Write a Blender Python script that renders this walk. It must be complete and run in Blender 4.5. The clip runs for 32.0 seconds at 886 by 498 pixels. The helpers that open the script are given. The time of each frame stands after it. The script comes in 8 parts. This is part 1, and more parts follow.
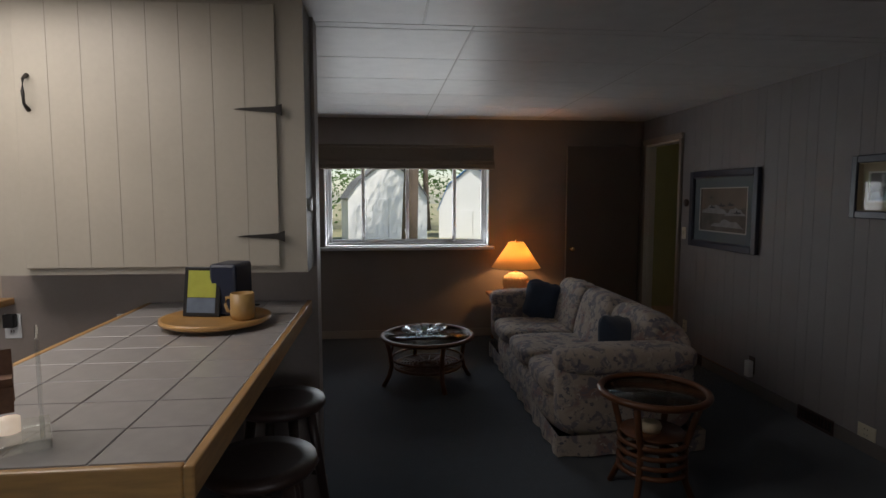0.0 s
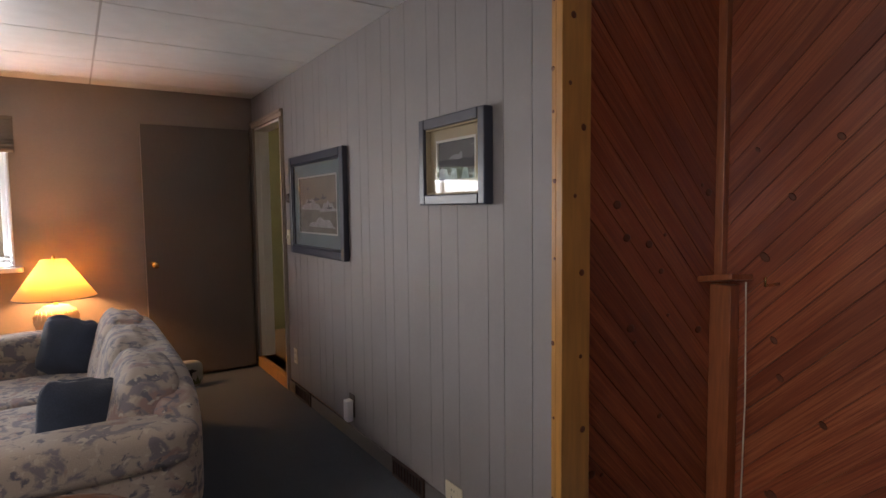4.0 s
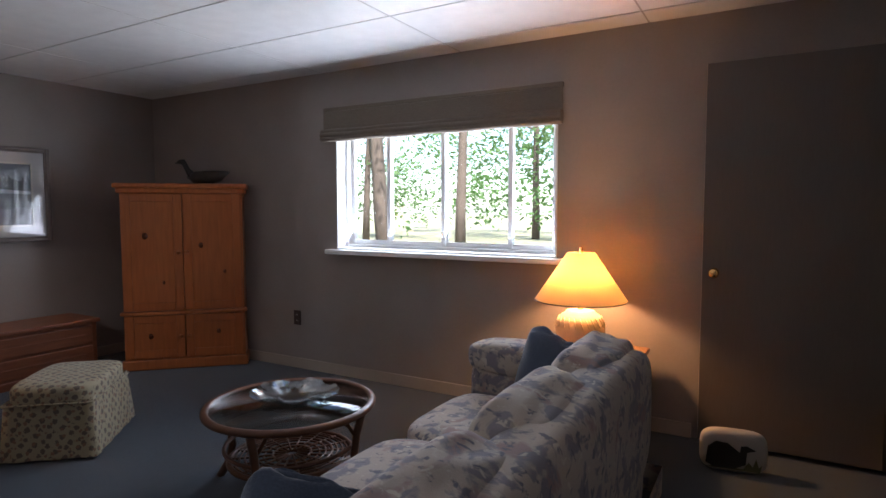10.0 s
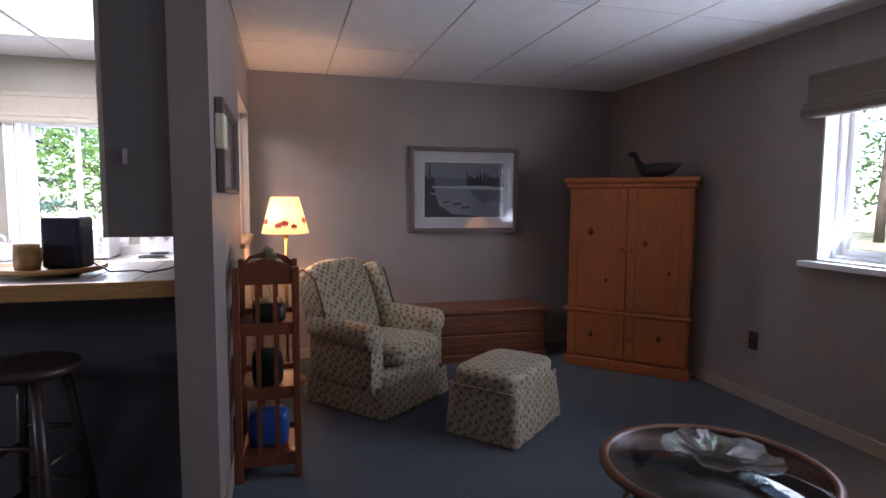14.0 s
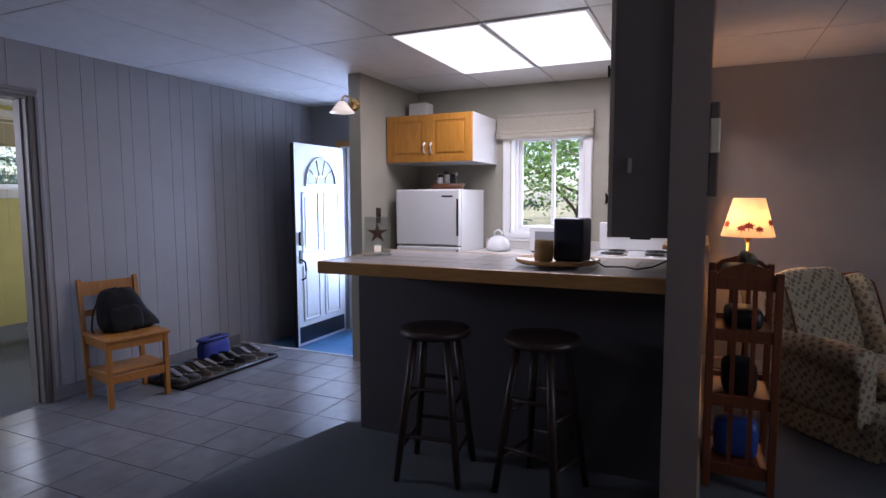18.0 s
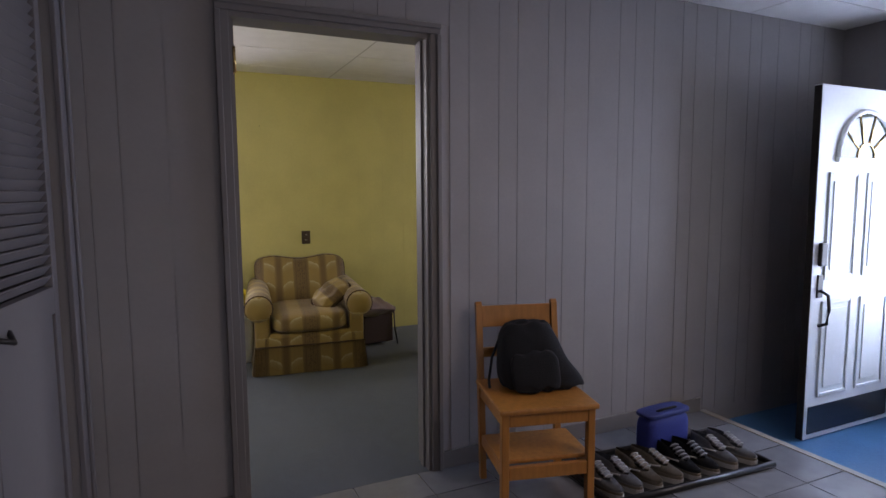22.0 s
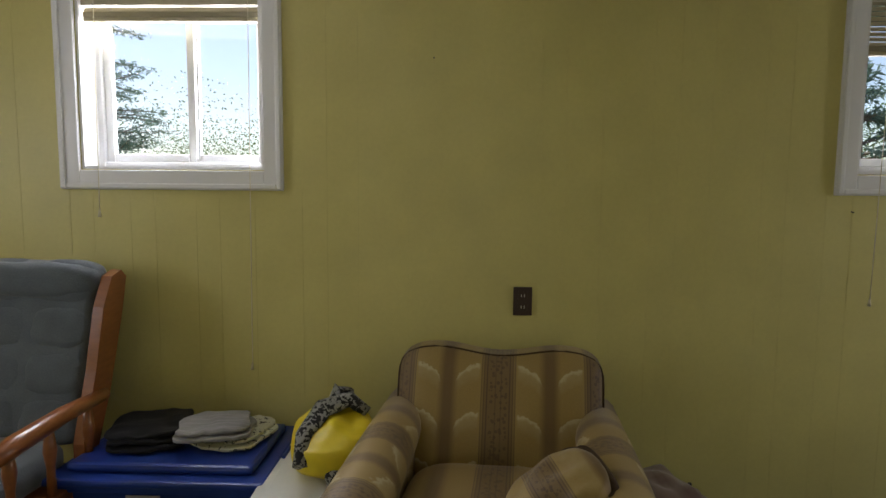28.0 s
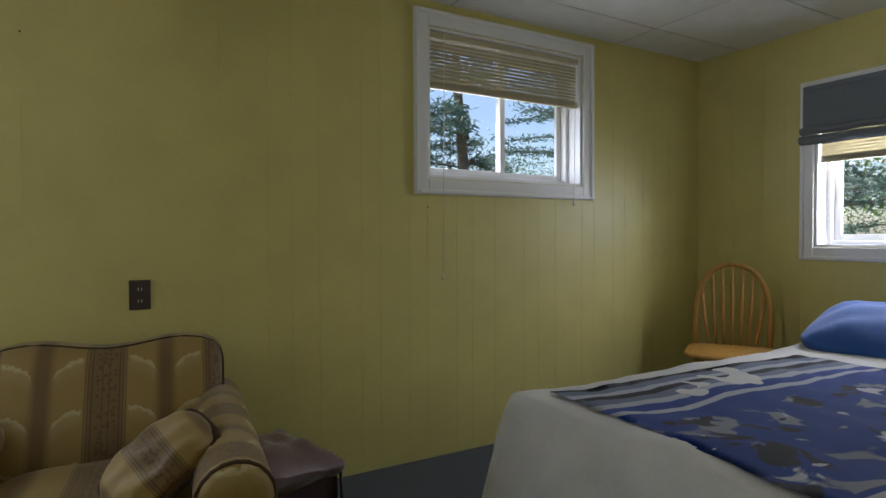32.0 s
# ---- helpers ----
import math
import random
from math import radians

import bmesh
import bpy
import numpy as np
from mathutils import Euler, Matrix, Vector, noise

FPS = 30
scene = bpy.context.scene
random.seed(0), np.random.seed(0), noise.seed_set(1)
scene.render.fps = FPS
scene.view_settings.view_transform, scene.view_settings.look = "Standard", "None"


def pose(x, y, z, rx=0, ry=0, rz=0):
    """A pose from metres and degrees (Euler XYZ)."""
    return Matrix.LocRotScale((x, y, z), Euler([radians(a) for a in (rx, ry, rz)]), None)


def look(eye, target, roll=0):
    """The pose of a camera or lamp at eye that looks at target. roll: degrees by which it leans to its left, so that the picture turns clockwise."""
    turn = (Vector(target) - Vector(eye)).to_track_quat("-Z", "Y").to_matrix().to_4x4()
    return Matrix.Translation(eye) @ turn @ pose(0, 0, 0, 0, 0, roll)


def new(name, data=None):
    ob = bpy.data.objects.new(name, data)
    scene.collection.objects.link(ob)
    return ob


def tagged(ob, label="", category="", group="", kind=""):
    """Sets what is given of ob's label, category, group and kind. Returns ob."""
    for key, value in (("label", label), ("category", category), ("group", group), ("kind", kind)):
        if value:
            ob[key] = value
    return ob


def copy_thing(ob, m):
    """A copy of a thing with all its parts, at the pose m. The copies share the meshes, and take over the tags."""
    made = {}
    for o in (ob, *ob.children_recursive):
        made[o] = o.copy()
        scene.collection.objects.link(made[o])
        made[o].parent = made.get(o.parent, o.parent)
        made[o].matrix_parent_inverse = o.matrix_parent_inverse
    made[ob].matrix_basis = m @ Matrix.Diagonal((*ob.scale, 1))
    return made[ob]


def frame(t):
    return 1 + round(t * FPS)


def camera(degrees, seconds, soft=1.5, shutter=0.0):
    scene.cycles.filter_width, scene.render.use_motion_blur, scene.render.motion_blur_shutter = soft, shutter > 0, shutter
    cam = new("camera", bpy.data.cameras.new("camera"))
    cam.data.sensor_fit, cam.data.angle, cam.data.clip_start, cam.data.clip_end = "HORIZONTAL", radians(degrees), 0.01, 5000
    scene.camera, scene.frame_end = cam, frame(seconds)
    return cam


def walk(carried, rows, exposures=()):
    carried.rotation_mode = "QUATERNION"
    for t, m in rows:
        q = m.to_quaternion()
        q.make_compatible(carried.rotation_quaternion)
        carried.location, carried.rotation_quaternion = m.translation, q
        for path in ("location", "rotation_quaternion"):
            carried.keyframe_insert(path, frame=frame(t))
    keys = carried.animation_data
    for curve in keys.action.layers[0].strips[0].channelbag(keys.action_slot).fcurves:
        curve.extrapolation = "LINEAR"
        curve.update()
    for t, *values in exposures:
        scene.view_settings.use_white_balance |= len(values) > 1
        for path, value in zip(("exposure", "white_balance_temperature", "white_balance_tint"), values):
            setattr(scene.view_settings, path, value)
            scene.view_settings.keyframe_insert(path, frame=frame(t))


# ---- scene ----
cam = camera(75.2, 32.0)
EXPOSURES = [(0, 0.32, 6700, 15), (1, 1.0, 6700, 16), (2, 1.5, 6600, 18), (3, 1.93, 7000, 21), (4, 2.43, 7100, 22), (7, 3.1, 6700, 24), (8.5, 2.55, 6300, 20), (10, 2.15, 6000, 18),
             (12, 1.8, 5750, 20), (14, 2.13, 5800, 23), (15, 2.13, 5800, 24), (17.5, 1.27, 5850, 28), (20, 0.85, 5950, 27), (22, 0.88, 6700, 28), (24, 1.72, 7700, 15), (27, 0.75, 6600, 19), (28, 0.40, 6700, 20), (29, 0.32, 6700, 21), (30, 0.05, 6600, 21), (31, -0.05, 6600, 21), (32, 0.36, 6200, 19)]
PATH = [
    (0, (-0.64, 1.05, 1.535), (-0.442, 3.033, 1.355), 0.0),
    (0.5, (-0.495, 1.03, 1.499), (-0.04, 2.971, 1.333), -1.3),
    (1, (-0.355, 1.118, 1.469), (0.365, 2.977, 1.303), -1.5),
    (1.5, (-0.211, 1.238, 1.443), (0.705, 3.009, 1.291), -1.7),
    (2, (-0.025, 1.342, 1.422), (0.98, 3.066, 1.286), -1.7),
    (2.5, (0.233, 1.555, 1.429), (1.265, 3.262, 1.28), -1.4),
    (3, (0.444, 1.737, 1.424), (1.503, 3.428, 1.274), -1.0),
    (3.5, (0.693, 1.899, 1.415), (1.762, 3.582, 1.27), -0.8),
    (4, (0.86, 2.064, 1.396), (1.938, 3.743, 1.253), -0.7),
    (4.5, (1.002, 2.295, 1.399), (2.086, 3.97, 1.255), -0.6),
    (6.5, (1.492, 3.068, 1.386), (2.481, 4.8, 1.235), -0.8),
    (7, (1.549, 3.182, 1.394), (2.332, 5.015, 1.237), -0.9),
    (7.5, (1.602, 3.286, 1.388), (2.033, 5.233, 1.233), -1.0),
    (8, (1.602, 3.384, 1.369), (1.715, 5.375, 1.213), -0.8),
    (8.5, (1.568, 3.494, 1.363), (1.413, 5.481, 1.203), -0.8),
    (9, (1.585, 3.557, 1.368), (1.177, 5.508, 1.209), -0.6),
    (9.5, (1.612, 3.655, 1.371), (0.921, 5.525, 1.209), -0.7),
    (10, (1.656, 3.775, 1.307), (0.67, 5.51, 1.171), -0.1),
    (10.5, (1.626, 3.866, 1.271), (0.431, 5.465, 1.145), 0.3),
    (11, (1.543, 4.007, 1.269), (0.188, 5.472, 1.136), 0.4),
    (11.5, (1.488, 4.132, 1.284), (0.002, 5.463, 1.141), 0.3),
    (12, (1.427, 4.274, 1.318), (-0.193, 5.437, 1.162), 0.3),
    (12.5, (1.385, 4.332, 1.321), (-0.344, 5.324, 1.161), 0.3),
    (13, (1.371, 4.335, 1.329), (-0.437, 5.173, 1.165), 0.3),
    (13.5, (1.365, 4.304, 1.335), (-0.505, 4.993, 1.17), 0.2),
    (14, (1.376, 4.264, 1.352), (-0.545, 4.794, 1.179), 0.3),
    (14.5, (1.405, 4.219, 1.388), (-0.554, 4.575, 1.201), 0.2),
    (15, (1.489, 4.354, 1.373), (-0.502, 4.427, 1.192), 0.1),
    (15.5, (1.513, 4.334, 1.384), (-0.473, 4.191, 1.197), 0.2),
    (17.5, (1.482, 4.077, 1.357), (-0.375, 3.355, 1.183), 0.2),
    (18, (1.502, 3.99, 1.375), (-0.313, 3.168, 1.195), -0.2),
    (18.5, (1.412, 3.931, 1.38), (-0.314, 2.937, 1.196), -0.2),
    (19, (1.273, 3.823, 1.373), (-0.297, 2.598, 1.188), -0.2),
    (19.5, (1.097, 3.751, 1.356), (-0.296, 2.328, 1.168), -0.2),
    (20, (0.958, 3.502, 1.362), (-0.328, 1.983, 1.169), -0.3),
    (20.5, (0.738, 3.28, 1.362), (-0.415, 1.658, 1.166), -0.2),
    (21, (0.541, 3.047, 1.345), (-0.442, 1.316, 1.148), -0.3),
    (21.5, (0.388, 2.745, 1.333), (-0.498, 0.963, 1.134), -0.3),
    (22, (0.222, 2.432, 1.329), (-0.609, 0.623, 1.133), -0.3),
    (22.5, (0.021, 2.083, 1.308), (-0.734, 0.24, 1.129), -0.2),
    (23, (-0.09, 1.736, 1.273), (-0.793, -0.13, 1.111), 0.2),
    (23.5, (-0.157, 1.407, 1.262), (-0.861, -0.457, 1.114), 0.4),
    (24, (-0.244, 1.096, 1.254), (-0.914, -0.782, 1.121), 0.4),
    (24.5, (-0.422, 0.783, 1.263), (-0.981, -1.132, 1.136), 0.4),
    (26.5, (-0.551, -0.155, 1.381), (-0.893, -2.116, 1.185), 0.5),
    (27, (-0.532, -0.296, 1.39), (-0.757, -2.272, 1.184), 0.4),
    (27.5, (-0.547, -0.424, 1.389), (-0.602, -2.413, 1.186), 0.5),
    (28, (-0.574, -0.492, 1.36), (-0.511, -2.482, 1.176), 0.5),
    (28.5, (-0.582, -0.516, 1.337), (-0.497, -2.507, 1.166), 0.5),
    (29, (-0.61, -0.5, 1.299), (-0.521, -2.493, 1.15), 0.5),
    (29.5, (-0.648, -0.462, 1.247), (-0.64, -2.459, 1.127), 0.5),
    (30, (-0.708, -0.406, 1.236), (-0.867, -2.397, 1.124), 0.4),
    (30.5, (-0.792, -0.344, 1.182), (-1.116, -2.317, 1.107), -0.0),
    (31, (-0.786, -0.3, 1.166), (-1.319, -2.227, 1.102), -0.2),
    (31.5, (-0.753, -0.272, 1.155), (-1.51, -2.122, 1.106), -0.2),
    (32, (-0.742, -0.254, 1.156), (-1.737, -1.989, 1.113), -0.2),
]
walk(cam, [(t, look(eye, target, roll)) for t, eye, target, roll in PATH], EXPOSURES)

# ---- plan, metres: x east, y north, origin at the bedroom doorway's east jamb
XE, YN, XW = 2.23, 7.28, -3.55       # living room: east, north and west walls
YT = 3.48                            # south end of the grey east wall
YD0, YD1, XD = 3.86, 4.00, -0.97     # divider wall between kitchen and living room, and its east end
H = 2.37                             # ceiling
YB, XBW, XBE = -2.88, -4.32, 2.30    # bedroom: south, west and east walls
XA, YA = 3.25, 3.54                  # timber alcove: back wall and side wall
XC, YC = 0.565, 1.22                  # closet: louvred face, and its north end
XV = -3.79                           # entry: west wall, one step down
T = 0.12                             # thickness of walls

# ---- world, sun, lamps
world = bpy.data.worlds.new("World")
scene.world = world
world.use_nodes = True
wn = world.node_tree.nodes
sky = wn.new("ShaderNodeTexSky")
sky.sky_type, sky.sun_disc = "NISHITA", False
sky.sun_elevation, sky.sun_rotation = radians(60.7), radians(138)
wn["Background"].inputs["Strength"].default_value = 0.15
world.node_tree.links.new(sky.outputs[0], wn["Background"].inputs["Color"])


def lamp(name, kind, energy, colour, m, size=None, size_y=None):
    d = bpy.data.lights.new(name, kind)
    d.energy, d.color = energy, colour
    if kind == "AREA":
        d.shape, d.size, d.size_y = "RECTANGLE", size, size_y or size
    elif kind == "SUN":
        d.angle = radians(0.6)
    else:
        d.shadow_soft_size = size
    ob = new(name, d)
    ob.matrix_world = m
    return ob


lamp("sun", "SUN", 5.0, (1, 0.95, 0.87), look((18, -20, 48), (0, 0, 0)))
# sky light in the window openings
SKYW = (0.86, 0.93, 1.0)
lamp("sky_north_window", "AREA", 15.5, SKYW, look((-0.4, YN + 0.30, 1.36), (-0.4, 3, 4.6)), 1.75, 0.9)
lamp("sky_kitchen_window", "AREA", 3.5, SKYW, look((XW - 0.28, 2.75, 1.35), (0, 2.75, 1.75)), 0.6, 0.75)
lamp("sky_entry_door", "AREA", 44, (0.56, 0.73, 1.0), look((XW - 0.42, 0.98, 1.1), (0, 0.55, 0.7)), 0.78, 1.8)
lamp("sky_bedroom_east_window", "AREA", 37.0, SKYW, look((0.72, YB - 0.3, 1.82), (-0.4, 0, 0.55)), 0.7, 0.75)
lamp("sky_bedroom_west_window", "AREA", 6.66, SKYW, look((-2.6, YB - 0.3, 1.65), (-2.4, 0, 0.6)), 0.7, 0.45)
lamp("sky_bedroom_side_window", "AREA", 28, SKYW, look((XBW - 0.3, -1.7, 1.55), (-2.4, -1.3, 0.5)), 0.7, 0.7)
lamp("sky_bedroom_far_window", "AREA", 11, SKYW, look((XBE + 0.3, -1.35, 1.62), (-0.6, -2.2, 1.0)), 0.9, 0.8)


# ---- materials
def rgb(r, g, b):
    return (r, g, b, 1)


def material(name, colour, rough=0.6, metal=0.0, grain=0.0, scale=20.0, stretch=(1, 1, 1), bump=0.0, second=None, blend=0.5,
             mottled=0.0, glow=None, coat=0.0, per_piece=0.0, sheen=0.0):
    """Base colour varied at two scales: fine grain (scale per metre) and broad mottling, with relief from the grain."""
    m = bpy.data.materials.new(name)
    m.use_nodes = True
    n, l = m.node_tree.nodes, m.node_tree.links
    b = n["Principled BSDF"]
    b.inputs["Roughness"].default_value, b.inputs["Metallic"].default_value = rough, metal
    b.inputs["Coat Weight"].default_value = coat
    b.inputs["Sheen Weight"].default_value = sheen
    c2 = second or tuple(v * (1 - grain) for v in colour)
    co = n.new("ShaderNodeTexCoord")
    mp = n.new("ShaderNodeMapping")
    mp.inputs["Scale"].default_value = stretch
    l.new(co.outputs["Object"], mp.inputs[0])
    fine = n.new("ShaderNodeTexNoise")
    fine.inputs["Scale"].default_value, fine.inputs["Detail"].default_value = scale, 6
    l.new(mp.outputs[0], fine.inputs["Vector"])
    ramp = n.new("ShaderNodeValToRGB")
    ramp.color_ramp.elements[0].position, ramp.color_ramp.elements[1].position = 0.5 - blend / 2, 0.5 + blend / 2
    ramp.color_ramp.elements[0].color, ramp.color_ramp.elements[1].color = rgb(*c2), rgb(*colour)
    l.new(fine.outputs["Fac"], ramp.inputs[0])
    out = ramp.outputs[0]
    if mottled or per_piece:
        broad = n.new("ShaderNodeTexNoise")
        broad.inputs["Scale"].default_value, broad.inputs["Detail"].default_value = max(scale * 0.06, 0.8), 3
        l.new(co.outputs["Object"], broad.inputs["Vector"])
        mr = n.new("ShaderNodeMapRange")
        mr.inputs["From Min"].default_value, mr.inputs["From Max"].default_value = 0.3, 0.7
        mr.inputs["To Min"].default_value, mr.inputs["To Max"].default_value = 1 - mottled, 1 + mottled
        l.new(broad.outputs["Fac"], mr.inputs[0])
        hsv = n.new("ShaderNodeHueSaturation")
        l.new(out, hsv.inputs["Color"])
        val = mr.outputs[0]
        if per_piece:
            oi = n.new("ShaderNodeObjectInfo")
            pr = n.new("ShaderNodeMapRange")
            pr.inputs["To Min"].default_value, pr.inputs["To Max"].default_value = 1 - per_piece, 1 + per_piece
            l.new(oi.outputs["Random"], pr.inputs[0])
            mul = n.new("ShaderNodeMath")
            mul.operation = "MULTIPLY"
            l.new(val, mul.inputs[0])
            l.new(pr.outputs[0], mul.inputs[1])
            val = mul.outputs[0]
        l.new(val, hsv.inputs["Value"])
        out = hsv.outputs[0]
    l.new(out, b.inputs["Base Color"])
    if bump:
        bp = n.new("ShaderNodeBump")
        bp.inputs["Strength"].default_value, bp.inputs["Distance"].default_value = bump, 0.004
        l.new(fine.outputs["Fac"], bp.inputs["Height"])
        l.new(bp.outputs[0], b.inputs["Normal"])
    if glow:
        b.inputs["Emission Color"].default_value = rgb(*glow[0])
        b.inputs["Emission Strength"].default_value = glow[1]
    return m


GREY = material("grey_paint", (0.285, 0.265, 0.262), 0.58, grain=0.05, scale=60, mottled=0.05, bump=0.05)
GREY_DARK = material("warm_grey_paint", (0.29, 0.245, 0.22), 0.5, grain=0.06, scale=60, mottled=0.05, bump=0.05)
KITCHEN = material("olive_grey_paint", (0.36, 0.345, 0.28), 0.5, grain=0.05, scale=60, mottled=0.05, bump=0.05)
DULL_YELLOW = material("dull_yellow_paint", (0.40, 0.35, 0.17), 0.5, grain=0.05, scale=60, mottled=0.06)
CREAM = material("cream_paint", (0.64, 0.57, 0.21), 0.45, grain=0.05, scale=60, mottled=0.05, bump=0.05)
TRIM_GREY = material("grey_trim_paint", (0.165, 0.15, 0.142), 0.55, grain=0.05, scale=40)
TAN = material("tan_trim_paint", (0.40, 0.33, 0.27), 0.45, grain=0.06, scale=40)
WHITE = material("white_paint", (0.80, 0.80, 0.79), 0.4, grain=0.04, scale=40, mottled=0.03)
VINYL = material("white_vinyl", (0.82, 0.82, 0.82), 0.35, grain=0.02, scale=30)
TILE_C = material("ceiling_tile", (0.78, 0.77, 0.76), 0.42, grain=0.10, scale=160, mottled=0.04, bump=0.15)
GRID_C = material("ceiling_grid", (0.45, 0.42, 0.40), 0.4, grain=0.04)
CARPET = material("blue_grey_carpet", (0.024, 0.040, 0.058), 0.95, grain=0.45, scale=240, mottled=0.22, bump=0.9, blend=0.7, sheen=0.25)
FLOOR_TILE = material("slate_floor_tile", (0.19, 0.195, 0.21), 0.26, grain=0.25, scale=9, mottled=0.12, bump=0.25, per_piece=0.08)
ENTRY_BLUE = material("blue_entry_mat", (0.05, 0.17, 0.34), 0.45, grain=0.15, scale=60, mottled=0.12, bump=0.2)
GROUT = material("grout", (0.22, 0.21, 0.20), 0.85, grain=0.2, scale=120)
PINE = material("knotty_pine", (0.62, 0.29, 0.075), 0.38, grain=0.35, scale=7, stretch=(6, 6, 0.6), mottled=0.08, coat=0.2)
CEDAR = material("cedar_batten", (0.48, 0.145, 0.050), 0.34, grain=0.42, scale=9, stretch=(9, 9, 0.7), mottled=0.12, bump=0.12, per_piece=0.10, coat=0.2)
OAK = material("oak_varnish", (0.55, 0.30, 0.10), 0.35, grain=0.35, scale=10, stretch=(1, 1, 8), mottled=0.08, coat=0.25)
OAK_FLOOR = material("oak_floor", (0.45, 0.18, 0.06), 0.3, grain=0.3, scale=10, stretch=(1, 9, 1), coat=0.3)
DARK_DOOR = material("brown_door", (0.15, 0.12, 0.10), 0.42, grain=0.10, scale=30, stretch=(5, 5, 0.5), mottled=0.05)
BLACK = material("black_plastic", (0.012, 0.012, 0.013), 0.35, grain=0.1)
DARK_BROWN = material("brown_plastic", (0.05, 0.028, 0.022), 0.35, grain=0.1)
BRASS = material("brass", (0.75, 0.52, 0.22), 0.25, 1.0, grain=0.1, scale=30)
STEEL = material("dark_iron", (0.06, 0.055, 0.05), 0.45, 0.8, grain=0.2)
CHROME = material("satin_nickel", (0.62, 0.60, 0.57), 0.28, 1.0, grain=0.05)
IVORY = material("ivory_plastic", (0.72, 0.66, 0.50), 0.35, grain=0.03)
BARK = material("bark", (0.13, 0.095, 0.07), 0.9, grain=0.5, scale=22, stretch=(3, 3, 0.5), mottled=0.2, bump=0.8)
LEAF = material("leaves", (0.14, 0.26, 0.07), 0.55, grain=0.4, scale=30, mottled=0.3, second=(0.05, 0.10, 0.03))
PINE_BARK = material("grey_pine_bark", (0.21, 0.17, 0.145), 0.9, grain=0.5, scale=22, stretch=(3, 3, 0.5), mottled=0.2, bump=0.8)
NEEDLE = material("pine_needles", (0.17, 0.27, 0.23), 0.6, grain=0.4, scale=30, mottled=0.3, second=(0.09, 0.17, 0.13))


def leafy(m, share=0.45):
    """Thin leaves let light through."""
    n, l = m.node_tree.nodes, m.node_tree.links
    b = n["Principled BSDF"]
    tr, mix = n.new("ShaderNodeBsdfTranslucent"), n.new("ShaderNodeMixShader")
    mix.inputs[0].default_value = share
    l.new(b.inputs["Base Color"].links[0].from_socket, tr.inputs[0])
    l.new(b.outputs[0], mix.inputs[1])
    l.new(tr.outputs[0], mix.inputs[2])
    l.new(mix.outputs[0], n["Material Output"].inputs[0])
    return m


leafy(LEAF)
leafy(NEEDLE)


def cedar_boards(name, turn):
    """Red cedar whose streaks run along boards laid at 45 degrees, each board with its own tone and figure."""
    m = bpy.data.materials.new(name)
    m.use_nodes = True
    n, l = m.node_tree.nodes, m.node_tree.links
    b = n["Principled BSDF"]
    co, mp, oi = n.new("ShaderNodeTexCoord"), n.new("ShaderNodeMapping"), n.new("ShaderNodeObjectInfo")
    mp.inputs["Rotation"].default_value = tuple(radians(v) for v in turn)
    l.new(co.outputs["Object"], mp.inputs[0])
    jump = n.new("ShaderNodeVectorMath")
    jump.operation = "MULTIPLY_ADD"
    jump.inputs[1].default_value = (1, 1, 1)
    spread = n.new("ShaderNodeMath")
    spread.operation = "MULTIPLY"
    spread.inputs[1].default_value = 37.0
    l.new(oi.outputs["Random"], spread.inputs[0])
    l.new(mp.outputs[0], jump.inputs[0])
    l.new(spread.outputs[0], jump.inputs[2])

    def streaks(scale, detail, low, high, rough=0.6):
        st = n.new("ShaderNodeMapping")
        st.inputs["Scale"].default_value = scale
        l.new(jump.outputs[0], st.inputs[0])
        t = n.new("ShaderNodeTexNoise")
        t.inputs["Scale"].default_value, t.inputs["Detail"].default_value, t.inputs["Roughness"].default_value = 1.0, detail, rough
        t.inputs["Distortion"].default_value = 0.4
        l.new(st.outputs[0], t.inputs["Vector"])
        r = n.new("ShaderNodeMapRange")
        r.inputs["From Min"].default_value, r.inputs["From Max"].default_value = low, high
        l.new(t.outputs["Fac"], r.inputs[0])
        return r.outputs[0]

    def blend(fac, one, two):
        x = n.new("ShaderNodeMixRGB")
        l.new(fac, x.inputs[0])
        for i, v in ((1, one), (2, two)):
            if isinstance(v, tuple):
                x.inputs[i].default_value = rgb(*v)
            else:
                l.new(v, x.inputs[i])
        return x.outputs[0]

    broad = streaks((26, 1.1, 26), 3, 0.36, 0.66)
    fine = streaks((170, 3.5, 170), 4, 0.40, 0.68)
    tone = blend(oi.outputs["Random"], (0.46, 0.100, 0.036), (0.15, 0.030, 0.013))
    tone = blend(broad, tone, (0.54, 0.165, 0.064))
    tone = blend(fine, tone, (0.17, 0.032, 0.014))
    half = n.new("ShaderNodeMixRGB")
    half.inputs[0].default_value = 0.22
    l.new(tone, half.inputs[1])
    l.new(blend(oi.outputs["Random"], (0.46, 0.115, 0.042), (0.22, 0.050, 0.020)), half.inputs[2])
    l.new(half.outputs[0], b.inputs["Base Color"])
    b.inputs["Roughness"].default_value = 0.34
    b.inputs["Coat Weight"].default_value = 0.6
    b.inputs["Coat Roughness"].default_value = 0.22
    bp = n.new("ShaderNodeBump")
    bp.inputs["Strength"].default_value, bp.inputs["Distance"].default_value = 0.25, 0.002
    l.new(fine, bp.inputs["Height"])
    l.new(bp.outputs[0], b.inputs["Normal"])
    return m


CEDAR_SIDE = cedar_boards("cedar_side_board", (0, -45, 90))
CEDAR_BACK = cedar_boards("cedar_back_board", (45, 0, 0))


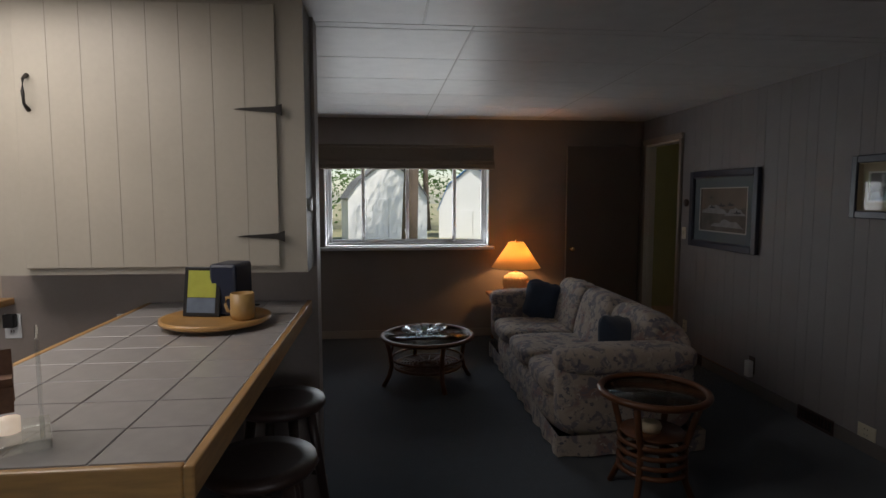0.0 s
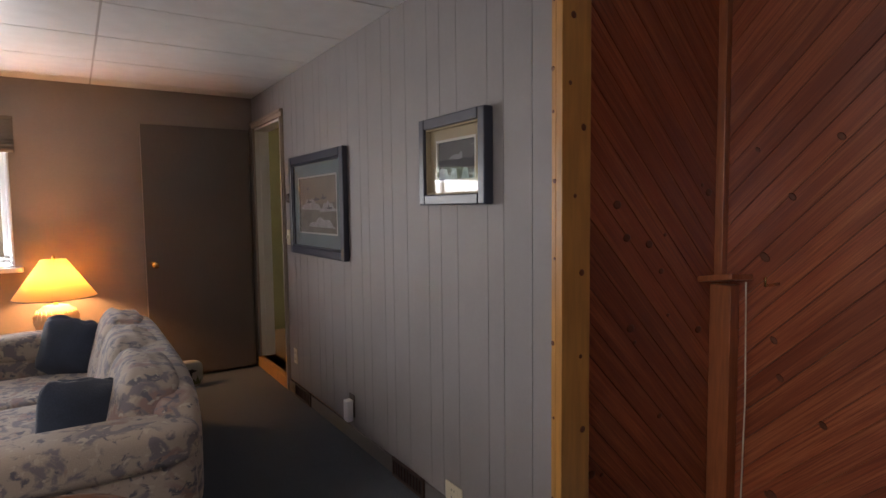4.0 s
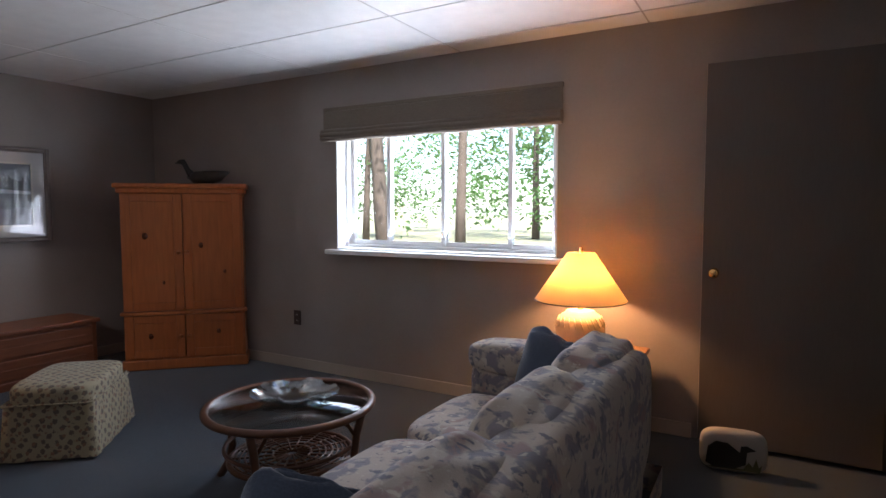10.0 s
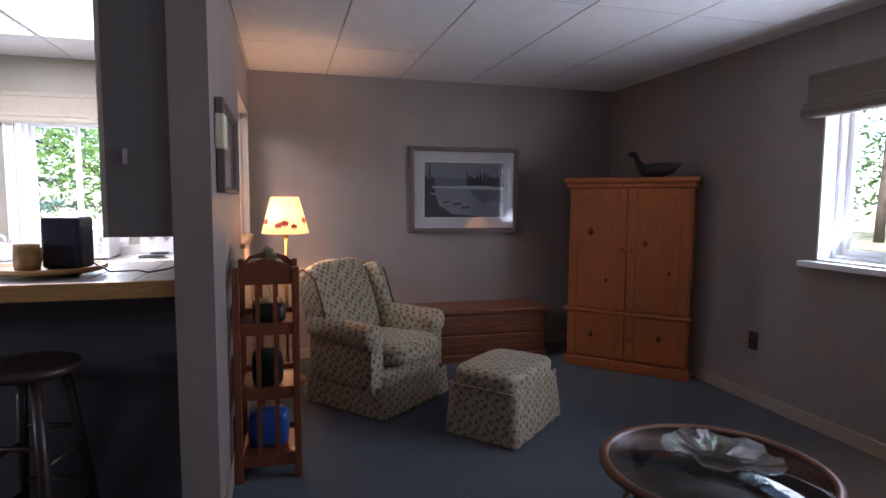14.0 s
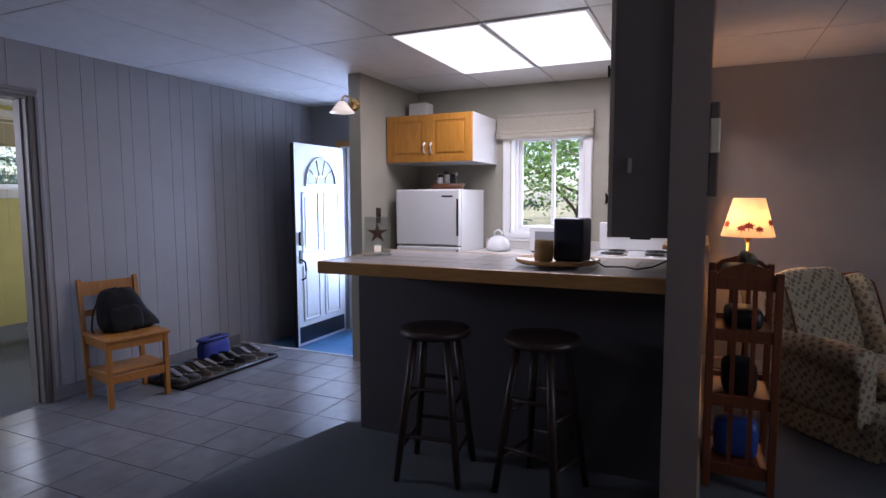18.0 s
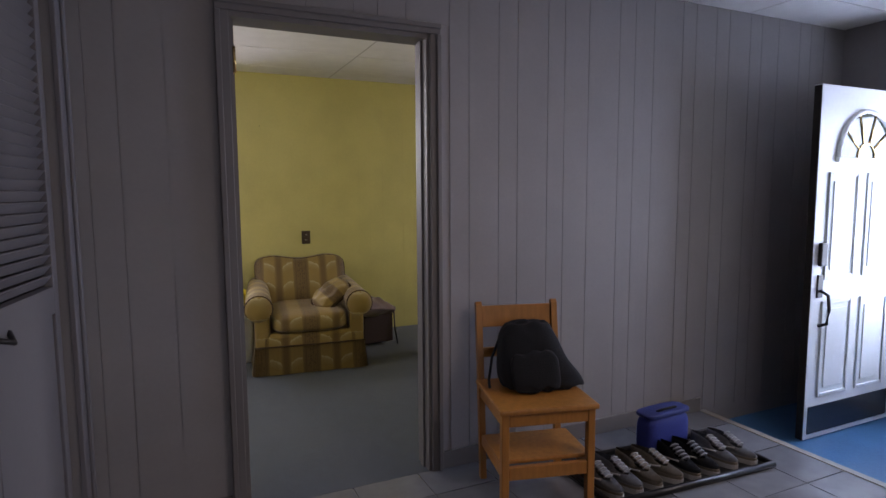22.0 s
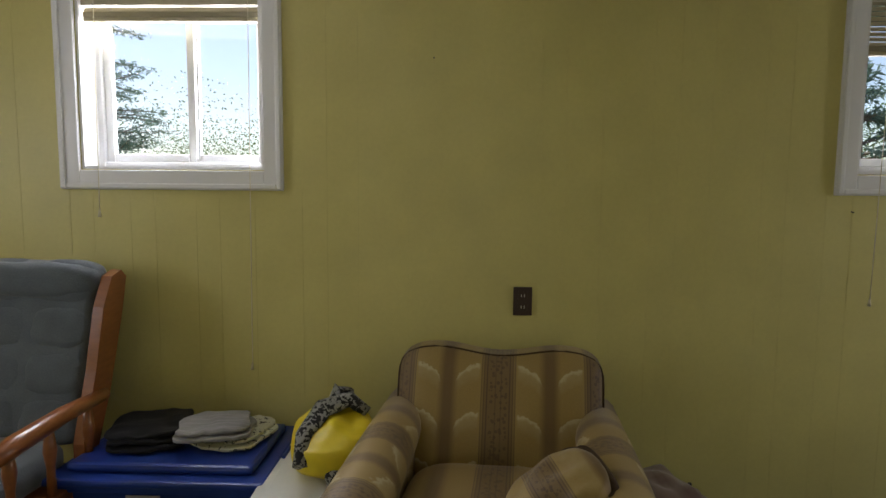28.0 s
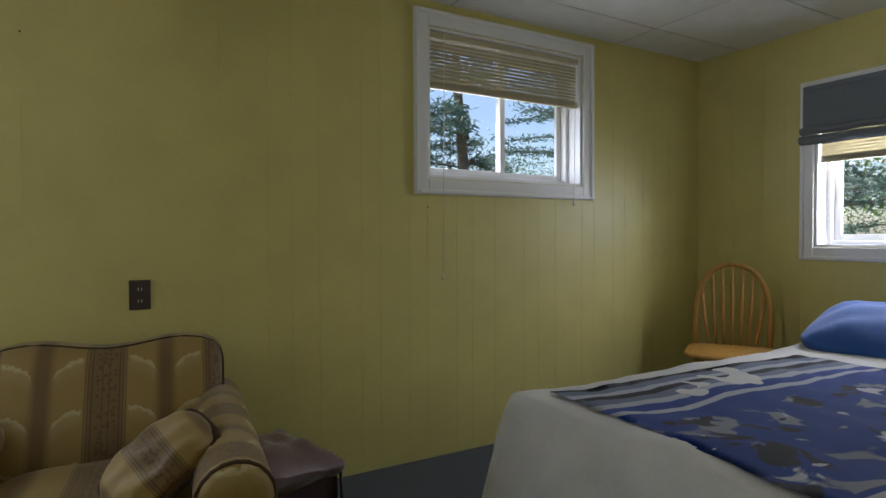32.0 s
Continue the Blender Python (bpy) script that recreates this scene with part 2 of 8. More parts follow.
def glass_material(name, tint=(0.97, 0.99, 0.98), rough=0.02, shine=0.03):
    m = bpy.data.materials.new(name)
    m.use_nodes = True
    n, l = m.node_tree.nodes, m.node_tree.links
    n.remove(n["Principled BSDF"])
    lw = n.new("ShaderNodeLayerWeight")
    lw.inputs[0].default_value = 0.5
    pw, sc_, = n.new("ShaderNodeMath"), n.new("ShaderNodeMath")
    pw.operation, sc_.operation = "POWER", "MULTIPLY_ADD"
    pw.inputs[1].default_value = 4.5
    sc_.inputs[1].default_value, sc_.inputs[2].default_value = 0.97 - shine, shine
    l.new(lw.outputs["Facing"], pw.inputs[0])
    l.new(pw.outputs[0], sc_.inputs[0])
    clear, gloss, mix = n.new("ShaderNodeBsdfTransparent"), n.new("ShaderNodeBsdfGlossy"), n.new("ShaderNodeMixShader")
    clear.inputs[0].default_value = rgb(*tint)
    gloss.inputs["Roughness"].default_value = rough
    l.new(sc_.outputs[0], mix.inputs[0])
    l.new(clear.outputs[0], mix.inputs[1])
    l.new(gloss.outputs[0], mix.inputs[2])
    l.new(mix.outputs[0], n["Material Output"].inputs[0])
    return m


GLASS = glass_material("window_glass")
PICTURE_GLASS = glass_material("picture_glass", (0.98, 0.98, 0.98), 0.01)


# ---- mesh helpers
def bx(bm, x0, x1, y0, y1, z0, z1, bevel=0.0, seg=2):
    """A box in a bmesh, its edges rounded by bevel."""
    v = [bm.verts.new((x, y, z)) for x in sorted((x0, x1)) for y in sorted((y0, y1)) for z in sorted((z0, z1))]
    fs = [bm.faces.new([v[i] for i in q]) for q in ((0, 1, 3, 2), (4, 6, 7, 5), (0, 4, 5, 1), (2, 3, 7, 6), (0, 2, 6, 4), (1, 5, 7, 3))]
    if bevel:
        bmesh.ops.bevel(bm, geom=list({e for f in fs for e in f.edges}), offset=bevel, segments=seg, affect="EDGES", profile=0.5)
    return bm


def box(*a, **k):
    return bx(bmesh.new(), *a, **k)


def tube(bm, points, radii, seg=10, closed=False):
    """A round bar along points, with a radius for each (or one for all)."""
    pts = [Vector(p) for p in points]
    rad = list(radii) if hasattr(radii, "__len__") else [radii] * len(pts)
    rings, n = [], len(pts)
    ref = Vector((0, 0, 1))
    d0 = (pts[1] - pts[0]).normalized()
    if abs(d0.dot(ref)) > 0.9:
        ref = Vector((1, 0, 0))
    for i, p in enumerate(pts):
        if closed:
            d = (pts[(i + 1) % n] - pts[i - 1]).normalized()
        else:
            d = (pts[min(i + 1, n - 1)] - pts[max(i - 1, 0)]).normalized()
        a = d.cross(ref)
        if a.length < 1e-3:
            a = d.cross(Vector((0, 1, 0)))
        a.normalize()
        b = d.cross(a)
        rings.append([bm.verts.new(p + rad[i] * (math.cos(2 * math.pi * k / seg) * a + math.sin(2 * math.pi * k / seg) * b)) for k in range(seg)])
    for i in range(n if closed else n - 1):
        r, s = rings[i], rings[(i + 1) % n]
        for k in range(seg):
            f = bm.faces.new((r[k], r[(k + 1) % seg], s[(k + 1) % seg], s[k]))
            f.smooth = True
    if not closed:
        bm.faces.new(rings[0][::-1])
        bm.faces.new(rings[-1])
    return bm


def bar(*a, **k):
    return tube(bmesh.new(), *a, **k)


def lathe(profile, seg=28, bm=None, centre=(0, 0, 0), squash=1.0):
    """A turned body from (radius, height) pairs."""
    bm = bm or bmesh.new()
    cx, cy, cz = centre
    rings = []
    for r, z in profile:
        if r < 1e-5:
            rings.append([bm.verts.new((cx, cy, cz + z))])
        else:
            rings.append([bm.verts.new((cx + r * math.cos(2 * math.pi * k / seg), cy + squash * r * math.sin(2 * math.pi * k / seg), cz + z)) for k in range(seg)])
    for r, s in zip(rings, rings[1:]):
        for k in range(seg):
            q = [r[k % len(r)], r[(k + 1) % len(r)], s[(k + 1) % len(s)], s[k % len(s)]]
            q = [v for i, v in enumerate(q) if v not in q[:i]]
            if len(q) > 2:
                f = bm.faces.new(q)
                f.smooth = True
    return bm


def pillow(sx, sy, sz, puff=0.35, n=10, crease=0.0, seed=0):
    """A soft block: a grid-divided box, its faces swollen and its edges rounded, with slight unevenness."""
    bm = bmesh.new()
    bmesh.ops.create_cube(bm, size=2)
    bmesh.ops.subdivide_edges(bm, edges=bm.edges[:], cuts=n - 1, use_grid_fill=True)
    for v in bm.verts:
        x, y, z = v.co
        q = 5.0 - 3.0 * puff
        k = (abs(x) ** q + abs(y) ** q + abs(z) ** q) ** (1 / q)
        p = Vector((x, y, z)) / k
        w = noise.noise(p * 2.3 + Vector((seed * 3.1, seed, 0))) * crease
        v.co = Vector((p.x * sx / 2, p.y * sy / 2, p.z * sz / 2 * (1 + w)))
    for f in bm.faces:
        f.smooth = True
    return bm


def moved(bm, m):
    bm.transform(m)
    return bm


def prism(bm, poly, z0, z1, axis="z"):
    """A flat polygon (pairs) given thickness along an axis."""
    def at(p, h):
        return {"z": (p[0], p[1], h), "y": (p[0], h, p[1]), "x": (h, p[0], p[1])}[axis]
    lo = [bm.verts.new(at(p, z0)) for p in poly]
    hi = [bm.verts.new(at(p, z1)) for p in poly]
    bm.faces.new(lo[::-1])
    bm.faces.new(hi)
    for i in range(len(poly)):
        j = (i + 1) % len(poly)
        bm.faces.new((lo[i], lo[j], hi[j], hi[i]))
    return bm


def mesh_of(name, bm):
    bmesh.ops.recalc_face_normals(bm, faces=bm.faces[:])
    me = bpy.data.meshes.new(name)
    bm.to_mesh(me)
    bm.free()
    return me


def part(name, bm, mat, parent=None, label=""):
    me = mesh_of(name, bm)
    me.materials.append(mat)
    ob = new(name, me)
    if parent:
        ob.parent = parent
    return tagged(ob, label=label)


def piece(name, me, parent, m=None):
    ob = new(name, me)
    ob.parent = parent
    if m is not None:
        ob.matrix_basis = m
    return ob


def thing(name, label, category, m=None, group="", kind=""):
    ob = new(name)
    ob.empty_display_size = 0.1
    if m is not None:
        ob.matrix_basis = m
    return tagged(ob, label, category, group, kind)


def structure(name, bm, mat, label=""):
    return tagged(part(name, bm, mat, None, label), kind="structure")


def clip(poly, a, b, c):
    """The part of a polygon where a*x + b*y <= c."""
    out = []
    for i, p in enumerate(poly):
        q = poly[(i + 1) % len(poly)]
        dp, dq = a * p[0] + b * p[1] - c, a * q[0] + b * q[1] - c
        if dp <= 0:
            out.append(p)
        if (dp < 0 < dq) or (dq < 0 < dp):
            s = dp / (dp - dq)
            out.append((p[0] + s * (q[0] - p[0]), p[1] + s * (q[1] - p[1])))
    return out


def wall_boxes(bm, axis, f0, f1, a0, a1, z0, z1, holes=()):
    """A wall between f0 and f1 (thickness) and a0..a1 (length), with openings (a, b, low, high) cut through."""
    def put(u0, u1, w0, w1):
        if u1 - u0 > 1e-4 and w1 - w0 > 1e-4:
            bx(bm, *((f0, f1, u0, u1) if axis == "x" else (u0, u1, f0, f1)), w0, w1)
    last = a0
    for u0, u1, w0, w1 in sorted(holes):
        put(last, u0, z0, z1)
        put(u0, u1, z0, w0)
        put(u0, u1, w1, z1)
        last = u1
    put(last, a1, z0, z1)
    return bm


WIDTHS = (0.105, 0.16, 0.10, 0.21, 0.13, 0.105, 0.20, 0.15, 0.10, 0.175)


def panelling(parent, mat, axis, face, out, a0, a1, z0, z1, holes=(), shift=0, proud=0.004, gap=0.0015):
    """Grooved wall boards of mixed widths, standing a little proud of a wall's face and running round its openings."""
    u, i = a0, shift
    while u < a1 - 0.01:
        w = min(WIDTHS[i % len(WIDTHS)], a1 - u)
        lo, hi = u + gap, u + w - gap
        cuts = sorted((h[2], h[3]) for h in holes if h[0] < hi - 0.004 and h[1] > lo + 0.004)
        lows = [z0] + [c[1] for c in cuts]
        highs = [c[0] for c in cuts] + [z1]
        bm = bmesh.new()
        for b, t in zip(lows, highs):
            if t - b > 0.01:
                f = sorted((face, face + out * proud))
                bx(bm, *((f[0], f[1], lo, hi) if axis == "x" else (lo, hi, f[0], f[1])), b, t)
        if bm.faces:
            part("wall_board", bm, mat, parent)
        u, i = u + w, i + 1


# ---- openings: (from, to, low, high) along each wall
WIN_N = (-1.29, 0.49, 1.00, 2.05)
WIN_K = (2.38, 3.04, 1.04, 1.95)
DOOR_E = (6.46, 7.24, 0.09, 2.10)
DOOR_B = (-0.835, 0.02, -0.3, 2.03)
DOOR_V = (0.38, 1.22, -0.10, 1.92)
PASS = (-3.42, -2.40, 1.07, 2.02)
WIN_B1 = (0.25, 1.02, 1.46, 2.17)
WIN_B2 = (-3.22, -2.16, 1.46, 2.24)
WIN_B6 = (-1.85, -0.85, 1.15, 2.05)
WIN_B3 = (-2.10, -1.20, 1.09, 1.98)

# ---- walls
wall_north = structure("wall_north", wall_boxes(bmesh.new(), "y", YN, YN + 0.2, XW - 0.2, XE + T, 0, H + 0.2, [WIN_N]), GREY_DARK, "brown-grey painted wall with window")
wall_east = structure("wall_east", wall_boxes(bmesh.new(), "x", XE, XE + T, YT, YN, 0, H + 0.2, [DOOR_E]), GREY, "pale grey grooved board wall")
wall_west = structure("wall_west", wall_boxes(bmesh.new(), "x", XW - 0.2, XW, YD1 - 0.07, YN, -0.2, H + 0.2), GREY_DARK, "taupe painted wall")
wall_kitchen = structure("wall_kitchen", wall_boxes(bmesh.new(), "x", XW - 0.2, XW, 1.33, YD1 - 0.07, -0.2, H + 0.2, [WIN_K]), KITCHEN, "olive-grey painted kitchen wall with window")
wall_divider = structure("wall_divider", wall_boxes(bmesh.new(), "y", YD0, YD1, XW, XD, 0, H + 0.2, [PASS]), GREY_DARK, "taupe painted wall between kitchen and living room")
wall_south = structure("wall_south", wall_boxes(bmesh.new(), "y", -T, 0.0, XBW, 3.4, -0.2, H + 0.2, [DOOR_B]), GREY, "grey grooved board wall with bedroom doorway")
wall_entry = structure("wall_entry", wall_boxes(bmesh.new(), "x", XV - 0.15, XV, 0, 1.33, -0.2, H + 0.2, [DOOR_V]), GREY, "grey entry wall with front doorway")
wall_stub = structure("wall_stub", box(XV - 0.15, -2.52, 1.33, 1.44, -0.1, H), KITCHEN, "short taupe wall beside the front door")
wall_timber_side = structure("wall_timber_side", box(XE + T, XA + T, YA, YA + T, 0, H + 0.2), CEDAR, "backing of the cedar alcove")
wall_timber_back = structure("wall_timber_back", box(XA, XA + T, 0, YA, 0, H + 0.2), CEDAR, "backing of the cedar alcove")
wall_closet = structure("wall_closet", wall_boxes(bmesh.new(), "x", XC, XC + 0.1, 0.0, YC, 0, H, [(0.10, 1.12, 0.0, 2.04)]), GREY, "grey closet wall")
CLOSET_TURN = Matrix.Translation((XC, 0, 0)) @ Matrix.Rotation(radians(-8.5), 4, "Z") @ Matrix.Translation((-XC, 0, 0))
wall_closet.matrix_basis = CLOSET_TURN
wall_closet_end = structure("wall_closet_end", box(XC + 0.245, XA, YC - 0.1, YC, 0, H), GREY_DARK, "grey end wall of the closet")
wall_bedroom_south = structure("wall_bedroom_south", wall_boxes(bmesh.new(), "y", YB - 0.22, YB, XBW - 0.2, XBE + T, -0.1, H + 0.2, [WIN_B1, WIN_B2]), CREAM, "cream grooved board wall with windows")
wall_bedroom_west = structure("wall_bedroom_west", wall_boxes(bmesh.new(), "x", XBW - 0.2, XBW, YB, -T, -0.1, H + 0.2, [WIN_B3]), CREAM, "cream painted bedroom wall")
wall_bedroom_east = structure("wall_bedroom_east", wall_boxes(bmesh.new(), "x", XBE, XBE + T, YB, -T, -0.1, H + 0.2, [WIN_B6]), CREAM, "cream painted bedroom wall")
wall_bedroom_north = structure("wall_bedroom_north", wall_boxes(bmesh.new(), "y", -T - 0.012, -T, XBW, XBE, 0, H, [DOOR_B]), CREAM, "cream painted bedroom side of the doorway wall")
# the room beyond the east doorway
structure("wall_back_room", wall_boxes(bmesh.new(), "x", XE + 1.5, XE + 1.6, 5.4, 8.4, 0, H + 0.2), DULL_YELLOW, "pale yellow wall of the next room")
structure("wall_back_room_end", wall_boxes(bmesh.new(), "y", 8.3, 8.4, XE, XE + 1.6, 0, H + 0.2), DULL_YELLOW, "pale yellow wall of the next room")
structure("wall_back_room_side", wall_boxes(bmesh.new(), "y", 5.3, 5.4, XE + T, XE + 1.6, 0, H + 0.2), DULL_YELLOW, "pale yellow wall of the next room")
structure("floor_back_room", box(XE, XE + 1.6, 5.4, 8.3, 0.0, 0.09), OAK_FLOOR, "reddish oak floor one low step up")

# ---- ceilings, each one mesh: tiles lie in a grid of narrow bars
LINES_Y = [4.62 + 0.61 * k for k in range(-8, 6)]


def ceiling(name, x0, x1, y0, y1, xs, ys, z=H):
    bm = bmesh.new()
    bx(bm, x0, x1, y0, y1, z + 0.012, z + 0.1)
    ex = [x0] + sorted(x for x in xs if x0 + 0.03 < x < x1 - 0.03) + [x1]
    ey = [y0] + sorted(y for y in ys if y0 + 0.03 < y < y1 - 0.03) + [y1]
    for a, b in zip(ex, ex[1:]):
        for c, d in zip(ey, ey[1:]):
            bx(bm, a + 0.006, b - 0.006, c + 0.006, d - 0.006, z, z + 0.012)
    ob = structure(name, bm, TILE_C, "white suspended ceiling of rectangular tiles")
    grid = bmesh.new()
    for x in ex[1:-1]:
        bx(grid, x - 0.0055, x + 0.0055, y0, y1, z + 0.002, z + 0.011)
    for y in ey[1:-1]:
        for a, b in zip(ex, ex[1:]):
            bx(grid, a + 0.0056, b - 0.0056, y - 0.0055, y + 0.0055, z + 0.003, z + 0.0112)
    g = part("ceiling_grid", grid, GRID_C, ob, "narrow ceiling grid bars")
    return ob


ceiling("ceiling_living", XW - 0.1, XE + 0.05, YD1 - 0.07, YN + 0.1, [1.02, -0.20, -1.42, -2.64], LINES_Y)
ceiling("ceiling_kitchen", XV - 0.1, XE + 0.05, -0.06, YD1 - 0.07, [1.99, 0.77, -0.45, -1.67, -2.89], LINES_Y)
ceiling("ceiling_alcove", XE + 0.05, XA + 0.1, -0.06, YA + 0.1, [2.9], LINES_Y)
ceiling("ceiling_bedroom", XBW - 0.1, XBE + 0.1, YB - 0.1, -0.06, [1.36, 0.14, -1.08, -2.30, -3.52], [YB + 0.30 + 0.61 * k for k in range(5)])
structure("ceiling_back_room", box(XE + 0.05, XE + 1.6, 5.3, 8.4, H, H + 0.1), WHITE, "white ceiling")

# ---- floors
TILE_EDGE = ((0.80, 1.50), (-1.50, 2.06))     # where slate tiles meet the carpet
ex, ey = TILE_EDGE[1][0] - TILE_EDGE[0][0], TILE_EDGE[1][1] - TILE_EDGE[0][1]
ca, cb = -ey, ex
cc = ca * TILE_EDGE[0][0] + cb * TILE_EDGE[0][1]
if ca * 0 + cb * 0 > cc:
    ca, cb, cc = -ca, -cb, -cc
structure("floor_carpet", bx(box(-2.60, XA + T, 0.0, 1.40, -0.25, -0.012), XW - 0.2, XA + T, 1.40, YN + 0.2, -0.25, -0.012), CARPET, "blue-grey cut-pile carpet")
floor_bedroom = structure("floor_bedroom", box(XBW, XBE, YB, -0.0005, -0.2, 0.0), CARPET, "worn blue-grey carpet in the bedroom")
carpet = [(XA, YN), (XW, YN), (XW, YD0), (-1.45, YD0), (-1.45, 2.0), (-1.45, 0.0), (XA, 0.0)]
carpet = clip(carpet, -ca, -cb, -cc)
structure("carpet_living", prism(bmesh.new(), carpet, -0.012, 0.0), CARPET, "dark blue-grey carpet in the living room")
structure("floor_entry", box(XV, -2.62, 0.0, 1.33, -0.2, -0.10), ENTRY_BLUE, "blue mat floor in the sunken entry")
floor_tiled = structure("floor_tiled", bx(box(-2.60, 0.8, 0.0, 1.40, -0.2, -0.006), -3.55, 0.8, 1.40, YD0, -0.2, -0.006), GROUT, "grey slate tile floor with pale joints")


# ---- windows, doors and trim
def ring(bm, axis, face, depth, a0, a1, z0, z1, w, bevel=0.0):
    """A rectangular frame of width w in a wall's plane, from face to face + depth."""
    f = sorted((face, face + depth))
    def put(u0, u1, w0, w1):
        bx(bm, *((f[0], f[1], u0, u1) if axis == "x" else (u0, u1, f[0], f[1])), w0, w1, bevel)
    put(a0, a0 + w, z0, z1)
    put(a1 - w, a1, z0, z1)
    put(a0 + w + 0.0005, a1 - w - 0.0005, z0, z0 + w)
    put(a0 + w + 0.0005, a1 - w - 0.0005, z1 - w, z1)
    return bm


def slab(axis, f0, f1, a0, a1, z0, z1, bevel=0.0):
    return box(*((f0, f1, a0, a1) if axis == "x" else (a0, a1, f0, f1)), z0, z1, bevel=bevel)


def sliding_window(name, label, axis, face, out, hole, bars, mat=VINYL, casing=0.0, sill=0.0):
    """A sliding window in a wall opening: face is the wall's inner plane, out points outdoors; bars: sash edges along the wall."""
    a0, a1, z0, z1 = hole
    w = thing(name, label, "window", kind="structure")
    part("window_frame", ring(bmesh.new(), axis, face + out * 0.10, out * 0.09, a0 + 0.001, a1 - 0.001, z0 + 0.001, z1 - 0.001, 0.035, 0.004), mat, w)
    jamb = bmesh.new()
    ring(jamb, axis, face - out * 0.002, out * 0.102, a0 + 0.0005, a1 - 0.0005, z0 + 0.0005, z1 - 0.0005, 0.012)
    part("window_jamb", jamb, mat, w)
    edges = [a0 + 0.036] + list(bars) + [a1 - 0.036]
    for i, (u0, u1) in enumerate(zip(edges, edges[1:])):
        d = 0.118 if i % 2 else 0.145
        s = part("sash", ring(bmesh.new(), axis, face + out * d, out * 0.024, u0 - (0.015 if i else 0), u1 + (0.015 if i < len(edges) - 2 else 0), z0 + 0.037, z1 - 0.037, 0.034, 0.003), mat, w)
        f = sorted((face + out * (d + 0.010), face + out * (d + 0.014)))
        p = part("pane", slab(axis, f[0], f[1], u0 + 0.012, u1 - 0.012, z0 + 0.068, z1 - 0.068), GLASS, s)
        p.visible_shadow = False
    if casing:
        c = part("casing", ring(bmesh.new(), axis, face, -out * 0.018, a0 - casing, a1 + casing, z0 - casing, z1 + casing, casing - 0.004, 0.004), mat, w)
        part("casing_bead", ring(bmesh.new(), axis, face - out * 0.018, -out * 0.012, a0 - casing + 0.004, a1 + casing - 0.004, z0 - casing + 0.004, z1 + casing - 0.004, 0.022, 0.005), mat, c)
    if sill:
        f = sorted((face + out * 0.09, face - out * sill))
        part("window_sill", slab(axis, f[0], f[1], a0 - 0.07, a1 + 0.05, z0 - 0.035, z0, 0.005), mat, w)
    return w


sliding_window("window_1", "wide white four-pane sliding window over the lawn", "y", YN, 1, WIN_N, [-0.88, -0.40, 0.12], sill=0.07)
sliding_window("window_2", "white sliding kitchen window", "x", XW, -1, WIN_K, [2.74], casing=0.07, sill=0.03)
sliding_window("window_3", "white sliding bedroom window with moulded casing", "y", YB, -1, WIN_B1, [0.60], casing=0.085)
sliding_window("window_4", "white sliding bedroom window with moulded casing", "y", YB, -1, WIN_B2, [-2.72], casing=0.085)
sliding_window("window_6", "white sliding bedroom window with moulded casing", "x", XBE, 1, WIN_B6, [-1.35], casing=0.08)
sliding_window("window_5", "white sliding bedroom window with moulded casing", "x", XBW, -1, WIN_B3, [-1.62], casing=0.08)

BLIND = material("taupe_woven_blind", (0.22, 0.175, 0.135), 0.85, grain=0.3, scale=130, stretch=(0.4, 0.4, 4), bump=0.5)
BLIND_LIGHT = material("beige_blind_cloth", (0.46, 0.42, 0.34), 0.85, grain=0.2, scale=110, bump=0.4)
BLIND_GREY = material("slate_blind_cloth", (0.17, 0.19, 0.22), 0.85, grain=0.2, scale=110, bump=0.4)
BLIND_SLAT = material("beige_metal_slat", (0.50, 0.44, 0.29), 0.35, grain=0.05)


def roman_blind(label, axis, face, inward, a0, a1, z0, z1, folds, mat):
    """A drawn-up roman blind: a flat upper cloth and a stack of soft folds below it."""
    b = thing("roman_blind", label, "blind")
    low = z0 + 0.30 * (z1 - z0)
    f = sorted((face + inward * 0.012, face + inward * 0.038))
    part("headrail", slab(axis, f[0], f[1], a0, a1, z1 - 0.03, z1, 0.004), mat, b)
    g = sorted((face + inward * 0.030, face + inward * 0.037))
    part("cloth", slab(axis, g[0], g[1], a0, a1, low, z1 - 0.031, 0.002), mat, b)
    for k in range(folds):
        h = low - (k + 0.2) * (low - z0) / folds
        r = 0.030 + 0.006 * (k % 2)
        bm, n = bmesh.new(), 14
        pts = [(face + inward * (0.046 + 0.004 * k), a0 + (a1 - a0) * i / n, h + 0.004 * math.sin(i * 1.7 + k)) for i in range(n + 1)]
        tube(bm, [(p[0], p[1], p[2]) if axis == "x" else (p[1], p[0], p[2]) for p in pts], r, 8)
        m = Matrix.Translation((0, 0, h)) @ Matrix.Diagonal((1, 1, 0.75, 1)) @ Matrix.Translation((0, 0, -h))
        part("fold", moved(bm, m), mat, b)
    return b


roman_blind("taupe woven roman blind drawn up over the window", "y", YN, -1, -1.38, 0.53, 1.83, 2.09, 3, BLIND)
roman_blind("beige cloth roman blind drawn up over the kitchen window", "x", XW, 1, 2.26, 3.12, 1.88, 2.11, 2, BLIND_LIGHT)
roman_blind("slate grey cloth roman blind over the bedroom window", "x", XBW + 0.03, 1, -2.14, -1.16, 1.66, 2.02, 2, BLIND_GREY)


